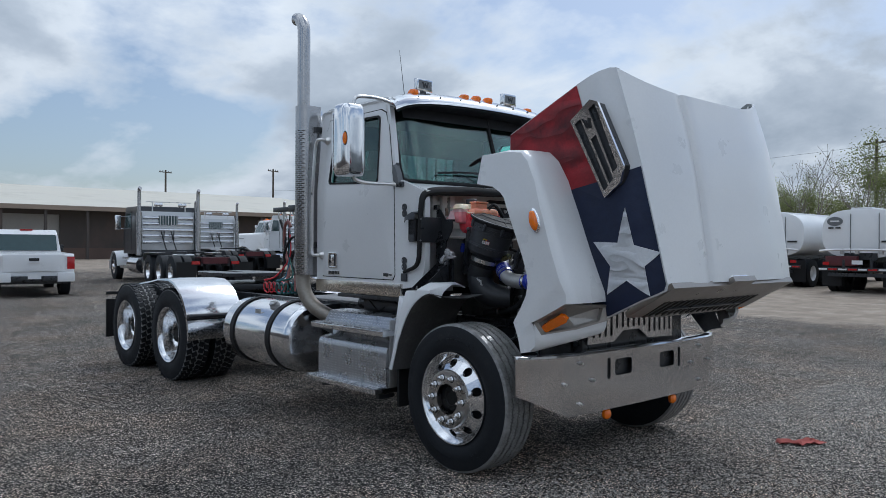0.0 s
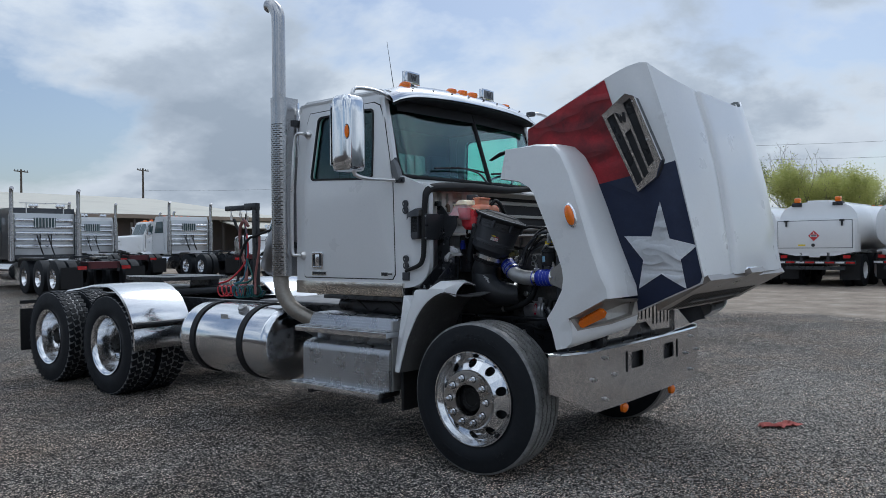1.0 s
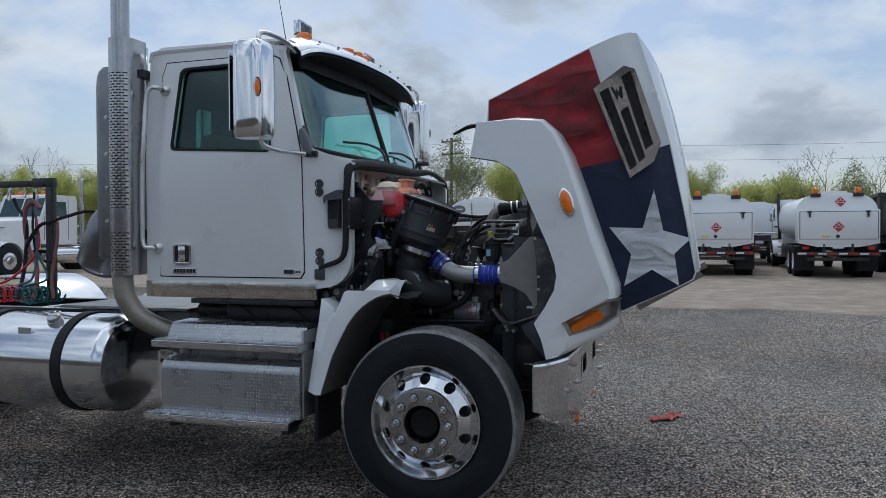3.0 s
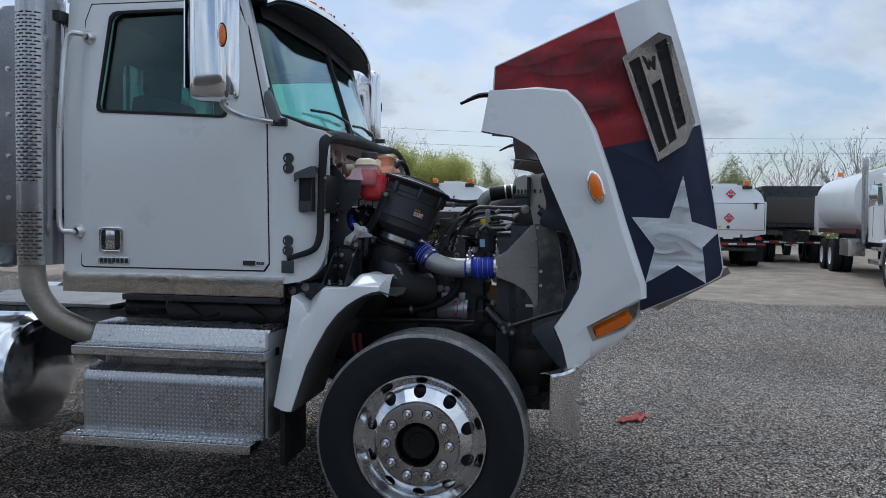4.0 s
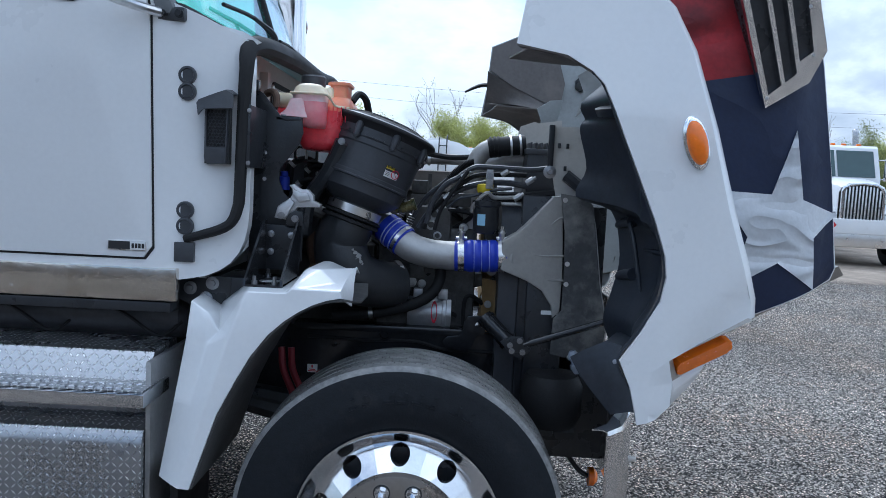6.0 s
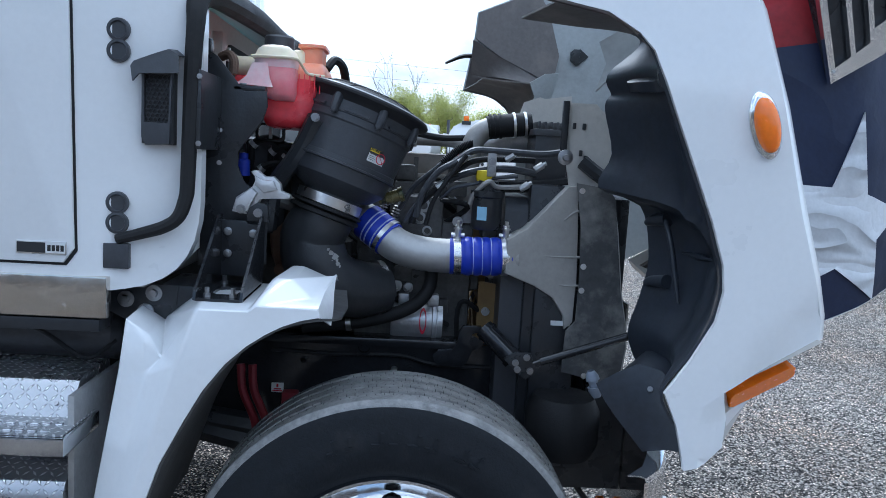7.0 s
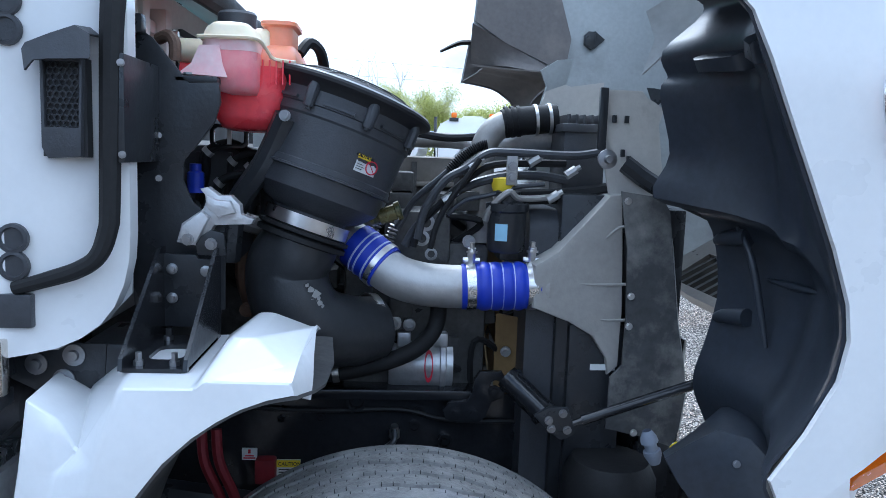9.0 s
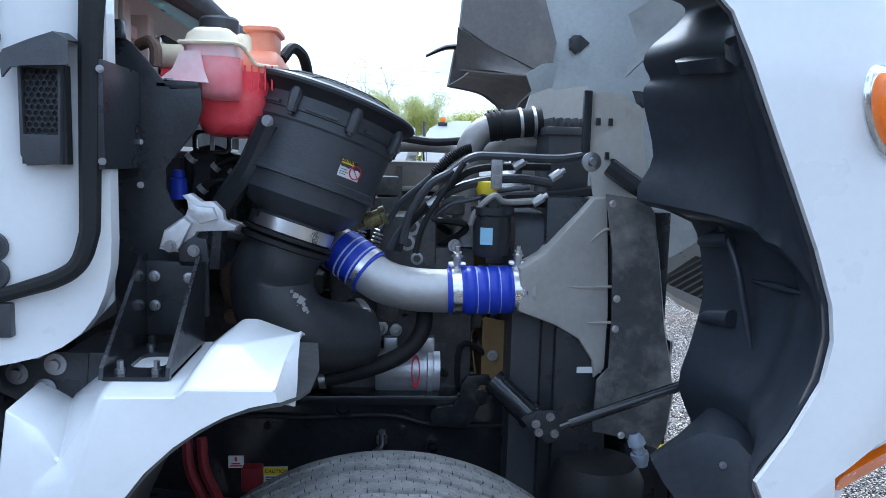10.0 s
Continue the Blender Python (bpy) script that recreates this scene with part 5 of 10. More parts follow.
for s in (-1, 1):
    def out_y(z):
        return 0.90 + 0.115 * min(1.0, max(0.0, (z - 1.80) / 0.55))
    slots = [quad(0.09, 0.32, 0.07, 0.94), quad(0.39, 0.60, 0.36, 0.94), quad(0.67, 0.91, 0.05, 0.88)]
    bm = plate(INT, "y", 0.0, 0.018, slots)
    for v in bm.verts:
        v.co.y = s * (out_y(v.co.z) + 0.012 - v.co.y)
    inta = part("intake_grille", bm, CHROME, hood, "chrome side intake grille with three slots")
    bm = plate(grow(INT, -0.004), "y", 0.0, 0.05)
    for v in bm.verts:
        v.co.y = s * (out_y(v.co.z) - 0.012 - v.co.y)
    part("intake_box", bm, BLACK, inta, "black intake box behind the grille")
    bm = plate([int_p(0.36, 0.08), int_p(0.42, 0.10), int_p(0.45, 0.17), int_p(0.48, 0.13), int_p(0.51, 0.18), int_p(0.56, 0.13), int_p(0.62, 0.15), int_p(0.55, 0.26), int_p(0.50, 0.25), int_p(0.475, 0.20), int_p(0.445, 0.24), int_p(0.40, 0.22)], "y", 0.0, 0.004)
    for v in bm.verts:
        v.co.y = s * (out_y(v.co.z) + 0.017 - v.co.y)
    part("emblem", bm, LABEL_K, inta, "small dark emblem")
    for u, v in ((0.06, 0.06), (0.06, 0.95), (0.93, 0.10), (0.90, 0.9), (0.93, 0.6)):
        x, z = int_p(u, v)
        bm = bmesh.new()
        bolt(bm, (x, s * (out_y(z) + 0.010), z), (0, s, 0), 0.004, 0.005)
        part("intake_bolt", bm, DULL, inta)

# nose: grille surround, facing down and forward while the hood is open
NA, NB = Vector((1.425, 0, 1.305)), Vector((1.06, 0, 1.093))
NDIR = (NB - NA).normalized()
NM = face_m(NA, (0, 1, 0), NDIR)
NLEN = (NB - NA).length


def nose(pts, a, b, holes=()):
    bm = plate(pts, "z", a, b, holes)
    bmesh.ops.transform(bm, matrix=NM, verts=bm.verts)
    return bm


HALF = 0.76
surround = part("grille_surround", nose([(-HALF, 0), (-0.14, 0.0), (-0.14, -0.05), (0.14, -0.05), (0.14, 0.0), (HALF, 0), (HALF - 0.02, NLEN * 0.9), (0.3, NLEN), (-0.3, NLEN), (-HALF + 0.02, NLEN * 0.9)], -0.02, 0.015,
                                       [[(-0.60, 0.19), (0.60, 0.19), (0.56, NLEN - 0.04), (-0.56, NLEN - 0.04)]]), NOSEM, hood, "bright metal grille surround at the hood nose")
for i in range(17):
    y = -0.56 + i * 1.12 / 16
    part("grille_bar", nose(rounded(y - 0.012, y + 0.012, 0.18, NLEN - 0.03, 0.004), -0.024, 0.005), BARK_D, surround)
part("grille_cross_bar", nose(rounded(-0.46, 0.46, 0.27, 0.29, 0.004), -0.034, -0.024), BLACK, surround)
bm = nose(rounded(-0.11, 0.11, -0.03, 0.05, 0.02), 0.015, 0.03)
part("emblem", bm, CHROME, surround, "chrome nose emblem")
# struts that hold the open hood
for s in (-1, 1):
    bm = bmesh.new()
    cyl(bm, (0.405, s * 0.74, 1.0), (0.69, s * 0.74, 1.098), 0.012, 14)
    cyl(bm, (0.67, s * 0.74, 1.092), (0.78, s * 0.74, 1.13), 0.007, 10)
    cyl(bm, (0.385, s * 0.74, 0.992), (0.41, s * 0.74, 1.002), 0.008, 10)
    part("hood_strut", bm, GLOSSK, truck, "black gas strut holding the hood open")


# front fenders: part of the hood moulding
F_TOP = [(0.27, 1.92), (0.30, 2.10), (0.51, 2.105), (0.635, 2.09), (0.69, 2.035), (0.75, 1.92), (0.82, 1.71), (0.885, 1.49), (0.94, 1.335), (0.975, 1.24), (0.978, 1.19)]
F_LOW = [(0.745, 1.066), (0.765, 1.0), (0.762, 0.93), (0.725, 0.892), (0.668, 0.878)]
F_ARCH = [(0.27, 1.92), (0.41, 1.895), (0.48, 1.855), (0.515, 1.82), (0.55, 1.745), (0.585, 1.665), (0.632, 1.56), (0.68, 1.45), (0.712, 1.36), (0.72, 1.30), (0.708, 1.23), (0.66, 1.14), (0.606, 1.06), (0.640, 0.985)]
F_TAIL = [(0.650, 0.95)]
F_IN = [(0.28, 1.95), (0.42, 1.94), (0.58, 1.93), (0.61, 1.89), (0.53, 1.81), (0.545, 1.76), (0.53, 1.725), (0.56, 1.60), (0.53, 1.51), (0.65, 1.47), (0.69, 1.32), (0.672, 1.20), (0.650, 1.10), (0.690, 1.00)]
LINER_D = ((0.0, 1.18, 0.0), (0.05, 1.15, 0.012), (0.18, 1.11, 0.04), (0.33, 1.06, 0.065), (0.45, 1.02, 0.078), (0.57, 0.97, 0.08), (0.72, 0.90, 0.06), (0.86, 0.83, 0.03), (1.0, 0.76, 0.0))


def bulge(x, z):
    """How far out the fender's outer face stands: it leans in at the top and tucks in over the lamp."""
    e = 0.03 * max(0.0, (z - 1.75) / 0.35) + 0.10 * max(0.0, x - 0.72)
    d = ((z - 1.06) - 1.28 * (x - 0.74)) / 1.62
    t = min(1.0, max(0.0, (-d - 0.0) / 0.045)) if x > 0.70 and z < 1.36 else 0.0
    return 1.195 - e - 0.018 * t * t * (3 - 2 * t)


def build_fender(o):
    outline = F_TOP + F_LOW + F_TAIL[::-1] + F_ARCH[-1:0:-1]
    bm = cut_up(plate(outline, "y", 0.0, 0.012), 0.045)
    for v in bm.verts:
        v.co.y = o * (bulge(v.co.x, v.co.z) - v.co.y)
    fen = part("fender", bm, PAINT, hood, "white front fender lifted with the hood", smooth=40)
    bm = cut_up(plate(grow(outline, -0.006), "y", 0.0, 0.006), 0.12)
    for v in bm.verts:
        v.co.y = o * (bulge(v.co.x, v.co.z) - 0.018 - v.co.y)
    part("fender_inside", bm, GREYB, fen, "brown grey inside of the fender", smooth=40)
    # front face turning in from the outer face to the hood side
    rows = []
    for f, d in ((0.0, 0.0), (0.025, 0.010), (0.08, 0.026), (0.2, 0.036), (0.45, 0.042), (0.75, 0.044), (1.0, 0.042)):
        row = []
        for i in range(1, len(F_TOP)):
            x, z = F_TOP[i]
            p, q = Vector(F_TOP[i - 1]), Vector(F_TOP[min(i + 1, len(F_TOP) - 1)])
            t = (q - p).normalized()
            nx, nz = (-t.y, t.x) if -t.y + 0.3 * t.x > 0 else (t.y, -t.x)
            k = float(np.interp(i, [1, 4, 7, 10], [0.4, 0.6, 1.0, 0.9]))
            b = bulge(x, z)
            row.append((x + nx * d * k, o * (b + (side_y(x, z) + 0.002 - b) * f), z + nz * d * k))
        rows.append(row)
    part("fender_front", skin(rows, 0.006), PAINT, fen, smooth=60)
    # black moulded liner inside the arch, with ribs and bosses
    arch = spline([(x, 0, z) for x, z in F_ARCH], 4)
    inner = spline([(x, 0, z) for x, z in F_IN], 4)

    def on_liner(j, k, lift=0.0):
        """A place on the liner: j along the arch, k from its outer to its inner edge."""
        p = arch[j].lerp(inner[j], k)
        y = float(np.interp(k, [q[0] for q in LINER_D], [q[1] for q in LINER_D]))
        r = float(np.interp(k, [q[0] for q in LINER_D], [q[2] for q in LINER_D]))
        rib = 0.018 * math.exp(-((k - 0.45) / 0.05) ** 2) - 0.009 * math.sin(math.pi * k) * max(math.exp(-((j - c) / 0.9) ** 2) for c in (17, 25, 31, 38, 44))
        wave = 0.003 * math.sin(j * 1.7) * math.sin(math.pi * k)
        r += wave - rib * 0.8 - lift
        return Vector((p.x + r * 0.9, o * y, p.z + r * 0.35))
    ks = np.linspace(0, 1, 21)
    cut = 8 if o < 0 else 26
    part("fender_underside", skin([[on_liner(j, float(k)) for j in range(cut + 1)] for k in ks], 0.006), GREYB, fen, "grey weathered underside of the fender", smooth=50)
    if o > 0:
        rows = [[(0.285, 0.86, 2.13), (0.38, 0.86, 2.08), (0.48, 0.86, 2.03), (0.61, 0.86, 1.965)],
                [(0.288, 0.93, 2.06), (0.37, 0.90, 2.03), (0.46, 0.88, 1.995), (0.59, 0.84, 1.95)],
                [(0.30, 1.02, 1.985), (0.36, 0.95, 1.972), (0.44, 0.86, 1.955), (0.57, 0.80, 1.93)]]
        part("fender_web", skin(rows, 0.005), GREYB, fen, "brown grey web inside the fender", smooth=60)
    liner = part("wheel_liner", skin([[on_liner(j, float(k)) for j in range(cut, len(arch))] for k in ks], 0.006), LINER_M, fen, "black ribbed plastic wheel liner", smooth=45)
    for j0, j1, k0, k1, h in ((17, 19, 0.55, 0.80, 0.03), (15, 17, 0.22, 0.42, 0.03)):
        base = [on_liner(j0, k0, 0.004), on_liner(j1, k0, 0.004), on_liner(j1, k1, 0.004), on_liner(j0, k1, 0.004)]
        mid = (base[0] + base[1] + base[2] + base[3]) / 4
        out = Vector((-0.9, 0, -0.35)) * h
        bm = skin([[p - out * 0.3 for p in base], [mid + (p - mid) * 0.97 + out * 0.75 for p in base], [mid + (p - mid) * 0.8 + out for p in base], [mid + (p - mid) * 0.05 + out for p in base]], 0, True)
        part("liner_boss", bm, LINER_M, liner, smooth=60)
    # pegs near the inner edge and thin moulded bars
    for z, x in ((1.430, 0.0), (1.262, 0.012)):
        bm = bmesh.new()
        tube(bm, [(0.668 + x, o * 0.775, z - 0.012), (0.674 + x, o * 0.80, z - 0.004), (0.695 + x, o * 0.862, z + 0.006)], [0.010, 0.015, 0.019], 14)
        part("liner_peg", bm, LINER_M, liner, smooth=60)
    for pts, r in (([(0.734, 0.885, 1.352), (0.752, 0.95, 1.350), (0.764, 1.022, 1.350)], 0.009), ([(0.676, 0.80, 1.49), (0.692, 0.885, 1.40), (0.712, 0.91, 1.28), (0.72, 0.925, 1.22)], 0.008)):
        bm = bmesh.new()
        tube(bm, [(x, o * y, z) for x, y, z in pts], [r * 0.4] + [r] * (len(pts) - 2) + [r * 0.4], 10)
        part("liner_bar", bm, LINER_M, liner, smooth=60)
    # flap below the liner, hanging towards the bumper
    rows = [[(0.55, o * 0.86, 0.975), (0.61, o * 0.86, 1.02), (0.668, o * 0.86, 1.075), (0.73, o * 0.88, 1.085), (0.775, o * 0.95, 1.03)],
            [(0.50, o * 1.0, 1.02), (0.55, o * 0.99, 1.045), (0.61, o * 0.98, 1.07), (0.665, o * 1.0, 1.06), (0.70, o * 1.04, 1.02)],
            [(0.53, o * 1.0, 0.97), (0.58, o * 1.0, 0.995), (0.63, o * 1.01, 1.01), (0.68, o * 1.03, 1.0), (0.705, o * 1.06, 0.97)],
            [(0.57, o * 1.0, 0.92), (0.615, o * 1.01, 0.935), (0.66, o * 1.03, 0.945), (0.69, o * 1.06, 0.94), (0.71, o * 1.09, 0.925)],
            [(0.635, o * 1.0, 0.845), (0.655, o * 1.03, 0.86), (0.68, o * 1.06, 0.875), (0.70, o * 1.09, 0.88), (0.715, o * 1.12, 0.88)]]
    flap = part("liner_flap", skin(rows, 0.008), LINER_M, fen, "black plastic flap below the liner", smooth=50)
    bm = bmesh.new()
    bolt(bm, (0.635, o * 1.015, 1.015), (-0.2, o, 0.4), 0.005, 0.008)
    part("flap_bolt", bm, BOLT_M, flap)
    # rubber strip that pokes out past the fender's edge
    bm = bmesh.new()
    tube(bm, [(0.31, o * 1.12, 2.088), (0.25, o * 1.125, 2.082), (0.17, o * 1.13, 2.045)], [0.012, 0.011, 0.006], 8)
    for v in bm.verts:
        v.co.y = o * 1.12 + (v.co.y - o * 1.12) * 2.5
    part("rubber_strip", bm, RUBBER, fen, "black rubber strip on the fender edge")
    # oval amber side lamp in a chrome bezel
    c = Vector((0.772, o * (bulge(0.772, 1.674) - 0.002), 1.674))
    up = Vector((-0.28, 0, 0.96))
    fwd = Vector((0.96, 0, 0.28))
    for nm, ru, rv, y0, y1, mt, lb in (("lamp_bezel", 0.036, 0.078, 0.0, 0.016, CHROME, "chrome lamp bezel"), ("side_lamp", 0.027, 0.062, 0.012, 0.034, AMBER, "oval amber side marker lamp")):
        rows = []
        for k, e in ((1.0, 0.0), (0.97, 0.6), (0.8, 0.9), (0.4, 1.0), (0.002, 1.02)):
            rows.append([c + fwd * ru * k * math.cos(a) + up * rv * k * math.sin(a) + Vector((0, o * (y0 + (y1 - y0) * e), 0)) for a in np.linspace(0, 2 * math.pi, 24, endpoint=False)])
        part(nm, skin(rows, 0.0, True), mt, fen, lb, smooth=60)
    # headlamp recess round the corner: dull bezel, amber turn signal at its outer end
    tip, mid1, top, rt, rb, mid2, bl = [Vector((x, o * y, z)) for x, y, z in ((0.745, 1.164, 1.062), (0.86, 1.163, 1.124), (0.976, 1.158, 1.186), (1.018, 0.80, 1.166), (1.005, 0.82, 1.075), (0.92, 0.99, 1.03), (0.775, 1.13, 0.995))]
    ring = [tip, mid1, top, rt, rb, mid2, bl]
    cen = Vector((0.90, o * 1.04, 1.085))

    def inset(k, d):
        return [cen + (p - cen) * k + Vector((-0.55, -o * 0.8, 0.12)) * d for p in ring]
    part("headlamp_bezel", skin([inset(1.05, 0.02), inset(1.04, -0.002), inset(0.86, -0.001), inset(0.80, 0.03), inset(0.78, 0.05)], 0, True), BEZEL, fen, "dull metal headlamp bezel", smooth=25)
    bk = inset(0.80, 0.048)
    part("lamp_bucket", skin([bk, [sum(bk, Vector()) / 7 + Vector((-0.01, 0, 0))] * 7], 0, True), BEZEL, fen, "dull grey lamp bucket", smooth=0)
    a, b, c2, d = [Vector((x, o * y, z)) for x, y, z in ((0.785, 1.145, 1.045), (0.935, 1.142, 1.127), (0.955, 1.10, 1.085), (0.795, 1.118, 1.005))]
    pts = [a.lerp(b, 0.06), a.lerp(b, 0.90), b.lerp(c2, 0.25), b.lerp(c2, 0.8), d.lerp(c2, 0.9), d.lerp(c2, 0.06), a.lerp(d, 0.8), a.lerp(d, 0.2)]
    part("turn_lamp", boxes_poly(pts, Vector((-0.01, -o * 0.03, 0.012))), AMBER, fen, "amber turn signal lens")
    # chin below the lamp
    rows = [[(0.745, o * 1.165, 1.066), (0.765, o * 1.17, 1.0), (0.762, o * 1.172, 0.93), (0.725, o * 1.175, 0.892), (0.668, o * 1.18, 0.878)],
            [(0.775, o * 1.13, 0.995), (0.782, o * 1.14, 0.97), (0.775, o * 1.14, 0.925), (0.735, o * 1.14, 0.892), (0.68, o * 1.15, 0.88)],
            [(0.92, o * 0.99, 1.03), (0.91, o * 0.99, 1.0), (0.89, o * 0.99, 0.965), (0.85, o * 0.99, 0.94), (0.79, o * 1.0, 0.925)],
            [(1.005, o * 0.80, 1.075), (1.0, o * 0.80, 1.04), (0.985, o * 0.80, 1.01), (0.95, o * 0.80, 0.99), (0.89, o * 0.82, 0.975)]]
    part("fender_chin", skin(rows, 0.008), PAINT, fen, smooth=60)
    return fen


def boxes_poly(pts, d):
    """A slab with four given corners, thickened along d."""
    bm = bmesh.new()
    a = [bm.verts.new(Vector(p)) for p in pts]
    b = [bm.verts.new(Vector(p) + Vector(d)) for p in pts]
    n = len(a)
    bm.faces.new(a)
    bm.faces.new(b[::-1])
    for i in range(n):
        bm.faces.new((a[i], b[i], b[(i + 1) % n], a[(i + 1) % n]))
    return bm


for s in (-1, 1):
    build_fender(s)


# latch pad and rubber flap inside the hood
for s in (-1, 1):
    cl = part("latch_pad", plate([(0.755, 2.06), (0.755, 2.10), (0.77, 2.115), (0.80, 2.115), (0.80, 2.05), (0.785, 2.04)], "y", s * 0.845, s * 0.875, bevel=0.004), BLACK, hood, "black hood latch pad")
    part("latch_plate", plate([(0.80, 2.12), (0.845, 2.085), (0.80, 2.045)], "y", s * 0.86, s * 0.875), BLACK, cl)
    part("side_flap", skin([[(0.53, s * 0.62, 1.92), (0.60, s * 0.64, 1.965), (0.665, s * 0.66, 1.975)], [(0.555, s * 0.62, 1.86), (0.60, s * 0.65, 1.89), (0.65, s * 0.67, 1.90)], [(0.53, s * 0.62, 1.78), (0.575, s * 0.65, 1.83), (0.64, s * 0.68, 1.86)]], 0.006), GREYM, hood, "grey rubber flap", smooth=60)


# rear quarter of the front fender, fixed to the cab
def facets(pts, faces, soft):
    """A sheet of flat facets whose creases are rounded a little."""
    bm = bmesh.new()
    vs = {k: bm.verts.new(p) for k, p in pts.items()}
    for f in faces:
        bm.faces.new([vs[k] for k in f])
    bmesh.ops.recalc_face_normals(bm, faces=bm.faces)
    edges = [e for e in bm.edges if len(e.link_faces) == 2 and e.calc_face_angle(0.0) > 0.12]
    bmesh.ops.bevel(bm, geom=edges, offset=soft, segments=3, profile=0.5, affect="EDGES", clamp_overlap=True)
    return bm


def build_quarter(o):
    """Rear quarter of the fender: flat outer face, bracket shelf, hump at the open front end, stepped ledge behind."""
    arch = [(-0.60, 0.62), (-0.525, 0.845), (-0.474, 0.945), (-0.432, 1.02), (-0.385, 1.082), (-0.340, 1.124), (-0.300, 1.152), (-0.262, 1.173), (-0.222, 1.188), (-0.179, 1.197)]
    pts = {"a%d" % i: (x, o * 1.19, z) for i, (x, z) in enumerate(arch)}
    for k, x, y, z in (("tip", -0.184, 1.188, 1.216), ("low_c", -0.322, 1.188, 1.217), ("shelf_r", -0.338, 1.183, 1.203), ("shelf_l", -0.451, 1.183, 1.203), ("mid_l", -0.495, 1.186, 1.077),
                       ("foot_m", -0.560, 1.186, 0.86), ("foot_l", -0.635, 1.186, 0.62), ("shelf_br", -0.352, 0.85, 1.203), ("shelf_bl", -0.505, 0.85, 1.203),
                       ("hump_l", -0.300, 1.09, 1.264), ("hump_r", -0.258, 1.09, 1.264), ("hump_end", -0.207, 1.135, 1.229), ("ridge_l", -0.286, 0.88, 1.263), ("ridge_r", -0.258, 0.88, 1.263)):
        pts[k] = (x, o * y, z)
    for k, x, y, z in (("end_m", -0.181, 1.09, 1.236), ("end_t", -0.174, 0.985, 1.256), ("end_b", -0.190, 0.85, 1.230), ("ledge_in", -0.602, 0.90, 1.112), ("notch", -0.548, 1.10, 1.066),
                       ("ledge_f", -0.632, 1.10, 1.156), ("ledge_s", -0.578, 1.10, 1.120), ("step_s", -0.583, 1.108, 1.102), ("ledge_b", -0.668, 0.86, 1.146), ("in_m", -0.580, 1.115, 1.03),
                       ("back_m", -0.645, 1.11, 1.03), ("in_l", -0.612, 1.15, 0.86), ("in_f", -0.672, 1.15, 0.62), ("back_l", -0.675, 1.11, 0.86), ("back_f", -0.72, 1.10, 0.62)):
        pts[k] = (x, o * y, z)
    for k, x, z in (("rear_m", -0.668, 1.03), ("rear_l", -0.69, 0.87), ("rear_f", -0.73, 0.62)):
        pts[k] = (x, o * 0.84, z)
    n = len(arch)
    faces = [["a%d" % i for i in range(n)] + ["tip", "low_c", "shelf_r", "shelf_l", "mid_l", "foot_m", "foot_l"],
             ["shelf_l", "shelf_r", "shelf_br", "shelf_bl"], ["shelf_r", "low_c", "hump_l"], ["shelf_r", "hump_l", "shelf_br"], ["hump_l", "ridge_l", "shelf_br"],
             ["low_c", "tip", "hump_end"], ["low_c", "hump_end", "hump_r", "hump_l"], ["hump_l", "hump_r", "ridge_r", "ridge_l"],
             ["hump_r", "hump_end", "end_t"], ["hump_r", "end_t", "end_b", "ridge_r"], ["tip", "end_m", "hump_end"], ["hump_end", "end_m", "end_t"],
             ["shelf_l", "shelf_bl", "ledge_in"], ["shelf_l", "ledge_in", "notch"], ["shelf_l", "notch", "mid_l"], ["ledge_f", "ledge_s", "ledge_in", "ledge_b"],
             ["ledge_s", "step_s", "notch"], ["ledge_s", "notch", "ledge_in"], ["ledge_f", "back_m", "in_m", "step_s", "ledge_s"], ["step_s", "in_m", "notch"], ["notch", "in_m", "mid_l"],
             ["in_m", "in_l", "foot_m", "mid_l"], ["in_l", "in_f", "foot_l", "foot_m"], ["in_m", "back_m", "back_l", "in_l"], ["in_l", "back_l", "back_f", "in_f"],
             ["ledge_b", "rear_m", "back_m", "ledge_f"], ["rear_m", "rear_l", "back_l", "back_m"], ["rear_l", "rear_f", "back_f", "back_l"]]
    bm = facets(pts, faces, 0.009)
    bmesh.ops.triangulate(bm, faces=[f for f in bm.faces if len(f.verts) > 4])
    q = part("quarter_fender", thicken(bm, 0.006), PAINT, truck, "white rear quarter of the front fender", smooth=24)
    end = [Vector(pts[k]) for k in ("a%d" % (n - 1), "tip", "end_m", "end_t", "end_b")]
    lip = [Vector((x, o * y, z)) for x, y, z in ((-0.162, 1.10, 1.160), (-0.160, 1.085, 1.195), (-0.163, 1.05, 1.222), (-0.166, 0.975, 1.262), (-0.17, 0.86, 1.230))]
    part("fender_end", skin([end, [(a + b) / 2 for a, b in zip(end, lip)], lip], 0.004), PAINT_OLD, q, "dirty white turned end of the fender", smooth=20)
    rows = [spline([(x, o * 1.19, z) for x, z in arch], 2)]
    n = len(rows[0])
    under = [[Vector((p.x + d * 0.9 * min(1.0, max(0.05, (j - 13) / 6)), o * y, p.z - d * min(1.0, max(0.05, (j - 13) / 6)))) for j, p in enumerate(rows[0])] for d, y in ((0.004, 1.182), (0.012, 1.15), (0.03, 1.08), (0.045, 1.0), (0.05, 0.85), (0.03, 0.70))]
    part("quarter_liner", skin(under, 0.006), SOOT, q, "dirty grey underside of the quarter fender", smooth=50)
    # steel bracket on its top with bolts
    lo, hi = sorted((o * 0.86, o * 1.10))
    h0, h1 = sorted((o * 0.94, o * 1.04))
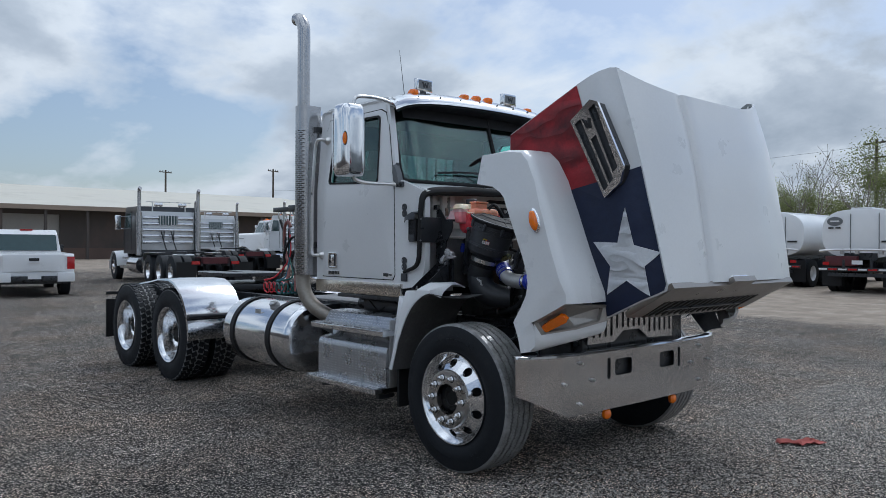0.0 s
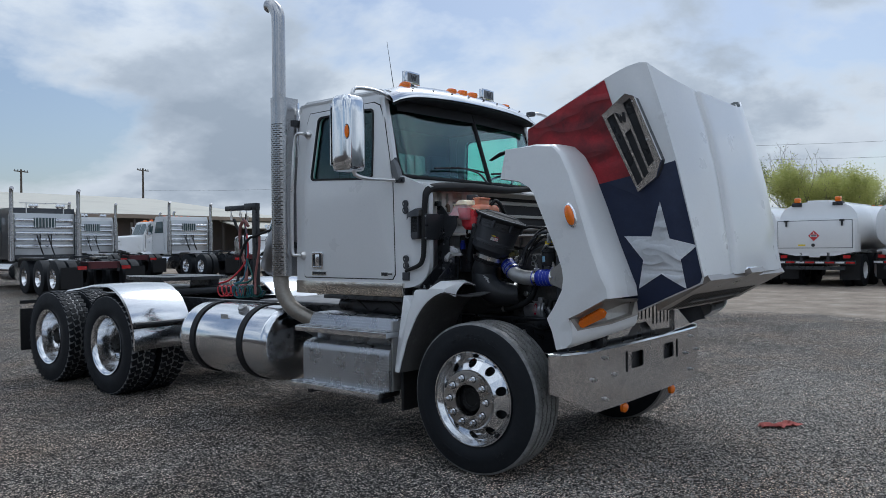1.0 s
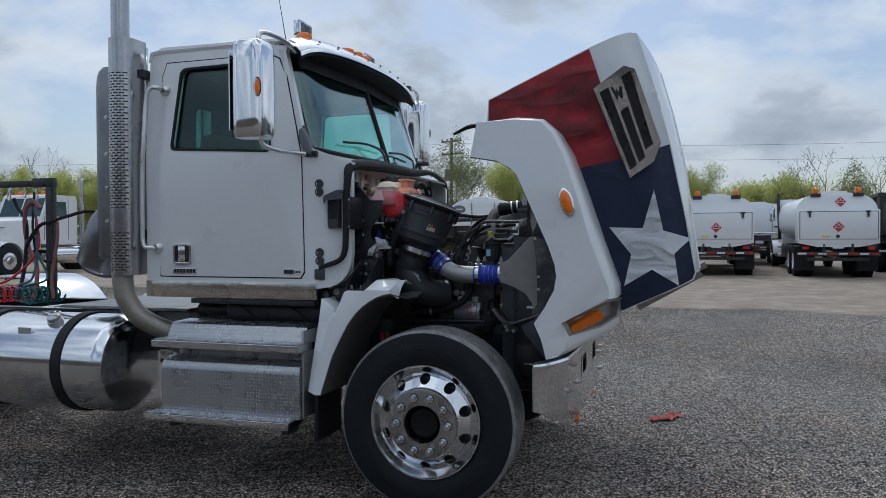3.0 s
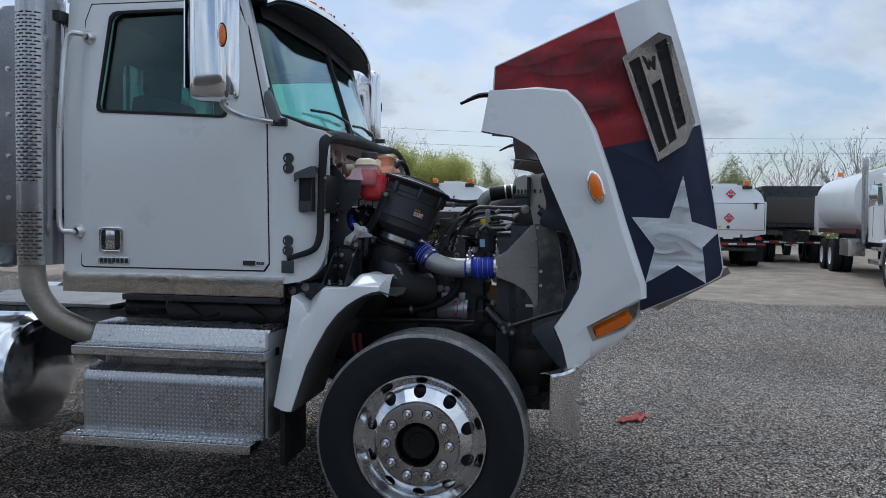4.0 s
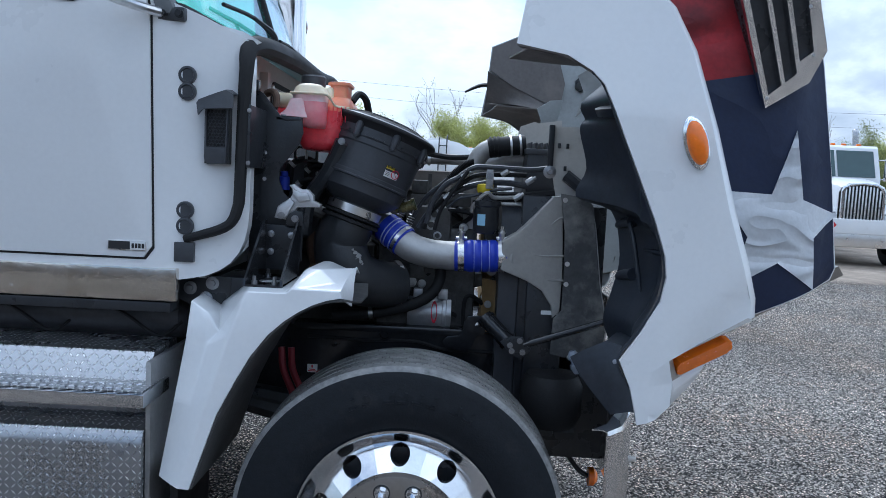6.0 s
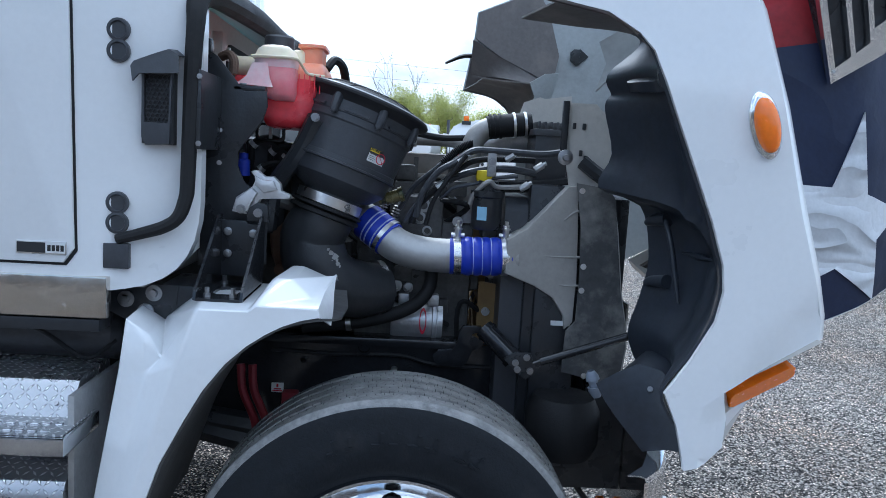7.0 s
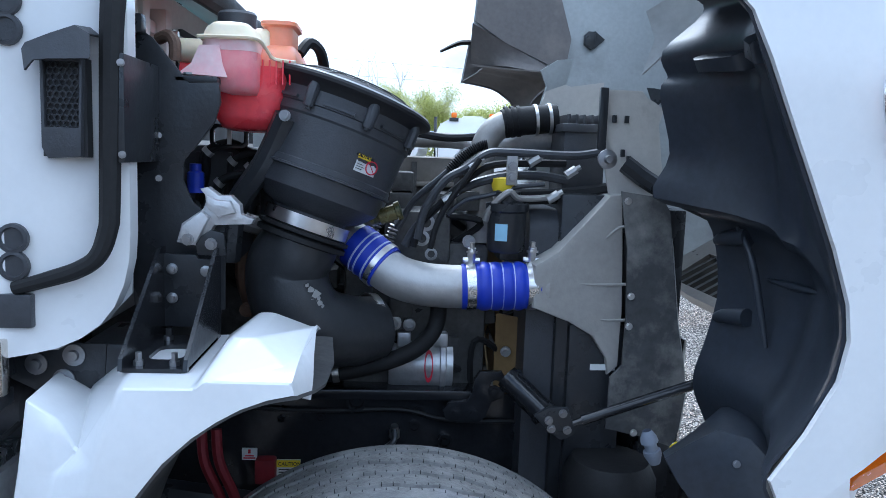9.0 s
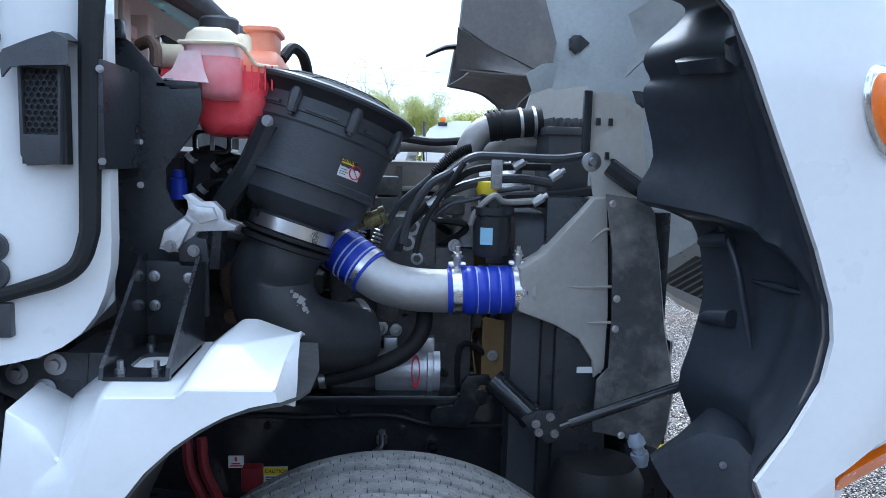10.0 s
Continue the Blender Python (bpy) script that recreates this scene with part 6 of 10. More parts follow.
    b = part("fender_bracket", plate(rounded(-0.482, -0.368, lo, hi, 0.012), "z", 1.203, 1.210, [rounded(-0.455, -0.395, h0, h1, 0.022)]), GLOSSK, q, "black steel bracket on the fender")
    for x in (-0.482, -0.375):
        part("bracket_side", plate([(o * 1.10, 1.205), (o * 1.095, 1.225), (o * 0.875, 1.385), (o * 0.845, 1.385), (o * 0.845, 1.205)], "x", x, x + 0.007), GLOSSK, b)
    for x, y in ((-0.455, 1.075), (-0.395, 1.075), (-0.395, 0.90), (-0.455, 0.90)):
        bm = bmesh.new()
        bolt(bm, (x, o * y, 1.21), (0, 0, 1), 0.006, 0.022)
        part("bracket_bolt", bm, BOLT_M, b)
    # mud guard below, behind the wheel
    bm = boxes((-0.70, -0.675, min(o * 0.75, o * 1.06), max(o * 0.75, o * 1.06), 0.32, 0.64), bevel=0.004)
    part("mud_flap", bm, RUBBER, q, "black rubber flap behind the front wheel")


for s in (-1, 1):
    build_quarter(s)
DECK_M = mat("scuffed_deck_plate", (0.22, 0.22, 0.225), 0.55, 0.6, var=0.25, scale=5, second=(0.09, 0.088, 0.085), second_at=(0.5, 0.75), bump=0.3, bump_scale=60)


# ---------------------------------------------------------------- tank, steps, stack and deck
def build_tank(o):
    prof = [(-3.40, 0.0), (-3.40, 0.24), (-3.385, 0.285), (-3.35, 0.312), (-3.32, 0.318), (-2.18, 0.318), (-2.15, 0.312), (-2.115, 0.285), (-2.10, 0.24), (-2.10, 0.0)]
    bm = lathe(bmesh.new(), prof, (0, o * 0.87, 0.68), (1, 0, 0), 56)
    t = part("fuel_tank", bm, ALU, truck, "polished aluminium fuel tank with two straps", smooth=30)
    for x in (-3.14, -2.44):
        bm = lathe(bmesh.new(), [(x - 0.035, 0.319), (x - 0.035, 0.328), (x + 0.035, 0.328), (x + 0.035, 0.319)], (0, o * 0.87, 0.68), (1, 0, 0), 56)
        part("tank_strap", bm, RUBBER, t, "black tank strap")
        bm = boxes((x - 0.04, x + 0.04, min(o * 0.42, o * 0.62), max(o * 0.42, o * 0.62), 0.62, 0.96), bevel=0.01)
        part("tank_bracket", bm, BLACK, t)
    a = Vector((0, o * 0.5, 0.86)).normalized()
    base = Vector((-2.58, o * 0.87, 0.68)) + a * 0.315
    bm = bmesh.new()
    lathe(bm, [(0.0, 0.05), (0.018, 0.05), (0.02, 0.042), (0.045, 0.042), (0.052, 0.03), (0.052, 0.0)], base, a, 24)
    cyl(bm, base + a * 0.05 + Vector((-0.035, 0, 0)), base + a * 0.05 + Vector((0.035, 0, 0)), 0.008, 8)
    part("filler_cap", bm, DULL, t, "grey screw filler cap")
    part("tank_label", boxes((-2.80, -2.70, min(o * 1.11, o * 1.118), max(o * 1.11, o * 1.118), 0.86, 0.92)), DULL, t)
    return t


for s in (-1, 1):
    build_tank(s)


def y_pair(o, a, b):
    return (min(o * a, o * b), max(o * a, o * b))


CASING_D = mat("dull_dark_tank", (0.055, 0.055, 0.06), 0.4, 0.4, var=0.25, scale=5, bump=0.1)


def build_steps(o):
    bx = thing_part("step_box", (0, 0, 0), truck, "diamond plate step box below the door")
    # lower box: rolled top edge and upright face
    prof = [(0.55, 0.45), (1.106, 0.45), (1.108, 0.475), (1.109, 0.56), (1.108, 0.70), (1.103, 0.732), (1.09, 0.752), (1.065, 0.764), (0.99, 0.775), (0.975, 0.80), (0.965, 0.842), (0.55, 0.845)]
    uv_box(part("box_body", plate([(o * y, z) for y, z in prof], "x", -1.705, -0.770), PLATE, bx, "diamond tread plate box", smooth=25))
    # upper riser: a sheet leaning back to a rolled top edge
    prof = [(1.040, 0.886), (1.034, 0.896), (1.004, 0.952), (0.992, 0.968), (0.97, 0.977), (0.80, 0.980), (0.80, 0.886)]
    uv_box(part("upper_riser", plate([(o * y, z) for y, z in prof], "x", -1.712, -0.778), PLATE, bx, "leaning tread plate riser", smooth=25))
    for z, x0, x1, y in ((0.885, -1.735, -0.742, 1.165), (0.445, -1.778, -0.800, 1.190)):
        bm = boxes((x0, x1, *y_pair(o, 0.96, y), z - 0.042, z), bevel=0.005)
        tr = part("step_tread", bm, ALU, bx, "aluminium step tread with a plain front edge")
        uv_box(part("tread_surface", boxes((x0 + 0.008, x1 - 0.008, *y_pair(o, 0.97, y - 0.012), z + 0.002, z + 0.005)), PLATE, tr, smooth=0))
        # pressed grip buttons in two rows
        bm = bmesh.new()
        for i in range(34):
            for j in range(2):
                x = x0 + 0.03 + (x1 - x0 - 0.06) * (i + 0.5 * j) / 34
                yy = o * (y - 0.035 - j * 0.045)
                box(bm, x - 0.009, x + 0.009, yy - 0.006, yy + 0.006, z + 0.004, z + 0.009, 0.002)
        tagged(part("grip_button", bm, ALU, tr, "pressed grip buttons", smooth=0), "pressed grip buttons", kind="stuff")
    for x in (-1.62, -0.86):
        part("step_hanger", boxes((x - 0.02, x + 0.02, *y_pair(o, 0.98, 1.12), 0.36, 0.405)), BLACK, bx)
    for x in (-1.66, -0.79):
        part("tread_stay", plate([(o * 1.0, 0.842), (o * 1.14, 0.842), (o * 1.0, 0.775)], "x", x, x + 0.006), DULL, bx)
    for x, y, z in ((-1.62, 1.113, 0.69), (-0.83, 1.113, 0.69), (-1.62, 1.113, 0.53), (-0.83, 1.113, 0.53), (-1.62, 1.022, 0.915), (-0.82, 1.022, 0.915)):
        bm = bmesh.new()
        bolt(bm, (x, o * (y - 0.004), z), (0, o, 0.15 if z < 0.8 else 0.8), 0.006, 0.010)
        part("bolt", bm, BOLT_M, bx)
    bm = boxes((-0.768, -0.752, *y_pair(o, 0.56, 1.085), 0.455, 0.96), bevel=0.003)
    part("end_plate", bm, DULL, bx, "dull bent end of the step box")
    # cab mount and air tanks in the gap above
    bm = bmesh.new()
    cyl(bm, (-1.75, o * 0.62, 1.02), (-0.8, o * 0.62, 1.02), 0.055, 14)
    box(bm, -0.62, -0.50, *y_pair(o, 0.70, 0.90), 1.05, 1.20, 0.01)
    part("cab_mount", bm, BLACK, truck, "black cab mount")
    bm = lathe(bmesh.new(), [(-0.36, 0.0), (-0.36, 0.05), (-0.34, 0.075), (0.30, 0.075), (0.32, 0.05), (0.32, 0.0)], (-1.05, o * 0.80, 1.05), (1, 0, 0), 24)
    part("air_tank", bm, CASING_D, truck, "dull dark air tank below the cab")
    for x in (-1.35, -1.0):
        bm = bmesh.new()
        tube(bm, [(x, o * 0.88, 1.10), (x + 0.10, o * 0.90, 1.06), (x + 0.2, o * 0.90, 1.0), (x + 0.26, o * 0.86, 1.04)], 0.006, 6)
        part("air_pipe", bm, RUBBER, truck)


for s in (-1, 1):
    build_steps(s)


CASING = mat("dull_casing_metal", (0.30, 0.30, 0.31), 0.34, 1.0, var=0.25, scale=2.5, second=(0.16, 0.16, 0.17), second_at=(0.4, 0.75), bump=0.15, bump_scale=6)


def build_stack():
    """Right hand exhaust: elbow, perforated shield, chrome pipe with a turned top."""
    st = thing_part("exhaust_stack", (0, 0, 0), truck, "vertical chrome exhaust stack with a perforated shield")
    X, Y = -2.0, -1.085
    bm = bmesh.new()
    tube(bm, [(X, Y, 2.55), (X, Y, 2.75), (X, Y, 3.1), (X, Y, 3.35), (X - 0.012, Y, 3.44), (X - 0.06, Y, 3.50), (X - 0.12, Y + 0.0, 3.52)], 0.055, 20, False)
    thicken(bm, 0.003)
    part("upper_pipe", bm, STACKM, st, "chrome upper exhaust pipe", smooth=60)
    # dull casing behind the shield: a rounded upright box, with a bulged canister at its foot
    rows = []
    for z, k in ((1.36, 0.9), (1.37, 0.97), (1.40, 1.0), (1.9, 1.0), (2.48, 1.0), (2.56, 0.97), (2.60, 0.90), (2.625, 0.78), (2.63, 0.5)):
        rows.append([(-2.215 + u * k, -0.80 + v * k, z) for u, v in rounded(-0.185, 0.185, -0.10, 0.24, 0.085, 6)])
    bm = bmesh.new()
    vs = loft(bm, rows, True)
    bm.faces.new(vs[0])
    bm.faces.new(vs[-1])
    cs = part("muffler", bm, CASING, st, "dull bolted muffler casing behind the shield", smooth=50)
    for z in (2.29, 2.05, 1.83, 1.61):
        bm = bmesh.new()
        bolt(bm, (-2.275, -0.90, z), (0, -1, 0), 0.009, 0.012)
        part("casing_bolt", bm, BRUSHED, cs)
    bm = lathe(bmesh.new(), [(-0.22, 0.0), (-0.22, 0.11), (-0.17, 0.16), (0.12, 0.165), (0.22, 0.13), (0.22, 0.0)], (-2.42, -0.72, 1.47), (0.45, 0.0, 1), 28)
    part("lower_canister", bm, CASING, st, "dull grey rounded canister", smooth=50)
    # shield: a U-shaped sheet with close rows of slots round its outer face
    slots = []
    nz, pitch = 70, 0.0175
    for i in range(nz):
        z = 1.30 + i * pitch
        if 13 < i < 22:
            continue
        for j in range(4):
            u = -0.068 + j * 0.039 + (0.0195 if i % 2 else 0)
            if u < 0.075:
                slots.append([(u - 0.0145, z), (u + 0.0145, z), (u + 0.0145, z + 0.0075), (u - 0.0145, z + 0.0075)])
    bm = plate([(-0.24, 1.27), (0.24, 1.27), (0.24, 2.73), (-0.24, 2.73)], "y", 0.0, 0.003, slots)
    R0 = 0.086
    flat = R0 * math.pi / 2
    for c in [flat * k / 6 for k in range(-6, 7)]:
        bmesh.ops.bisect_plane(bm, geom=bm.verts[:] + bm.edges[:] + bm.faces[:], plane_co=(c, 0, 0), plane_no=(1, 0, 0))
    for v in bm.verts:
        u, r = v.co.x, R0 - v.co.y
        a = max(-flat, min(flat, u)) / R0
        v.co = Vector((X + r * math.sin(a) + 0.012, Y + 0.01 - r * math.cos(a) + max(0.0, abs(u) - flat), v.co.z))
    part("heat_shield", bm, STACKM, st, "perforated chrome heat shield", smooth=40)
    for s in (-1, 1):
        part("shield_edge", boxes((X + 0.012 + s * R0 - 0.008, X + 0.012 + s * R0 + 0.008, Y + 0.105, Y + 0.125, 1.27, 2.70), bevel=0.003), CHROME, st)
    bm = lathe(bmesh.new(), [(1.29, 0.060), (2.70, 0.060)], (X, Y, 0), (0, 0, 1), 20)
    part("inner_pipe", bm, EXHAUST, st)
    bm = bmesh.new()
    tube(bm, [(X + 0.0, Y + 0.0, 1.34), (X + 0.0, Y + 0.0, 1.22), (X + 0.03, Y + 0.01, 1.10), (X + 0.12, Y + 0.06, 0.98), (X + 0.30, Y + 0.20, 0.88), (X + 0.5, Y + 0.45, 0.84)], 0.063, 18)
    part("elbow", bm, EXHAUST, st, "heat-dulled exhaust elbow")
    for z in (1.5, 2.5):
        bm = boxes((X - 0.02, X + 0.12, Y + 0.05, Y + 0.2, z, z + 0.05))
        part("stack_bracket", bm, BLACK, st)
    bm = lathe(bmesh.new(), [(1.50, 0.10), (1.505, 0.107), (1.53, 0.107), (1.535, 0.10)], (X + 0.02, Y + 0.02, 0), (0, 0, 1), 24)
    return st


build_stack()


# rear fenders, mud flaps, deck, fifth wheel
def build_rear_fender(o):
    pts = [(-5.46, 1.065), (-5.13, 1.10), (-4.88, 1.135), (-4.68, 1.14)]
    for a in np.linspace(80, -2, 12):
        pts.append((-4.65 + 0.60 * math.cos(radians(a)), 0.545 + 0.60 * math.sin(radians(a))))
    pts.append((-4.055, 0.50))
    rows = []
    for y, d in ((1.245, -0.03), (1.24, 0.0), (1.1, 0.012), (0.9, 0.016), (0.7, 0.012), (0.60, 0.0), (0.595, -0.02)):
        rows.append([(x + d * 0.6, o * y, z + d * 0.6) for x, z in pts])
    f = part("rear_fender", skin(rows, 0.004), ALU, truck, "polished aluminium fender over the rear wheels", smooth=40)
    bm = bmesh.new()
    cyl(bm, (-4.035, o * 1.25, 0.76), (-4.035, o * 0.42, 0.76), 0.026, 10)
    part("fender_bar", bm, BLACK, f, "black fender support bar")
    bm = boxes((-6.74, -6.72, *y_pair(o, 0.62, 1.22), 0.30, 0.80), (-6.75, -6.71, *y_pair(o, 0.42, 1.22), 0.86, 0.90))
    part("mud_flap", bm, RUBBER, truck, "black rubber mud flap")


for s in (-1, 1):
    build_rear_fender(s)
bm = boxes((-3.05, -1.95, -0.50, 0.50, 0.985, 1.005), bevel=0.004)
deck = uv_box(part("deck_plate", bm, DECK_M, truck, "diamond plate deck behind the cab"))
bm = boxes((-5.9, -4.7, -0.42, 0.42, 0.985, 1.05), bevel=0.01)
bm2 = plate([(-5.95, -0.12), (-5.95, -0.3), (-5.6, -0.45), (-5.2, -0.46), (-4.85, -0.40), (-4.75, -0.2), (-4.75, 0.2), (-4.85, 0.40), (-5.2, 0.46), (-5.6, 0.45), (-5.95, 0.3), (-5.95, 0.12), (-5.35, 0.06), (-5.35, -0.06)], "z", 1.14, 1.18)
fw = part("fifth_wheel", bm2, BLACK, truck, "black greasy fifth wheel coupling")
part("fifth_wheel_base", bm, BLACK, fw)
for y in (-0.45, 0.30):
    part("fifth_wheel_mount", boxes((-5.5, -5.1, y, y + 0.15, 1.04, 1.145)), BLACK, fw)
# hose post behind the cab: an inverted L with hanging lines
post = thing_part("hose_post", (0, 0, 0), truck, "black steel hose post behind the cab")
part("post", boxes((-3.235, -3.175, -0.445, -0.395, 1.0, 1.94), bevel=0.005), BLACK, post)
part("arm", boxes((-3.69, -3.34, -0.442, -0.398, 1.885, 1.935), (-3.36, -3.172, -0.447, -0.393, 1.88, 1.95), bevel=0.006), BLACK, post)
for i, (x, dz) in enumerate(((-3.62, 0.10), (-3.47, 0.08), (-3.36, 0.12))):
    bm = bmesh.new()
    tube(bm, [(x, -0.42, 1.91), (x + 0.01, -0.42, 1.91 - dz * 0.5), (x, -0.42, 1.91 - dz), (x + 0.02, -0.42, 1.89 - dz), (x + 0.03, -0.42, 1.91 - dz * 0.7)], 0.006, 6)
    part("hook", bm, BRUSHED, post)


def coil(bm, x, y, z, r, turns, pitch, wire_r, lean=0.0):
    pts = []
    for i in range(int(turns * 8) + 1):
        a = i * math.pi / 4
        pts.append((x + r * math.cos(a) + lean * i, y + pitch * i / 8, z + r * math.sin(a)))
    return tube(bm, pts, wire_r, 6, True, 2)


LINE_R = mat("red_air_line", (0.55, 0.02, 0.03), 0.45)
LINE_G = mat("green_power_cable", (0.006, 0.085, 0.075), 0.45)
LINE_B = mat("teal_air_line", (0.02, 0.13, 0.20), 0.45)
for nm, y, x, mt, lb in (("air_line", -0.62, -3.55, LINE_R, "coiled red air line on the deck"), ("power_cable", -0.66, -3.22, LINE_G, "coiled green cable on the deck"), ("air_line", -0.58, -3.36, LINE_B, "coiled teal air line on the deck")):
    bm = bmesh.new()
    coil(bm, x, y, 1.075, 0.055, 6, 0.045, 0.007, 0.0012)
    tube(bm, [(x, y, 1.15), (x + 0.05, -0.5, 1.2), (-3.3, -0.46, 1.4), (-3.33, -0.44, 1.65), (-3.4, -0.43, 1.8)], 0.009, 6)
    part(nm, bm, mt, truck, lb)
HOSE_R = mat("faded_red_hose", (0.24, 0.09, 0.08), 0.5, var=0.2, scale=20)
HOSE_RUNS = ((0.016, HOSE_R, "faded red air hose on the hose post", ((-3.26, -0.47, 1.72), (-3.32, -0.47, 1.775), (-3.40, -0.46, 1.72), (-3.425, -0.45, 1.58), (-3.39, -0.45, 1.42), (-3.31, -0.46, 1.30), (-3.27, -0.50, 1.18), (-3.24, -0.56, 1.05))),
             (0.014, RUBBER, "black air hose on the hose post", ((-3.55, -0.43, 1.80), (-3.51, -0.43, 1.73), (-3.43, -0.44, 1.64), (-3.41, -0.45, 1.50), (-3.42, -0.46, 1.30), (-3.41, -0.50, 1.17), (-3.36, -0.58, 1.05))),
             (0.013, RUBBER, "black cable tied to the hose post", ((-3.40, -0.47, 1.42), (-3.33, -0.47, 1.53), (-3.26, -0.46, 1.60), (-3.18, -0.45, 1.62), (-3.08, -0.40, 1.66), (-2.95, -0.30, 1.70), (-2.85, -0.2, 1.62), (-2.8, -0.15, 1.3))),
             (0.009, RUBBER, "thin black line on the hose post", ((-3.36, -0.42, 1.85), (-3.365, -0.43, 1.70), (-3.36, -0.44, 1.56), (-3.33, -0.45, 1.40), (-3.29, -0.47, 1.2), (-3.22, -0.55, 1.03))),
             (0.012, HOSE_R, "faded red hose beside the hose post", ((-3.15, -0.42, 1.62), (-3.13, -0.44, 1.50), (-3.14, -0.46, 1.35), (-3.16, -0.47, 1.2), (-3.12, -0.5, 1.05))))
for r, mt, lb, run in HOSE_RUNS:
    bm = bmesh.new()
    tube(bm, run, r, 8)
    part("hose", bm, mt, truck, lb)


# ---------------------------------------------------------------- engine bay
silver = mat("clean_cast_aluminium", (0.6, 0.6, 0.61), 0.36, 0.7, var=0.15, scale=9, bump=0.2, bump_scale=60)
ELBOW = mat("glossy_elbow_rubber", (0.034, 0.036, 0.040), 0.36, var=0.25, scale=12, second=(0.16, 0.16, 0.155), second_at=(0.70, 0.73), second_scale=14, bump=0.08, Specular_IOR_Level=0.55)
AC_TOP = Vector((-0.129, -0.60, 1.700))
AC_AX = Vector((0.315, 0.095, 0.94)).normalized()


def build_air_cleaner():
    ac = thing_part("air_cleaner", (0, 0, 0), truck, "large black plastic air cleaner canister, tilted")
    o, a = AC_TOP, AC_AX
    bm = lathe(bmesh.new(), [(-0.31, 0.082), (-0.278, 0.084), (-0.265, 0.112), (-0.235, 0.142), (-0.19, 0.148), (-0.188, 0.153), (-0.176, 0.153), (-0.174, 0.151), (-0.085, 0.157), (-0.08, 0.161), (-0.062, 0.161), (-0.060, 0.164), (-0.02, 0.166)], o, a, 64)
    part("canister", bm, PLASTIC, ac, "black plastic canister", smooth=30)
    bm = lathe(bmesh.new(), [(-0.034, 0.163), (-0.022, 0.170), (-0.014, 0.181), (-0.008, 0.189), (-0.002, 0.190), (0.003, 0.187), (0.007, 0.176), (0.015, 0.152), (0.024, 0.122), (0.026, 0.118), (0.031, 0.085), (0.034, 0.04), (0.035, 0.0)], o, a, 64)
    lid = part("lid", bm, LIDK, ac, "ribbed black domed lid", smooth=30)
    u = a.orthogonal().normalized()
    w = a.cross(u)
    # pale outer ring draws the highlight along the lid's edge
    for rr, hh in ((0.183, 0.004), (0.120, 0.0255)):
        bm = lathe(bmesh.new(), [(hh, rr + 0.0025), (hh + 0.0035, rr), (hh + 0.001, rr - 0.003)], o, a, 64)
        part("lid_ring", bm, DULL if rr > 0.13 else LIDK, lid, "thin ring round the lid, the outer one a drawn highlight")
    for k in range(12):
        t = 2 * math.pi * k / 12
        d = u * math.cos(t) + w * math.sin(t)
        bm = bmesh.new()
        tube(bm, [o + a * 0.033 + d * 0.05, o + a * 0.026 + d * 0.118, o + a * 0.016 + d * 0.150, o + a * 0.005 + d * 0.182], 0.0022, 5, smooth=0)
        part("lid_rib", bm, LIDK, lid)
    front = Vector((0.0, -1.0, 0.0))
    front = (front - a * front.dot(a)).normalized()
    across = front.cross(a)
    if across.x < 0:
        across = -across
    for k in range(8):
        t = radians(-24 + 45 * k)
        d = front * math.cos(t) + across * math.sin(t)
        bm = bmesh.new()
        tube(bm, [o - a * 0.012 + d * 0.166, o - a * 0.030 + d * 0.170, o - a * 0.068 + d * 0.168], [0.010, 0.013, 0.011], 10, smooth=0)
        cyl(bm, o - a * 0.066 + d * 0.168, o - a * 0.074 + d * 0.168, 0.006, 8)
        part("clip", bm, PLASTIC, ac)
        t2 = t + radians(22)
        d2 = front * math.cos(t2) + across * math.sin(t2)
        e2 = front * -math.sin(t2) + across * math.cos(t2)
        base = [o - a * 0.050 + d2 * 0.160 + e2 * 0.034, o - a * 0.050 + d2 * 0.160 - e2 * 0.034, o - a * 0.056 + d2 * 0.160 - e2 * 0.034, o - a * 0.056 + d2 * 0.160 + e2 * 0.034]
        part("canister_rib", boxes_poly(base, d2 * 0.008), PLASTIC, ac)
    bm = lathe(bmesh.new(), [(-0.196, 0.1485), (-0.194, 0.157), (-0.189, 0.157), (-0.187, 0.1495)], o, a, 64, True)
    part("canister_band", bm, PLASTIC, ac)
    # neck: steel clamp and rubber cuff
    bm = lathe(bmesh.new(), [(-0.312, 0.090), (-0.312, 0.096), (-0.284, 0.097), (-0.284, 0.088)], o, a, 40)
    part("neck_clamp", bm, BRUSHED, ac, "bright steel hose clamp")
    bm = lathe(bmesh.new(), [(-0.345, 0.088), (-0.342, 0.103), (-0.332, 0.103), (-0.328, 0.093), (-0.324, 0.105), (-0.317, 0.105), (-0.314, 0.088)], o, a, 40)
    part("neck_cuff", bm, RUBBER, ac)
    n = o - a * 0.305
    bm = bmesh.new()
    tube(bm, [n, n - a * 0.05, Vector((-0.268, -0.62, 1.31)), Vector((-0.255, -0.62, 1.235)), Vector((-0.21, -0.60, 1.178)), Vector((-0.135, -0.55, 1.15)), Vector((-0.06, -0.50, 1.15))], [0.084, 0.088, 0.094, 0.096, 0.094, 0.088, 0.077], 32)
    part("intake_elbow", bm, ELBOW, ac, "fat black rubber intake elbow")
    rnd = random.Random(31)
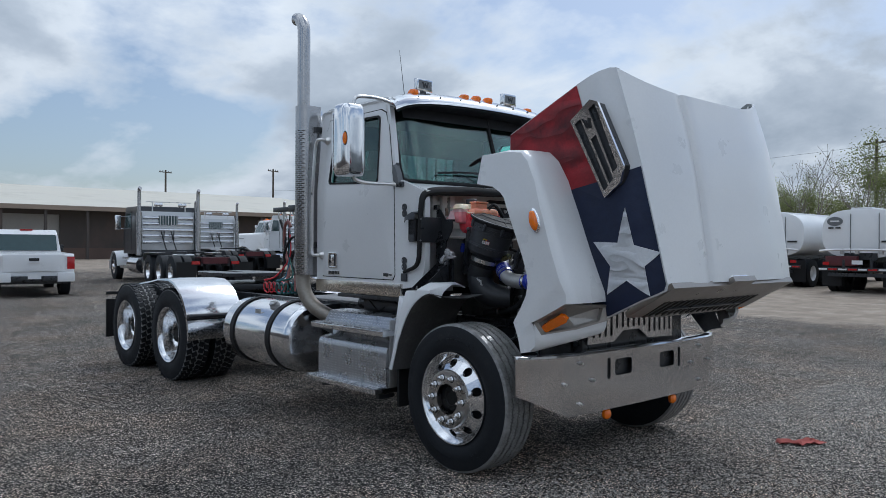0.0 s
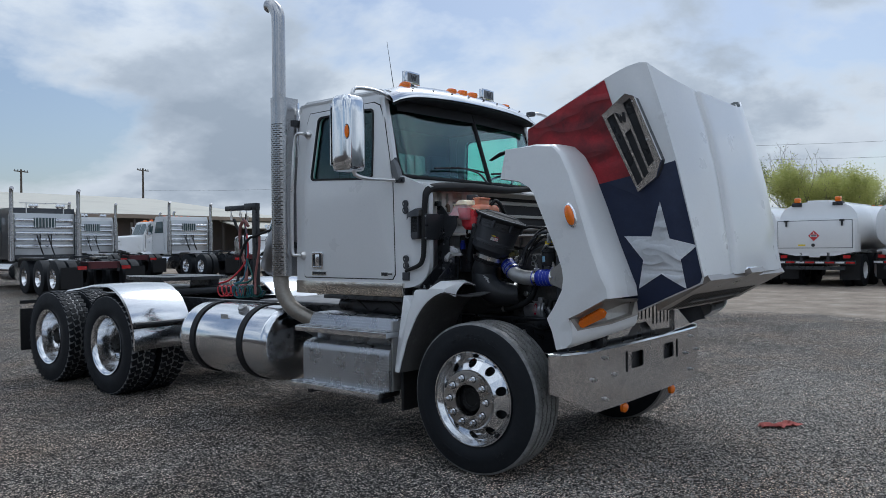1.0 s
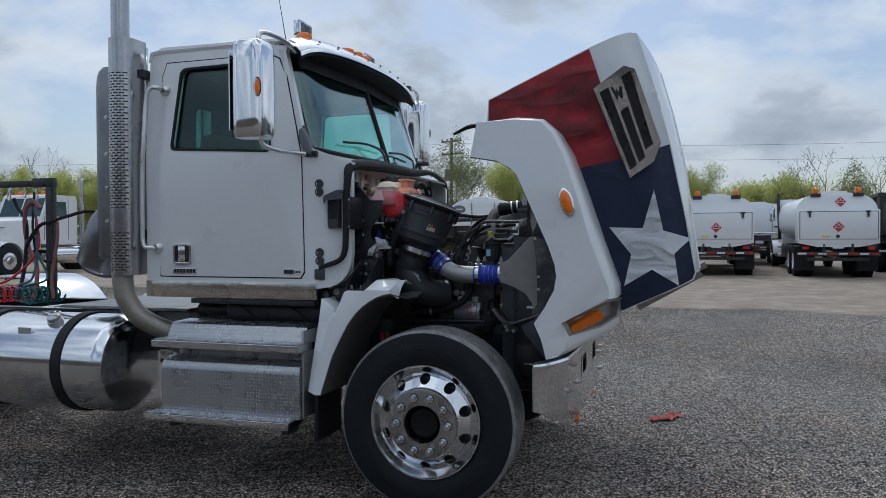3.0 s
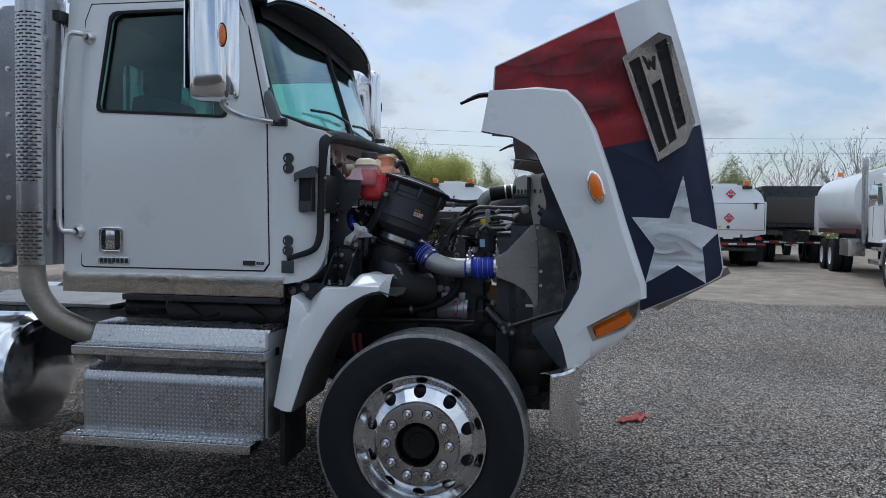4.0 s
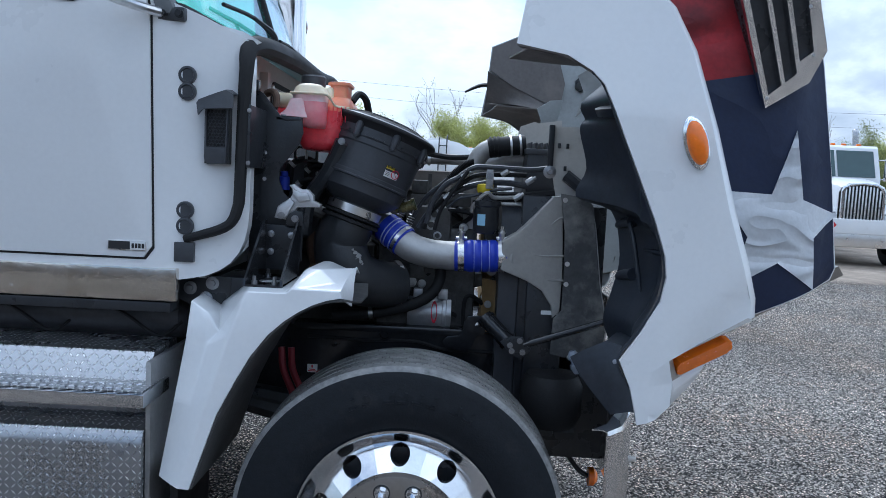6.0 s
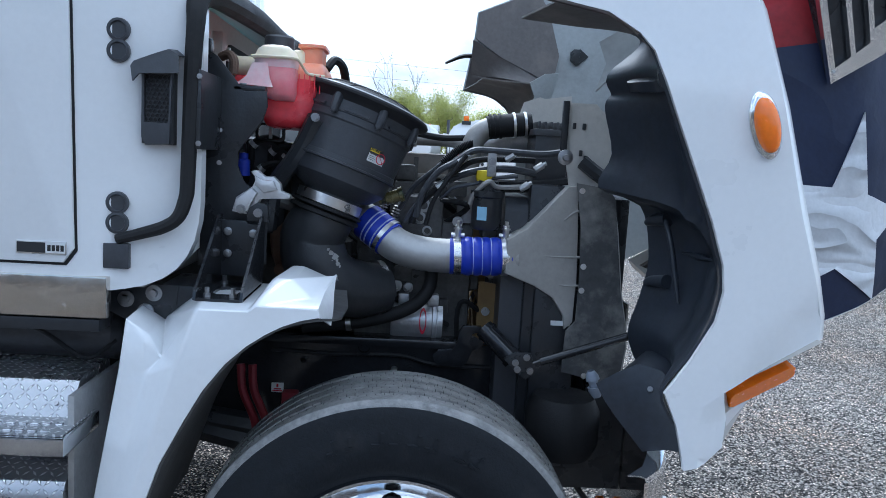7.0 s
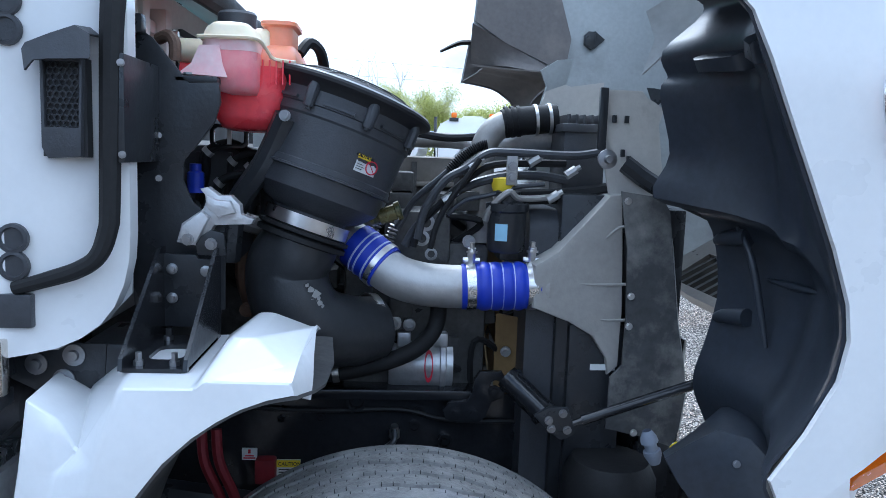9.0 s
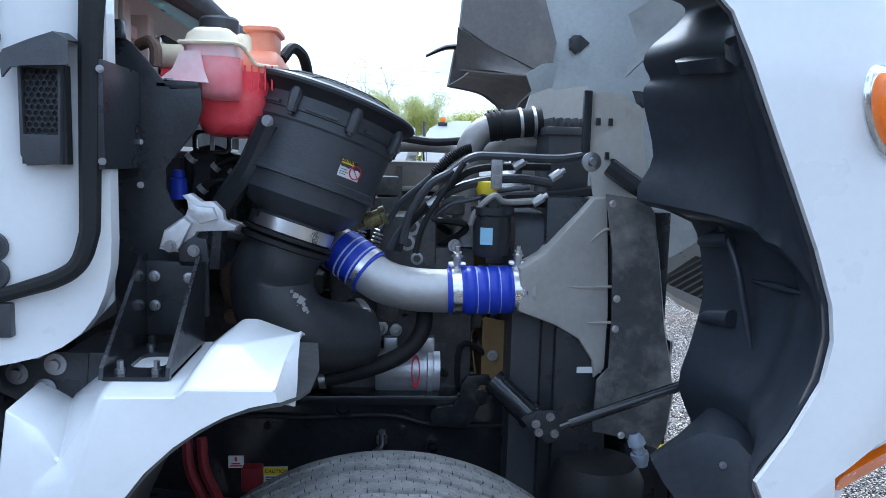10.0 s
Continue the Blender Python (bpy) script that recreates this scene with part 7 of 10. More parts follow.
    for x, z, r in ((-0.214, 1.287, 0.006), (-0.206, 1.277, 0.010), (-0.195, 1.266, 0.011), (-0.200, 1.250, 0.009), (-0.187, 1.245, 0.008), (-0.190, 1.256, 0.006), (-0.181, 1.238, 0.005)):
        y = -0.699 + 0.55 * (x + 0.214) - 0.15 * abs(z - 1.262)
        pts = [Vector((x + r * rnd.uniform(0.5, 1.0) * math.cos(k * 0.9), y - 0.003 + 0.5 * r * math.cos(k * 0.9), z + r * rnd.uniform(0.5, 1.0) * math.sin(k * 0.9))) for k in range(7)]
        part("paint_flake", boxes_poly(pts, Vector((0, 0.006, 0))), DULL, ac, "peeled pale flake on the elbow")
    bm = lathe(bmesh.new(), [(0.0, 0.080), (0.0, 0.086), (0.02, 0.084), (0.02, 0.078)], (-0.085, -0.503, 1.15), (0.9, 0.45, 0.0), 32)
    part("elbow_clamp", bm, BRUSHED, ac)
    # caution label on the camera side of the canister
    c = o - a * 0.138
    outd = Vector((0.72, -1, 0.0))
    outd = (outd - a * outd.dot(a)).normalized()
    rt = a.cross(outd)
    if rt.x < 0:
        rt = -rt
    rows = []
    for v in (-0.020, 0.020):
        rows.append([c + a * v + outd * (0.1535 * math.cos(t)) + rt * (0.1535 * math.sin(t)) for t in np.linspace(-0.175, 0.175, 7)])
    part("caution_label", skin(rows, 0.001), LABEL_W, ac, "small white and yellow caution label", smooth=60)
    rows = []
    for v in (0.008, 0.020):
        rows.append([c + a * v + outd * (0.1545 * math.cos(t)) + rt * (0.1545 * math.sin(t)) for t in np.linspace(-0.175, 0.03, 5)])
    part("label_band", skin(rows, 0.001), LABEL_Y, ac, smooth=60)
    m = face_m(c + a * 0.014 + outd * 0.1565 * math.cos(-0.075) + rt * 0.155 * math.sin(-0.075), rt, a)
    words("CAUTION", 0.010, m, LABEL_K, ac)
    bm = bmesh.new()
    for i, v in enumerate((0.002, -0.004, -0.009, -0.014)):
        tube(bm, [c + a * v + outd * (0.1552 * math.cos(t)) + rt * (0.1552 * math.sin(t)) for t in np.linspace(-0.16, -0.03 - 0.03 * (i % 2), 4)], 0.0008, 4)
    part("label_print", bm, LABEL_K, ac)
    q = c - a * 0.003 + outd * 0.1555 * math.cos(0.075) + rt * 0.1555 * math.sin(0.075)
    bm = lathe(bmesh.new(), [(0.0, 0.015), (0.0015, 0.015), (0.0015, 0.0128), (0.0, 0.0128)], q, outd, 24, True)
    tube(bm, [q + a * 0.0095 - rt * 0.0095, q - a * 0.0095 + rt * 0.0095], 0.001, 4, smooth=0)
    part("prohibition_ring", bm, LABEL_R, ac)
    # strap bracket on the left
    bm = bmesh.new()
    b0 = o - a * 0.10 - rt * 0.155 + outd * 0.04
    tube(bm, [b0, b0 + Vector((-0.05, 0.03, -0.10)), b0 + Vector((-0.12, 0.08, -0.20)), b0 + Vector((-0.14, 0.1, -0.32))], 0.026, 8)
    part("strap", bm, BLACK, ac, "black support strap of the canister")
    bm = bmesh.new()
    bolt(bm, b0 + Vector((0.0, -0.025, 0.0)), (0, -1, 0), 0.008, 0.015)
    part("strap_bolt", bm, BOLT_M, ac)


build_air_cleaner()


PIPE_M = mat("bare_aluminium_pipe", (0.52, 0.515, 0.51), 0.52, 0.75, var=0.12, scale=7, second=(0.40, 0.35, 0.30), second_at=(0.58, 0.75), second_scale=9, bump=0.06)


def build_charge_pipe():
    cp = thing_part("charge_air_pipe", (0, 0, 0), truck, "bare aluminium charge air pipe with blue silicone hoses")
    line = [(-0.19, -0.46, 1.40), (-0.135, -0.52, 1.370), (-0.075, -0.56, 1.330), (-0.02, -0.575, 1.293), (0.04, -0.58, 1.276), (0.10, -0.58, 1.271), (0.16, -0.58, 1.271)]
    bm = bmesh.new()
    tube(bm, line, 0.0515, 32)
    pipe = part("pipe", bm, PIPE_M, cp, "bare aluminium pipe with light rust")
    # ribbed hose to the cooler
    bm = bmesh.new()
    pts, rr = [], []
    for i in range(61):
        k = i / 60
        pts.append((0.138 + 0.185 * k, -0.58 - 0.01 * k, 1.271 + 0.008 * k))
        rr.append(0.0545 + (0.0045 * abs(math.sin(math.pi * (k - 0.22) / 0.145)) ** 0.6 if 0.22 < k < 0.80 else 0.0))
    tube(bm, pts, rr, 32, True, 0)
    part("blue_hose", bm, BLUE, cp, "ribbed blue silicone hose", smooth=60)
    for k in (0.365, 0.51, 0.655):
        bm = lathe(bmesh.new(), [(-0.0016, 0.053), (-0.0016, 0.0568), (0.0016, 0.0568), (0.0016, 0.053)], (0.138 + 0.185 * k, -0.58 - 0.01 * k, 1.271 + 0.008 * k), (1, 0, 0.05), 32, True)
        part("hose_cord", bm, STRIPE, cp)
    for k in (0.11, 0.88):
        c = Vector((0.138 + 0.185 * k, -0.58 - 0.01 * k, 1.271 + 0.008 * k))
        bm = lathe(bmesh.new(), [(-0.011, 0.053), (-0.011, 0.0575), (0.011, 0.0575), (0.011, 0.053)], c, (1, 0, 0.05), 36, True)
        cyl(bm, c + Vector((0, 0.0, 0.05)), c + Vector((0, -0.012, 0.094)), 0.010, 12)
        cyl(bm, c + Vector((0, -0.012, 0.082)), c + Vector((0, -0.012, 0.086)), 0.014, 12)
        cyl(bm, c + Vector((0, -0.012, 0.093)), c + Vector((0, -0.014, 0.107)), 0.006, 6)
        cyl(bm, c + Vector((-0.02, -0.004, 0.064)), c + Vector((0.02, -0.004, 0.064)), 0.006, 8)
        part("hose_clamp", bm, BRUSHED, cp, "bright spring hose clamp")
    # short hose at the upper end with two pale cords
    a, b = Vector((-0.118, -0.535, 1.360)), Vector((-0.045, -0.570, 1.309))
    bm = bmesh.new()
    tube(bm, [a, a.lerp(b, 0.5) + Vector((0.0, 0.0, 0.001)), b], [0.0555, 0.057, 0.0555], 32, smooth=4)
    part("blue_hose", bm, BLUE, cp, "blue silicone hose at the pipe's upper end")
    d = (b - a).normalized()
    for k, mt in ((0.30, STRIPE), (0.45, STRIPE), (0.70, STRIPE)):
        bm = lathe(bmesh.new(), [(-0.002, 0.056), (-0.002, 0.0582), (0.002, 0.0582), (0.002, 0.056)], a.lerp(b, k), d, 32, True)
        part("hose_cord", bm, mt, cp)
    bm = lathe(bmesh.new(), [(-0.007, 0.056), (-0.007, 0.0590), (0.007, 0.0590), (0.007, 0.056)], a.lerp(b, 0.86), d, 32, True)
    part("hose_clamp", bm, BRUSHED, cp)


build_charge_pipe()


def build_cooler():
    rd = thing_part("radiator", (0, 0, 0), truck, "black radiator and charge cooler with grey side tank")
    bm = boxes((0.37, 0.53, -0.58, 0.58, 0.62, 1.50), bevel=0.01)
    part("core", bm, BLACK, rd, "black radiator core")
    # fan shroud wall and fan blades towards the engine
    bm = plate(rounded(-0.56, 0.56, 0.66, 1.46, 0.05), "x", 0.30, 0.37, [circle(0, 1.05, 0.36, 36)])
    part("fan_shroud", bm, PLASTIC, rd, "black fan shroud")
    for k in range(9):
        a = 2 * math.pi * k / 9 + 0.2
        c, s_ = math.cos(a), math.sin(a)
        bm = skin([[(0.26 + d * 0.5, (r * c - w * s_), 1.05 + (r * s_ + w * c)) for w, d in ((-0.05, 0.0), (0.05, 0.08))] for r in (0.07, 0.2, 0.34)], 0.005)
        part("fan_blade", bm, mat_fan, rd, "tan plastic fan blade", smooth=60)
    # side tank: a flat funnel with ribs
    pts = [(0.30, 1.335), (0.355, 1.368), (0.43, 1.45), (0.475, 1.50), (0.505, 1.503), (0.515, 1.38), (0.522, 1.22), (0.52, 1.09), (0.495, 1.068), (0.488, 1.11), (0.45, 1.165), (0.39, 1.20), (0.30, 1.235)]
    bm = cut_up(plate(pts, "y", -0.50, -0.615, bevel=0.008), 0.07)
    for v in bm.verts:
        if v.co.y < -0.56:
            k = max(0.0, min(1.0, (v.co.x - 0.31) / 0.2))
            v.co.y += 0.01 * math.sin(v.co.z * 60) * 0.15 - 0.03 * (1 - k)
    part("side_tank", bm, GREYC, rd, "grey plastic cooler side tank", smooth=30)
    bm = bmesh.new()
    tube(bm, [(0.34, -0.634, 1.30), (0.44, -0.624, 1.29), (0.53, -0.617, 1.292)], 0.004, 6)
    tube(bm, [(0.43, -0.622, 1.225), (0.47, -0.618, 1.205), (0.53, -0.616, 1.205)], 0.004, 6)
    tube(bm, [(0.47, -0.618, 1.40), (0.50, -0.617, 1.425), (0.53, -0.616, 1.43)], 0.004, 6)
    part("tank_rib", bm, GREYC, rd)
    cyl_b = bmesh.new()
    cyl(cyl_b, (0.29, -0.585, 1.274), (0.35, -0.60, 1.277), 0.047, 24)
    part("tank_neck", cyl_b, GREYC, rd)
    # dirty rubber seal board in front of it
    pts = [(0.495, 1.512), (0.59, 1.50), (0.612, 1.47), (0.625, 1.38), (0.65, 1.20), (0.67, 1.11), (0.68, 1.03), (0.67, 0.94), (0.655, 0.90), (0.58, 0.925), (0.49, 0.945), (0.495, 1.07), (0.522, 1.10), (0.524, 1.22), (0.517, 1.38)]
    part("seal_board", plate(pts, "y", -0.632, -0.640), DIRTYG, rd, "dirty grey seal board beside the radiator")
    part("board_edge", plate([(0.613, 1.46), (0.630, 1.38), (0.655, 1.2), (0.675, 1.11), (0.686, 1.03), (0.677, 0.94), (0.667, 0.94), (0.677, 1.03), (0.667, 1.11), (0.647, 1.2), (0.622, 1.38), (0.605, 1.46)], "y", -0.60, -0.632), DULL, rd)
    for x, z in ((0.511, 1.49), (0.532, 1.267), (0.532, 1.195), (0.56, 0.935)):
        bm = bmesh.new()
        bolt(bm, (x, -0.64, z), (0, -1, 0), 0.006, 0.006)
        part("rivet", bm, BRUSHED, rd)
    part("condenser", boxes((0.585, 0.668, -0.60, 0.60, 0.72, 1.47), bevel=0.006), BLACK, rd, "black condenser core")
    part("maker_label", boxes((0.455, 0.515, -0.606, -0.6, 1.078, 1.092)), LABEL_W, rd, "thin white label")
    part("lower_tank", boxes((0.40, 0.535, -0.60, -0.56, 0.72, 1.19), bevel=0.01), BLACK, rd)
    # grey upper baffle plates
    part("baffle", plate([(0.455, 1.748), (0.555, 1.748), (0.568, 1.732), (0.588, 1.722), (0.61, 1.705), (0.60, 1.67), (0.61, 1.60), (0.618, 1.54), (0.63, 1.49), (0.49, 1.49), (0.455, 1.66)], "y", -0.552, -0.558), BAFFLE_M, rd, "grey plastic baffle plate")
    part("baffle", plate([(0.355, 1.70), (0.372, 1.76), (0.425, 1.78), (0.44, 1.775), (0.53, 1.79), (0.53, 1.50), (0.36, 1.5)], "y", -0.30, -0.306), BAFFLE_M, rd, "grey plastic baffle plate")
    for x, z in ((0.49, 1.68), (0.515, 1.60), (0.53, 1.585), (0.52, 1.68)):
        part("baffle_clip", boxes((x - 0.005, x + 0.005, -0.566, -0.556, z - 0.009, z + 0.009), bevel=0.002), BLACK, rd)
    bm = bmesh.new()
    tube(bm, [(0.52, -0.57, 1.575), (0.58, -0.60, 1.53), (0.66, -0.66, 1.49), (0.72, -0.7, 1.46)], 0.022, 8, smooth=3)
    part("stay", bm, BLACK, rd, "black radiator stay")
    # ribbed black tank box above
    bm = boxes((0.385, 0.49, -0.50, -0.34, 1.50, 1.665), bevel=0.008)
    part("header_tank", bm, PLASTIC, rd, "black ribbed header tank")
    for i in range(5):
        part("header_rib", boxes((0.395 + i * 0.019, 0.402 + i * 0.019, -0.49, -0.35, 1.665, 1.692), bevel=0.002), PLASTIC, rd)
    part("header_flange", boxes((0.378, 0.496, -0.508, -0.335, 1.648, 1.668), bevel=0.003), PLASTIC, rd)
    part("header_post", boxes((0.45, 0.47, -0.575, -0.56, 1.60, 1.752), bevel=0.003), BLACK, rd)
    bm = bmesh.new()
    lathe(bm, [(0.0, 0.012), (-0.012, 0.022), (-0.02, 0.022), (-0.022, 0.01), (-0.034, 0.008), (-0.034, 0.0)], (0.447, -0.655, 1.584), (0, 1, 0), 20)
    part("stay_bolt", bm, BOLT_M, rd)
    return rd


mat_fan = mat("tan_fan_plastic", (0.36, 0.24, 0.10), 0.5, var=0.2, scale=8, second=(0.22, 0.14, 0.07))
build_cooler()


def build_reservoir():
    rs = thing_part("coolant_reservoir", (0, 0, 0), truck, "translucent coolant reservoir full of red coolant")

    def lobe(rows_, y0, y1, n=5):
        """A moulded lobe through levels (x0, x1, z, how far its depth is drawn in)."""
        bm = bmesh.new()
        cy, hy = (y0 + y1) / 2, (y1 - y0) / 2
        rows = []
        for x0, x1, z, k in rows_:
            rows.append([(u, v, z) for u, v in rounded(x0, x1, cy - hy * k, cy + hy * k, min((x1 - x0) / 2, hy * k) * 0.6, n)])
        vs = loft(bm, rows, True)
        bm.faces.new(vs[0])
        bm.faces.new(vs[-1])
        return bm
    part("front_lobe", lobe([(-0.372, -0.322, 1.690, 0.5), (-0.395, -0.318, 1.696, 0.75), (-0.410, -0.315, 1.708, 0.92), (-0.424, -0.314, 1.745, 1.0), (-0.426, -0.314, 1.775, 1.0)], -0.775, -0.63), COOLANT_P, rs, "pink lobe half filled with coolant", smooth=60)
    part("lobe_shoulder", lobe([(-0.426, -0.314, 1.775, 1.0), (-0.4265, -0.3135, 1.799, 1.0)], -0.776, -0.629), MILKY, rs, "milky wall of the lobe above the coolant", smooth=60)
    part("front_cap", lobe([(-0.430, -0.310, 1.796, 1.03), (-0.430, -0.310, 1.803, 1.03), (-0.424, -0.316, 1.808, 0.98), (-0.418, -0.322, 1.822, 0.93), (-0.405, -0.336, 1.832, 0.8), (-0.385, -0.355, 1.836, 0.5)], -0.776, -0.629), CREAM, rs, "cream empty top of the lobe", smooth=60)
    part("rear_lobe", lobe([(-0.390, -0.285, 1.618, 0.6), (-0.405, -0.278, 1.624, 0.82), (-0.420, -0.270, 1.65, 0.95), (-0.425, -0.256, 1.70, 1.0), (-0.425, -0.248, 1.752, 1.0)], -0.72, -0.40), COOLANT, rs, "rear lobe filled with red coolant", smooth=60)
    part("rear_shoulder", lobe([(-0.345, -0.244, 1.750, 1.02), (-0.345, -0.242, 1.772, 1.02), (-0.335, -0.246, 1.785, 0.96), (-0.328, -0.252, 1.800, 0.8)], -0.712, -0.44), PEACH, rs, "orange shoulder of the tank", smooth=60)
    part("rear_neck", lobe([(-0.345, -0.300, 1.770, 0.9), (-0.340, -0.300, 1.826, 0.8), (-0.330, -0.305, 1.834, 0.6)], -0.70, -0.60), CREAM, rs, "cream web beside the neck", smooth=60)
    part("rear_top", lobe([(-0.312, -0.256, 1.79, 0.9), (-0.314, -0.254, 1.838, 0.92), (-0.322, -0.246, 1.842, 1.05), (-0.322, -0.246, 1.850, 1.05), (-0.316, -0.252, 1.852, 0.9)], -0.69, -0.55), PEACH, rs, "orange translucent filler neck", smooth=60)
    # moulded seam that runs down round the lobes
    bm = bmesh.new()
    tube(bm, [(-0.43, -0.772, 1.80), (-0.37, -0.786, 1.80), (-0.315, -0.772, 1.80), (-0.300, -0.745, 1.785), (-0.288, -0.724, 1.768), (-0.262, -0.716, 1.764), (-0.244, -0.705, 1.764)], 0.004, 6)
    part("mould_seam", bm, CREAM, rs)
    # skirt that widens to the foot
    part("skirt", skin([[(-0.425, -0.778, 1.782), (-0.405, -0.782, 1.782), (-0.385, -0.783, 1.782)], [(-0.440, -0.784, 1.745), (-0.41, -0.786, 1.745), (-0.378, -0.785, 1.745)], [(-0.464, -0.79, 1.724), (-0.415, -0.792, 1.722), (-0.368, -0.788, 1.720)]], 0.004), MILKY, rs, "milky plastic skirt above the foot", smooth=60)
    for i in range(6):
        x = -0.325 + i * 0.014
        part("tank_fin", boxes((x, x + 0.003, -0.722, -0.716, 1.715, 1.765)), COOLANT, rs)
    bm = bmesh.new()
    cyl(bm, (-0.495, -0.66, 1.782), (-0.42, -0.66, 1.782), 0.028, 18)
    part("side_neck", bm, CREAM, rs, "cream side neck")
    bm = bmesh.new()
    cyl(bm, (-0.49, -0.66, 1.735), (-0.42, -0.66, 1.735), 0.026, 18)
    part("lower_neck", bm, COOLANT, rs, "red lower neck")
    bm = lathe(bmesh.new(), [(1.838, 0.0), (1.838, 0.043), (1.872, 0.043), (1.878, 0.038), (1.878, 0.0)], (-0.385, -0.60, 0), (0, 0, 1), 18)
    part("filler_cap", bm, PLASTIC, rs, "black filler cap")
    part("foot_mount", boxes((-0.47, -0.385, -0.80, -0.70, 1.705, 1.72), bevel=0.004), BLACK, rs)
    bm = bmesh.new()
    bolt(bm, (-0.445, -0.775, 1.722), (0, 0, 1), 0.012, 0.012)
    part("foot_bolt", bm, BOLT_M, rs)
    bm = bmesh.new()
    tube(bm, [(-0.255, -0.55, 1.80), (-0.235, -0.52, 1.83), (-0.21, -0.5, 1.81), (-0.20, -0.45, 1.74)], 0.013, 8)
    part("overflow_hose", bm, RUBBER, rs)
    # bent heater elbow beside the tank
    bm = bmesh.new()
    tube(bm, [(-0.515, -0.74, 1.795), (-0.49, -0.76, 1.80), (-0.475, -0.77, 1.785), (-0.475, -0.77, 1.75)], 0.012, 10)
    part("heater_elbow", bm, RUST, rs)


build_reservoir()

# mounting plate, brackets and casting beside the reservoir
mount = part("mounting_plate", plate([(-0.56, 1.80), (-0.53, 1.803), (-0.51, 1.79), (-0.44, 1.705), (-0.382, 1.708), (-0.378, 1.67), (-0.39, 1.63), (-0.42, 1.59), (-0.45, 1.55), (-0.452, 1.51), (-0.435, 1.47), (-0.40, 1.44), (-0.37, 1.42), (-0.37, 1.25), (-0.55, 1.24), (-0.56, 1.37)], "y", -0.79, -0.80, bevel=0.002), BLACK, truck, "tall black steel mounting plate")
part("hinge_channel", boxes((-0.537, -0.497, -1.0, -0.80, 1.548, 1.735), bevel=0.004), BLACK, mount)
for x, y, z in ((-0.502, -1.0, 1.718), (-0.502, -1.0, 1.562), (-0.50, -0.80, 1.60), (-0.50, -0.80, 1.515)):
    bm = bmesh.new()
    bolt(bm, (x, y, z), (0.3, -1, 0), 0.0045, 0.010)
    part("plate_bolt", bm, BOLT_M, mount)
part("plate_top_block", boxes((-0.56, -0.52, -0.83, -0.80, 1.795, 1.83), bevel=0.004), BLACK, mount)
for x, z in ((-0.46, 1.341), (-0.395, 1.338), (-0.46, 1.283)):
    bm = lathe(bmesh.new(), [(0.0, 0.011), (-0.003, 0.011), (-0.004, 0.007), (-0.012, 0.007), (-0.013, 0.0)], (x, -0.855, z), (0, 1, 0), 12)
    part("bracket_nut", bm, BOLT_M, mount)
part("bracket_back", plate([(-0.49, 1.225), (-0.375, 1.225), (-0.368, 1.36), (-0.41, 1.362), (-0.415, 1.37), (-0.48, 1.37)], "y", -0.845, -0.855, bevel=0.002), BLACK, mount)
CAST = [(-0.453, 1.393), (-0.443, 1.43), (-0.402, 1.46), (-0.393, 1.482), (-0.408, 1.499), (-0.392, 1.503), (-0.37, 1.487), (-0.348, 1.488), (-0.33, 1.47), (-0.328, 1.452), (-0.303, 1.442), (-0.308, 1.432), (-0.35, 1.43), (-0.38, 1.428), (-0.404, 1.385)]
bm = prism(bmesh.new(), CAST, "y", -0.82, -0.85, bevel=0.004)
cast = part("casting", bm, silver, mount, "bright cast aluminium bracket")
part("casting_lobe", prism(bmesh.new(), [(-0.445, 1.40), (-0.437, 1.43), (-0.40, 1.458), (-0.385, 1.445), (-0.41, 1.395)], "y", -0.85, -0.872, bevel=0.008), silver, cast)
part("casting_lobe", prism(bmesh.new(), [(-0.395, 1.49), (-0.372, 1.48), (-0.345, 1.478), (-0.335, 1.455), (-0.37, 1.445), (-0.392, 1.465)], "y", -0.85, -0.868, bevel=0.008), silver, cast)
part("casting_base", plate([(-0.415, 1.40), (-0.385, 1.42), (-0.36, 1.415), (-0.355, 1.37), (-0.41, 1.37)], "y", -0.845, -0.86, bevel=0.003), BLACK, cast)
for x, z in ((-0.425, 1.402), (-0.383, 1.393)):
    bm = bmesh.new()
    bolt(bm, (x, -0.862 - (0.01 if x < -0.4 else 0), z), (0, -1, 0), 0.008, 0.010)
    part("casting_bolt", bm, BOLT_M, cast)

# vent with a hood on the cowl side
vent = part("cowl_vent", plate([(-0.63, 1.72), (-0.63, 1.57), (-0.62, 1.552), (-0.565, 1.556), (-0.56, 1.72)], "y", -0.985, -1.016, [[(-0.624, 1.715), (-0.624, 1.605), (-0.568, 1.605), (-0.566, 1.715)]], bevel=0.002), PLASTIC, side_r, "black plastic cowl vent")
part("vent_hood", skin([[(-0.645, -0.985, 1.735), (-0.64, -0.985, 1.745), (-0.60, -0.98, 1.762), (-0.56, -0.975, 1.778), (-0.545, -0.97, 1.765)], [(-0.648, -1.038, 1.73), (-0.64, -1.042, 1.74), (-0.60, -1.042, 1.757), (-0.562, -1.038, 1.772), (-0.542, -1.028, 1.76)],
                            [(-0.64, -1.048, 1.695), (-0.625, -1.050, 1.712), (-0.60, -1.050, 1.715), (-0.562, -1.045, 1.717), (-0.54, -1.033, 1.72)]], 0.004), PLASTIC, side_r, "small black hood over the vent")
bm = bmesh.new()
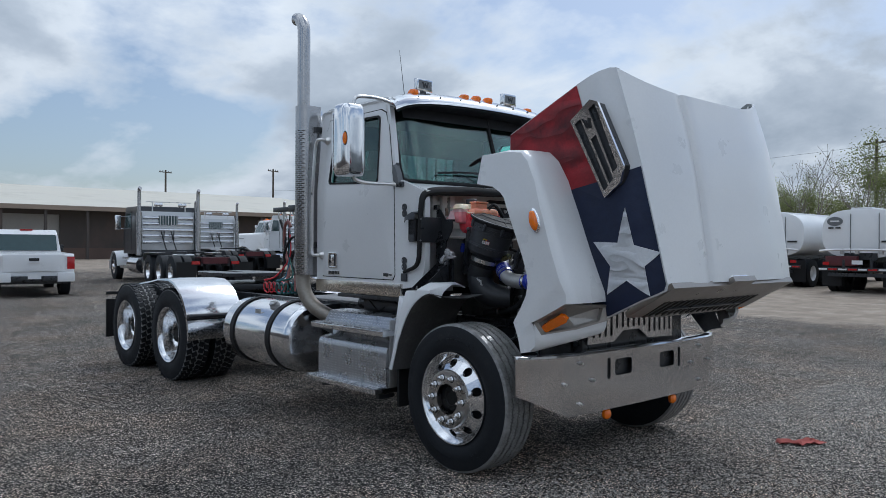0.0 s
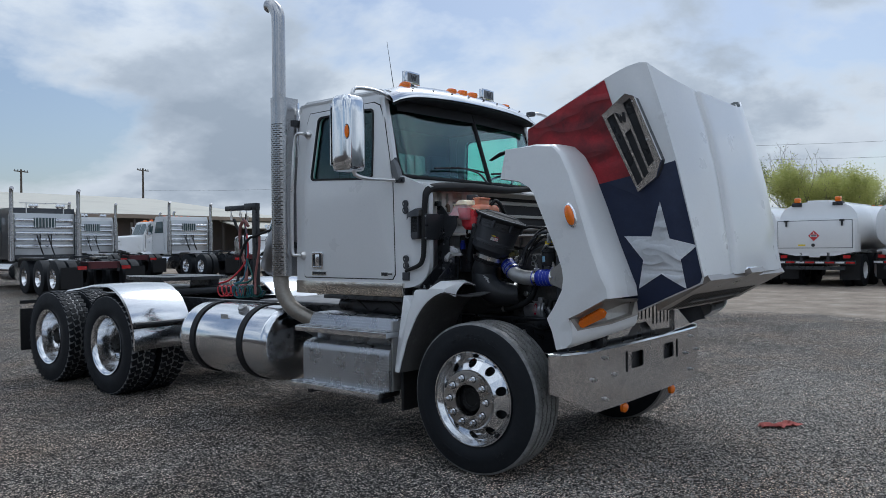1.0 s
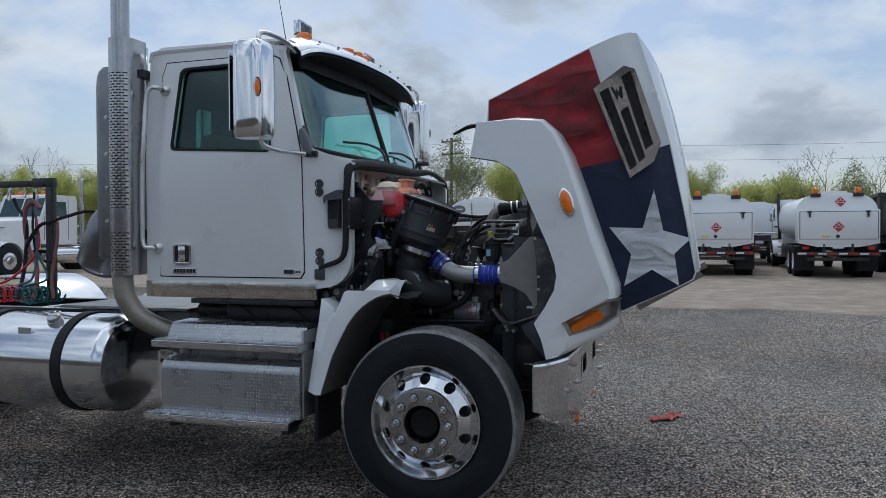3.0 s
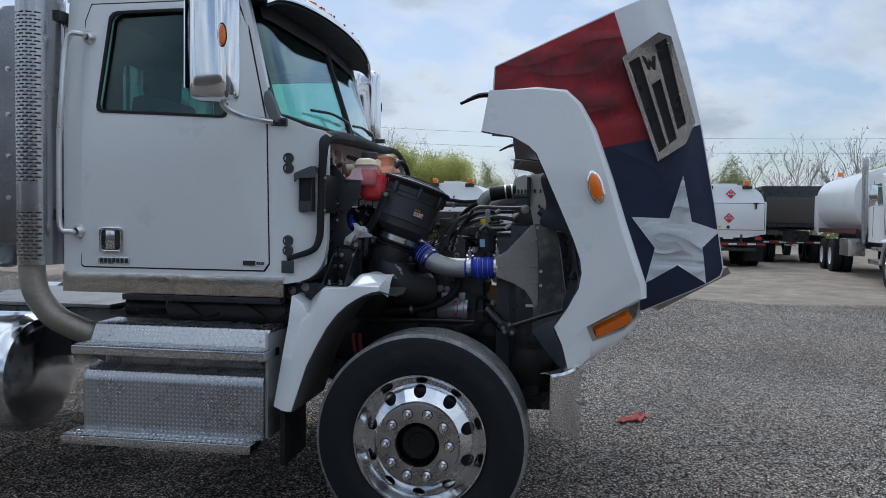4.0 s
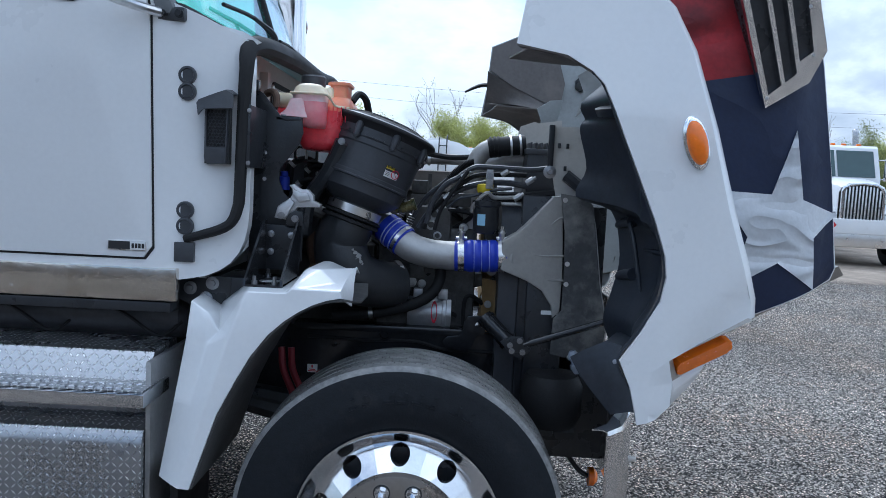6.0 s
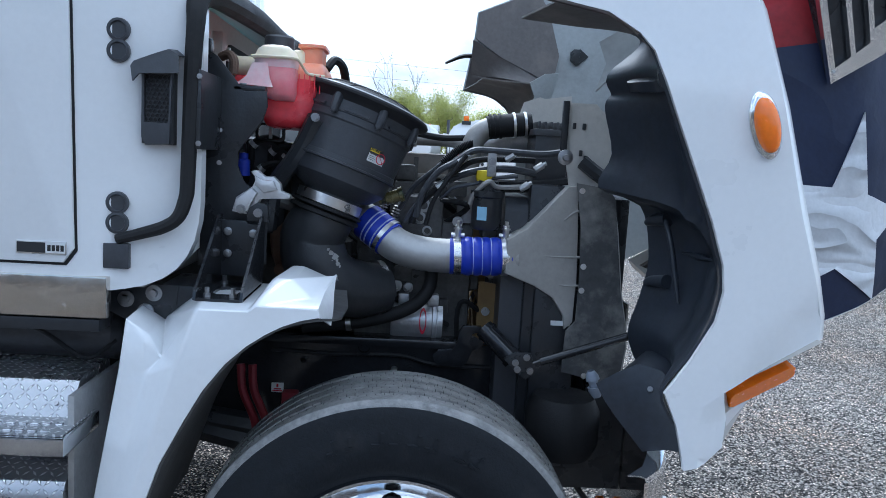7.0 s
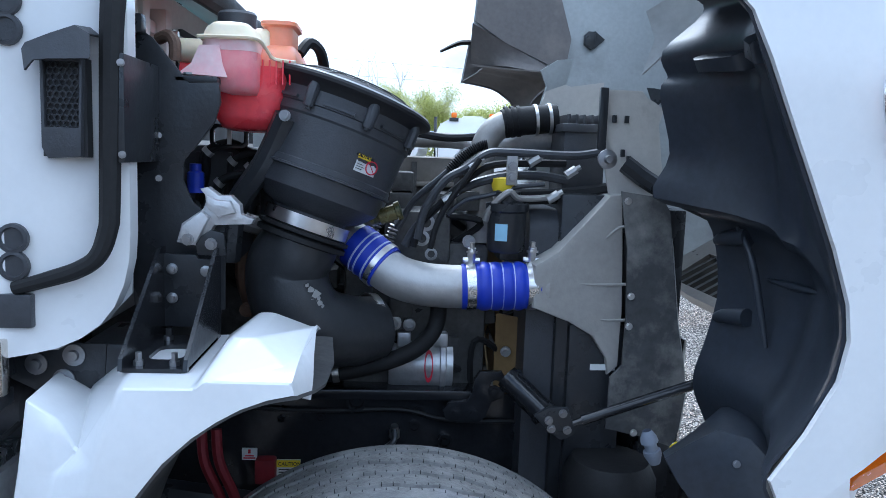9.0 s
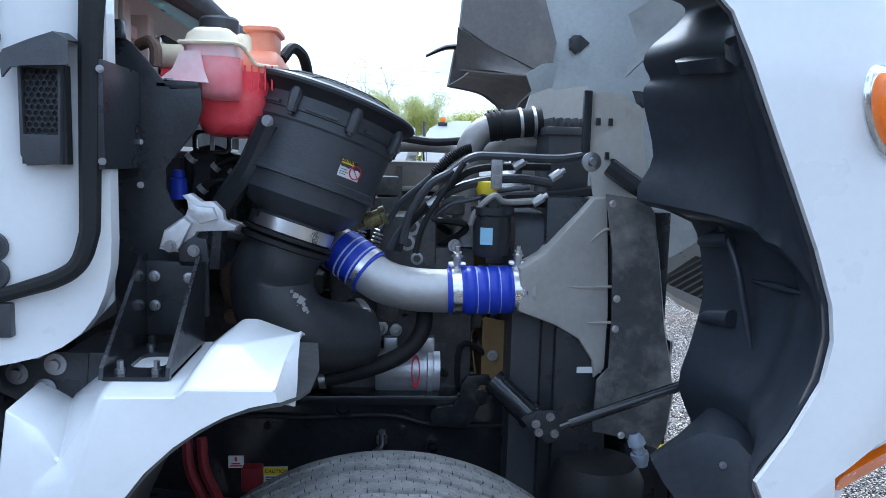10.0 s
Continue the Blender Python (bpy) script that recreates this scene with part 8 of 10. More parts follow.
for i in range(11):
    for j in range(6):
        x, z = -0.621 + j * 0.0104 + (0.0052 if i % 2 else 0), 1.611 + i * 0.0098
        if x > -0.566:
            continue
        lathe(bm, [(-1.010, 0.0062), (-1.010, 0.0050), (-1.006, 0.0050), (-1.006, 0.0062)], (x, 0, z), (0, 1, 0), 6, True)
part("vent_mesh", bm, PLASTIC, side_r, "hexagonal vent mesh")
part("vent_back", boxes((-0.632, -0.558, -1.004, -0.98, 1.555, 1.722)), LABEL_K, side_r)

# engine block and what hangs on it
eng = part("engine", boxes((-0.85, 0.20, -0.27, 0.27, 0.78, 1.42), (-0.80, 0.15, -0.20, 0.20, 1.40, 1.50), bevel=0.03), CASTING, truck, "dark cast engine block")
part("valve_cover", boxes((-0.75, 0.20, -0.20, 0.20, 1.50, 1.575), (-0.77, 0.22, -0.22, 0.22, 1.49, 1.505), bevel=0.015), mat("brown_grey_cover", (0.27, 0.245, 0.215), 0.6, var=0.2, scale=8, second=(0.15, 0.13, 0.11)), eng, "brown grey valve cover")
for i in range(8):
    part("cover_rib", boxes((-0.70 + i * 0.12, -0.685 + i * 0.12, -0.225, -0.205, 1.44, 1.56)), CASTING, eng)


def hose(name, pts, r, mt, parent, label="", seg=8):
    bm = bmesh.new()
    tube(bm, pts, r, seg)
    return part(name, bm, mt, parent, label)


PIPEG = mat("grey_pipe", (0.36, 0.35, 0.335), 0.5, 0.5, var=0.2, scale=10, second=(0.15, 0.11, 0.08), second_at=(0.55, 0.8))
up = hose("coolant_pipe", [(0.20, -0.40, 1.36), (0.195, -0.40, 1.45), (0.195, -0.40, 1.56), (0.205, -0.40, 1.62), (0.24, -0.40, 1.66), (0.30, -0.40, 1.675)], 0.034, PIPEG, truck, "grey steel coolant pipe", 18)
hose("rubber_sleeve", [(0.245, -0.40, 1.665), (0.30, -0.40, 1.675), (0.385, -0.40, 1.685)], 0.037, RUBBER, up, "", 18)
for x in (0.255, 0.27, 0.285, 0.33, 0.365):
    bm = lathe(bmesh.new(), [(-0.004, 0.037), (-0.004, 0.0405), (0.004, 0.0405), (0.004, 0.037)], (x, -0.40, 1.675 + (x - 0.3) * 0.12), (1, 0, 0.12), 20, True)
    part("sleeve_clamp", bm, BRUSHED if x > 0.3 else RUBBER, up)
hose("air_pipe", [(-0.30, -0.22, 1.61), (0.0, -0.22, 1.62), (0.15, -0.22, 1.62), (0.2, -0.25, 1.6)], 0.022, PIPEG, truck, "grey air crossover pipe", 12)
bm = lathe(bmesh.new(), [(-0.006, 0.022), (-0.006, 0.027), (0.006, 0.027), (0.006, 0.022)], (0.02, -0.22, 1.62), (1, 0, 0), 18, True)
cyl(bm, (0.02, -0.22, 1.64), (0.02, -0.225, 1.665), 0.006, 6)
part("band_clamp", bm, BRUSHED, truck, "small band clamp")
hose("top_hose", [(-0.05, -0.45, 1.62), (0.0, -0.42, 1.635), (0.1, -0.4, 1.625), (0.18, -0.38, 1.63)], 0.010, RUBBER, truck, "thin black hose")
bm = bmesh.new()
tube(bm, [(0.16, -0.22, 1.55), (0.24, -0.25, 1.60), (0.33, -0.3, 1.63), (0.40, -0.32, 1.64)], [0.04, 0.05, 0.045, 0.04], 16)
part("thermostat_housing", bm, silver, truck, "bright cast thermostat housing")
# bundle of lines running forward
LINES = [
    ([(0.03, 1.38), (0.045, 1.45), (0.09, 1.52), (0.14, 1.552), (0.19, 1.588), (0.25, 1.592), (0.39, 1.59), (0.46, 1.60)], 0.010, -0.56),
    ([(0.02, 1.36), (0.04, 1.42), (0.09, 1.475), (0.15, 1.53), (0.20, 1.56), (0.28, 1.568), (0.38, 1.57)], 0.009, -0.545),
    ([(0.0, 1.36), (0.03, 1.41), (0.08, 1.46), (0.14, 1.505), (0.22, 1.532), (0.31, 1.54), (0.39, 1.53)], 0.011, -0.53),
    ([(0.06, 1.36), (0.075, 1.42), (0.10, 1.47), (0.15, 1.545), (0.17, 1.575)], 0.007, -0.575),
    ([(-0.02, 1.40), (0.02, 1.47), (0.08, 1.525), (0.13, 1.57), (0.18, 1.607)], 0.008, -0.53),
    ([(0.26, 1.485), (0.36, 1.49), (0.45, 1.50), (0.55, 1.52)], 0.019, -0.51),
    ([(0.10, 1.44), (0.14, 1.475), (0.20, 1.49), (0.26, 1.51), (0.33, 1.52)], 0.006, -0.55),
]
for i, (pts, r, y) in enumerate(LINES):
    hose("wiring_line", [(x, y - 0.01 * math.sin(5 * x), z) for x, z in pts], r, RUBBER if i % 2 else PLASTIC, truck, "black hose over the engine")
for x, z in ((0.16, 1.56), (0.10, 1.48), (0.39, 1.55), (0.30, 1.575), (0.35, 1.49)):
    bm = bmesh.new()
    cyl(bm, (x - 0.012, -0.57, z - 0.008), (x + 0.012, -0.57, z + 0.008), 0.011, 8)
    cyl(bm, (x + 0.010, -0.57, z + 0.007), (x + 0.022, -0.57, z + 0.014), 0.007, 6)
    part("line_fitting", bm, DULL, truck, "steel line fitting")
hose("fuel_line", [(0.19, -0.57, 1.43), (0.20, -0.58, 1.46), (0.24, -0.59, 1.50), (0.27, -0.58, 1.485), (0.36, -0.56, 1.49)], 0.008, PIPEG, truck, "grey fuel line")
pts = [(0.10 + 0.09 * k, -0.54, 1.545 + 0.065 * math.sin(k * 1.4)) for k in np.linspace(0, 1, 45)]
bm = bmesh.new()
tube(bm, pts, [0.010 if i % 2 else 0.013 for i in range(45)], 10, True, 0)
part("corrugated_conduit", bm, RUBBER, truck, "ribbed black conduit")
part("line_clamp", boxes((0.235, 0.262, -0.575, -0.565, 1.515, 1.60), bevel=0.003), DULL, truck, "grey line clamp plate")
for z in (1.535, 1.56):
    bm = bmesh.new()
    bolt(bm, (0.248, -0.575, z), (0, -1, 0), 0.008, 0.01)
    part("clamp_bolt", bm, BOLT_M, truck)
bm = lathe(bmesh.new(), [(1.355, 0.0), (1.355, 0.04), (1.365, 0.046), (1.45, 0.046), (1.455, 0.052), (1.472, 0.052), (1.476, 0.03), (1.50, 0.03), (1.50, 0.0)], (0.243, -0.56, 0), (0, 0, 1), 28)
flt = part("fuel_filter", bm, BLACK, truck, "black spin-on filter with a pale blue label")
bm = skin([[(0.243 + 0.0475 * math.sin(t), -0.56 - 0.0475 * math.cos(t), z) for t in np.linspace(-0.75, -0.1, 6)] for z in (1.385, 1.425)], 0.001)
part("filter_label", bm, LABEL_B, flt, "pale blue label", smooth=60)
bm = lathe(bmesh.new(), [(1.497, 0.025), (1.51, 0.03), (1.53, 0.03), (1.535, 0.0)], (0.235, -0.54, 0), (0, 0, 1), 16)
part("filter_cap", bm, LABEL_Y, flt, "yellow cap")
bm = lathe(bmesh.new(), [(-0.04, 0.0), (-0.04, 0.012), (-0.02, 0.015), (-0.018, 0.019), (0.022, 0.019), (0.024, 0.023), (0.036, 0.023), (0.038, 0.0)], (-0.045, -0.58, 1.437), (0.92, 0, 0.35), 20)
part("sight_glass_filter", bm, mat("brass_strainer", (0.20, 0.17, 0.07), 0.25, 0.4, var=0.4, scale=40, second=(0.05, 0.06, 0.03), second_at=(0.45, 0.6), second_scale=40), truck, "small strainer with a sight glass")
for x, z in ((-0.04, 1.36), (-0.075, 1.385)):
    bm = bmesh.new()
    for i in range(6):
        lathe(bm, [(-0.003, 0.008), (0.0, 0.014), (0.003, 0.008)], (x + i * 0.003, -0.50, z + i * 0.009), (0.3, 0, 0.9), 10)
    cyl(bm, (x + 0.016, -0.5, z + 0.05), (x + 0.026, -0.5, z + 0.08), 0.004, 6)
    part("sensor", bm, DULL, truck, "ribbed sensor fitting")
for x, z, r in ((0.055, 1.41, 0.022), (0.045, 1.37, 0.02), (0.07, 1.33, 0.016), (-0.02, 1.15, 0.02), (0.02, 1.145, 0.016)):
    bm = lathe(bmesh.new(), [(0, r), (-0.012, r), (-0.014, r * 0.6), (-0.004, r * 0.55), (-0.004, 0)], (x, -0.44, z), (0, 1, 0), 18)
    part("engine_plug", bm, DULL, truck)
part("engine_side", boxes((-0.15, 0.22, -0.43, -0.27, 0.95, 1.36), (-0.05, 0.12, -0.45, -0.27, 1.30, 1.44), bevel=0.02), CASTING, truck, "dark cast accessory housings")
random.seed(7)
for i in range(75):
    x, z = random.uniform(-0.35, 0.3), random.uniform(1.0, 1.52)
    bm = bmesh.new()
    y = random.uniform(-0.46, -0.36)
    if i % 3 == 0:
        bolt(bm, (x, y, z), (0, -1, 0), random.uniform(0.008, 0.014), 0.02)
        part("engine_bolt", bm, DULL if i % 2 else BLACK, truck)
    elif i % 3 == 1:
        box(bm, x - 0.03, x + 0.03, y, y + 0.12, z - 0.025, z + 0.025, 0.006)
        part("engine_bracket", bm, CASTING, truck)
    else:
        tube(bm, [(x, y + 0.05, z), (x + random.uniform(-0.1, 0.1), y, z + random.uniform(-0.08, 0.08)), (x + random.uniform(-0.2, 0.2), y + 0.02, z + random.uniform(-0.2, 0.1))], 0.009, 6)
        part("engine_line", bm, RUBBER, truck)
# turbo housing behind the elbow
bm = lathe(bmesh.new(), [(-0.10, 0.05), (-0.08, 0.11), (0.0, 0.14), (0.06, 0.12), (0.10, 0.08)], (-0.32, -0.40, 1.27), (1, 0, 0.1), 28)
turbo = part("turbo_housing", bm, RUST, truck, "rusty brown turbo housing")
for dx in (0.0, 0.04):
    bm = bmesh.new()
    bolt(bm, (-0.37 + dx, -0.56, 1.20), (0, -1, 0), 0.012, 0.01)
    part("turbo_bolt", bm, RUST, turbo)
hose("heater_hose", [(-0.50, -0.45, 1.40), (-0.42, -0.55, 1.42), (-0.36, -0.56, 1.405), (-0.30, -0.5, 1.38)], 0.022, PIPEG, truck, "grey heater pipe", 10)
# tan fan ring showing between the compressor and the radiator
bm = skin([[(0.25 + 0.02 * k, -0.40 - 0.02 * k, z) for k in range(5)] for z in (0.97, 1.03, 1.10, 1.17)], 0.006)
part("fan_ring", bm, mat_fan, truck, "tan plastic fan ring", smooth=60)
# dark backing added to hide the paler firewall and valve cover behind
part("heater_box", boxes((-0.585, -0.37, -0.50, -0.30, 1.30, 1.585), (-0.36, -0.30, -0.46, -0.30, 1.30, 1.54), bevel=0.012), PLASTIC, truck, "black boxes added as dark backing behind the air cleaner")
for i in range(3):
    part("heater_rib", boxes((-0.575 + i * 0.075, -0.565 + i * 0.075, -0.515, -0.50, 1.33, 1.57), bevel=0.003), PLASTIC, truck)
lb = part("loop_bracket", plate(rounded(-0.447, -0.362, 1.580, 1.633, 0.014), "y", -0.585, -0.60, [rounded(-0.438, -0.371, 1.588, 1.625, 0.010)], bevel=0.002), GLOSSK, truck, "black looped bracket below the reservoir")
part("loop_bar", boxes((-0.408, -0.400, -0.598, -0.587, 1.588, 1.625)), DULL, lb)
for x, z, r in ((-0.455, 1.57, 0.011), (-0.40, 1.55, 0.009), (-0.36, 1.535, 0.012), (-0.43, 1.50, 0.010)):
    hose("heater_line", [(x - 0.04, -0.50, z - 0.12), (x - 0.01, -0.56, z - 0.05), (x, -0.58, z), (x + 0.05, -0.57, z + 0.02), (x + 0.10, -0.54, z - 0.01)], r, RUBBER, truck, "black heater hose", 10)
    bm = lathe(bmesh.new(), [(-0.006, r), (-0.006, r + 0.003), (0.006, r + 0.003), (0.006, r)], (x, -0.58, z), (0.5, 0, 0.5), 14, True)
    part("band_clamp", bm, DULL, truck)
bm = lathe(bmesh.new(), [(-0.035, 0.0), (-0.035, 0.019), (0.010, 0.019), (0.014, 0.013), (0.030, 0.013), (0.032, 0.0)], (-0.478, -0.60, 1.512), (0, 0, 1), 20)
part("blue_canister", bm, BLUE, truck, "small blue canister below the reservoir")
# refrigerant compressor with a red mark
bm = lathe(bmesh.new(), [(-0.03, 0.0), (-0.03, 0.06), (-0.02, 0.066), (0.10, 0.066), (0.103, 0.072), (0.115, 0.072), (0.118, 0.066), (0.135, 0.066), (0.137, 0.0)], (0.0, -0.41, 1.035), (1, 0, 0), 32)
cmpx = part("compressor", bm, silver, truck, "bright aluminium compressor with a red mark")
rows = [[(0.072 + 0.0115 * k * math.cos(t), -0.41 - 0.0675 * math.cos(0.25 + 0.42 * k * math.sin(t) * 0.9), 1.035 + 0.0675 * math.sin(0.15 + 0.42 * k * math.sin(t) * 1.6)) for t in np.linspace(0, 2 * math.pi, 20, endpoint=False)] for k in (1.0, 0.72)]
part("red_mark", skin(rows, 0.0015, True), LABEL_R, cmpx, "red oval outline mark")
for x in (-0.01, 0.085):
    part("compressor_lug", boxes((x, x + 0.035, -0.46, -0.40, 1.09, 1.127), bevel=0.005), silver, cmpx)
hose("ac_hose", [(-0.30, -0.54, 1.025), (-0.19, -0.53, 1.036), (-0.12, -0.52, 1.044), (-0.041, -0.52, 1.065), (0.026, -0.52, 1.094), (0.067, -0.52, 1.13), (0.088, -0.51, 1.175), (0.09, -0.48, 1.24)], 0.021, RUBBER, truck, "fat black rubber hose", 14)
bm = lathe(bmesh.new(), [(-0.008, 0.021), (-0.008, 0.026), (0.008, 0.026), (0.008, 0.021)], (-0.16, -0.525, 1.040), (1, 0, 0.12), 18, True)
part("band_clamp", bm, BRUSHED, truck)
# dark structure towards the frame
part("frame_rail_cap", boxes((-0.45, 0.22, -0.50, -0.42, 0.960, 0.988), bevel=0.009), GLOSSK, truck, "black frame top edge")
part("inner_panel", boxes((-0.60, 0.42, -0.465, -0.45, 0.62, 0.97), bevel=0.004), GLOSSK, truck, "black side of the frame")
piv = part("hood_pivot", plate([(0.108, 0.945), (0.116, 0.921), (0.135, 0.912), (0.200, 0.912), (0.216, 0.925), (0.232, 0.965), (0.262, 0.978), (0.270, 1.02), (0.255, 1.045), (0.200, 1.045), (0.186, 1.025), (0.182, 0.992), (0.168, 0.968), (0.125, 0.964)], "y", -0.50, -0.52, [circle(0.240, 1.008, 0.014, 14)], bevel=0.004), GLOSSK, truck, "black steel hood pivot bracket")
for x, z in ((0.140, 0.936), (0.186, 0.936), (0.236, 0.995)):
    bm = bmesh.new()
    bolt(bm, (x, -0.52, z), (0, -1, 0), 0.010, 0.012)
    lathe(bm, [(0.0, 0.016), (-0.003, 0.016), (-0.003, 0.009)], (x, -0.52, z), (0, 1, 0), 18)
    part("pivot_bolt", bm, GLOSSK, piv)
# fittings on the side of the frame
for x, z, r, d in ((-0.109, 0.955, 0.026, 0.030), (0.119, 0.846, 0.020, 0.018), (0.040, 0.884, 0.015, 0.012), (0.364, 0.784, 0.017, 0.014), (-0.20, 0.905, 0.012, 0.010), (-0.30, 0.90, 0.010, 0.010), (0.30, 0.86, 0.010, 0.012), (0.05, 0.93, 0.009, 0.009)):
    bm = lathe(bmesh.new(), [(0.0, r), (-d, r), (-d, r * 0.72), (-d * 0.4, r * 0.68), (-d * 0.4, r * 0.40), (-d * 1.1, r * 0.38), (-d * 1.1, 0.0)], (x, -0.466, z), (0, 1, 0), 20)
    part("frame_fitting", bm, GLOSSK, truck, "black fitting on the frame side")
hose("brake_hose", [(-0.011, -0.50, 0.885), (-0.012, -0.51, 0.86), (-0.035, -0.53, 0.845), (-0.07, -0.56, 0.83), (-0.09, -0.60, 0.79)], 0.008, BLACK, truck, "black brake hose on the frame", 10)
bm = lathe(bmesh.new(), [(-0.02, 0.008), (-0.018, 0.014), (0.0, 0.014), (0.004, 0.010), (0.016, 0.010), (0.018, 0.0)], (-0.011, -0.49, 0.878), (0, -0.3, 0.95), 12)
part("hose_fitting", bm, BRUSHED, truck, "steel fitting of the brake hose")
hose("frame_line", [(-0.40, -0.475, 0.93), (-0.2, -0.478, 0.925), (0.0, -0.476, 0.93), (0.12, -0.478, 0.905), (0.30, -0.476, 0.90)], 0.006, RUBBER, truck, "black line along the frame", 8)
bm = bmesh.new()
tube(bm, [(0.255, -0.59, 1.055), (0.29, -0.61, 1.025), (0.345, -0.63, 0.975)], 0.030, 20, smooth=2)
for c in (((0.262, -0.593, 1.049), (0.268, -0.596, 1.044)), ((0.335, -0.627, 0.984), (0.345, -0.63, 0.975))):
    cyl(bm, *c, 0.034, 20)
part("pivot_sleeve", bm, GLOSSK, truck, "black pivot sleeve")
pv = part("pivot_plate", plate([(0.31, 0.985), (0.345, 1.005), (0.39, 1.005), (0.40, 0.975), (0.42, 0.965), (0.405, 0.94), (0.375, 0.925), (0.34, 0.955)], "y", -0.66, -0.672, bevel=0.002), BLACK, truck, "black pivot plate")
for x, z in ((0.345, 0.975), (0.352, 0.955), (0.378, 0.992), (0.39, 0.952)):
    bm = bmesh.new()
    bolt(bm, (x, -0.672, z), (0, -1, 0), 0.007, 0.01)
    part("pivot_bolt", bm, BOLT_M, pv)
bm = lathe(bmesh.new(), [(-0.02, 0.012), (0.0, 0.02), (0.012, 0.02), (0.012, 0.014), (0.03, 0.014), (0.032, 0.02), (0.045, 0.018), (0.06, 0.01)], (0.565, -0.765, 0.93), (-0.3, 0.0, 0.95), 12)
part("plug_connector", bm, mat("blue_grey_plastic", (0.25, 0.28, 0.34), 0.5), truck, "blue grey plug connector")
hose("plug_cable", [(0.61, -0.78, 0.955), (0.63, -0.78, 0.93), (0.66, -0.78, 0.90)], 0.011, RUBBER, truck)
bm = bmesh.new()
cyl(bm, (0.607, -0.78, 0.958), (0.615, -0.78, 0.948), 0.013, 12)
part("yellow_tape", bm, LABEL_Y, truck, "yellow tape on the cable")
bm = lathe(bmesh.new(), [(0.70, 0.0), (0.70, 0.09), (0.74, 0.11), (0.84, 0.11), (0.88, 0.09), (0.88, 0.0)], (0.50, -0.66, 0), (0, 0, 1), 24)
part("air_spring", bm, RUBBER, truck, "black round reservoir behind the bumper")
# stickers on the frame
st = part("jump_start_sticker", boxes((-0.398, -0.360, -0.472, -0.466, 0.79, 0.82)), LABEL_W, truck, "white sticker with a red cross")
bm = boxes((-0.382, -0.376, -0.474, -0.472, 0.808, 0.818), (-0.390, -0.368, -0.474, -0.472, 0.800, 0.803), (-0.394, -0.364, -0.474, -0.472, 0.794, 0.797))
part("sticker_print", bm, LABEL_R, st)
st = part("caution_sticker", boxes((-0.318, -0.25, -0.472, -0.466, 0.742, 0.79)), LABEL_W, truck, "white and yellow caution sticker on the frame")
part("sticker_band", boxes((-0.318, -0.25, -0.475, -0.472, 0.772, 0.79)), LABEL_Y, st)
words("CAUTION", 0.013, face_m((-0.277, -0.4755, 0.781), (1, 0, 0), (0, 0, 1)), LABEL_K, st)
bm = boxes((-0.305, -0.25, -0.474, -0.472, 0.764, 0.766), (-0.305, -0.255, -0.474, -0.472, 0.757, 0.759), (-0.305, -0.26, -0.474, -0.472, 0.750, 0.752))
part("sticker_print", bm, LABEL_K, st)
DARKRED = mat("dark_red_rubber", (0.20, 0.014, 0.022), 0.5, var=0.2, scale=12)
part("red_valve", boxes((-0.362, -0.31, -0.50, -0.46, 0.735, 0.80), bevel=0.008), DARKRED, truck, "red valve block on the frame")
for dx in (0.0, 0.035):
    hose("red_hose", [(-0.48 + dx, -0.55, 0.90), (-0.47 + dx, -0.56, 0.82), (-0.43 + dx, -0.56, 0.72), (-0.42 + dx, -0.55, 0.60)], 0.013, DARKRED, truck, "dark red air hose")

# slotted steel guard that stands behind the bumper
guard = [(-0.58, 0.88), (-0.30, 0.88), (-0.19, 0.95), (0.0, 0.95), (0.11, 0.88), (0.42, 0.87), (0.42, 1.15), (-0.58, 1.15)]
gaps = []
for i in range(15):
    y = -0.52 + i * 0.0645
    foot = 0.97 if -0.30 < y < 0.11 else 0.92
    gaps.append(rounded(y - 0.013, y + 0.013, foot, 1.13, 0.01, 2))
part("slotted_guard", plate(guard, "x", 0.692, 0.698, gaps), BUMPER_M, truck, "bright slotted steel guard behind the bumper")


# ---------------------------------------------------------------- things round the yard
def gz(x, y):
    """The yard climbs a little away from the truck."""
    return 0.0042 * min(40.0, max(0.0, y - 4.0)) + 0.0095 * min(40.0, max(0.0, -x - 8.0))


for v in bpy.data.objects["ground"].data.vertices:
    v.co.z = gz(v.co.x, v.co.y)


def wheel_mesh(r=0.52, half=0.14, dual=False):
    """A plain far wheel round the y axis: tyre and dished rim in one mesh with two materials."""
    bm = bmesh.new()
    lathe(bm, [(-half, 0.28), (-half * 1.02, r - 0.08), (-half * 0.85, r), (half * 0.85, r), (half * 1.02, r - 0.08), (half, 0.28), (-half, 0.28)], seg=28)
    return bm


def rim_mesh(side, half=0.14, deep=0.0):
    bm = bmesh.new()
    o = side
    lathe(bm, [(o * half, 0.30), (o * (half - 0.01), 0.27), (o * (half - 0.03 - deep), 0.24), (o * (half - 0.03 - deep), 0.12), (o * (half - deep + 0.02), 0.09), (o * (half - deep + 0.02), 0.0)], seg=24)
    return bm


def add_wheel(parent, x, y, side, name="wheel", dual=False, rim=None, r=0.52):
    w = part(name, wheel_mesh(r), TYRE, parent, "dark road wheel")
    w.location = (x, y, r)
    rm = part("rim", rim_mesh(side, deep=0.08 if dual else -0.03), rim or ALU, w)
    if dual:
        i = part("inner_tyre", wheel_mesh(r), TYRE, w)
        i.location = (0, -side * 0.31, 0)
    return w


def slab(rows, bevel=0.0):
    return boxes(*rows, bevel=bevel)


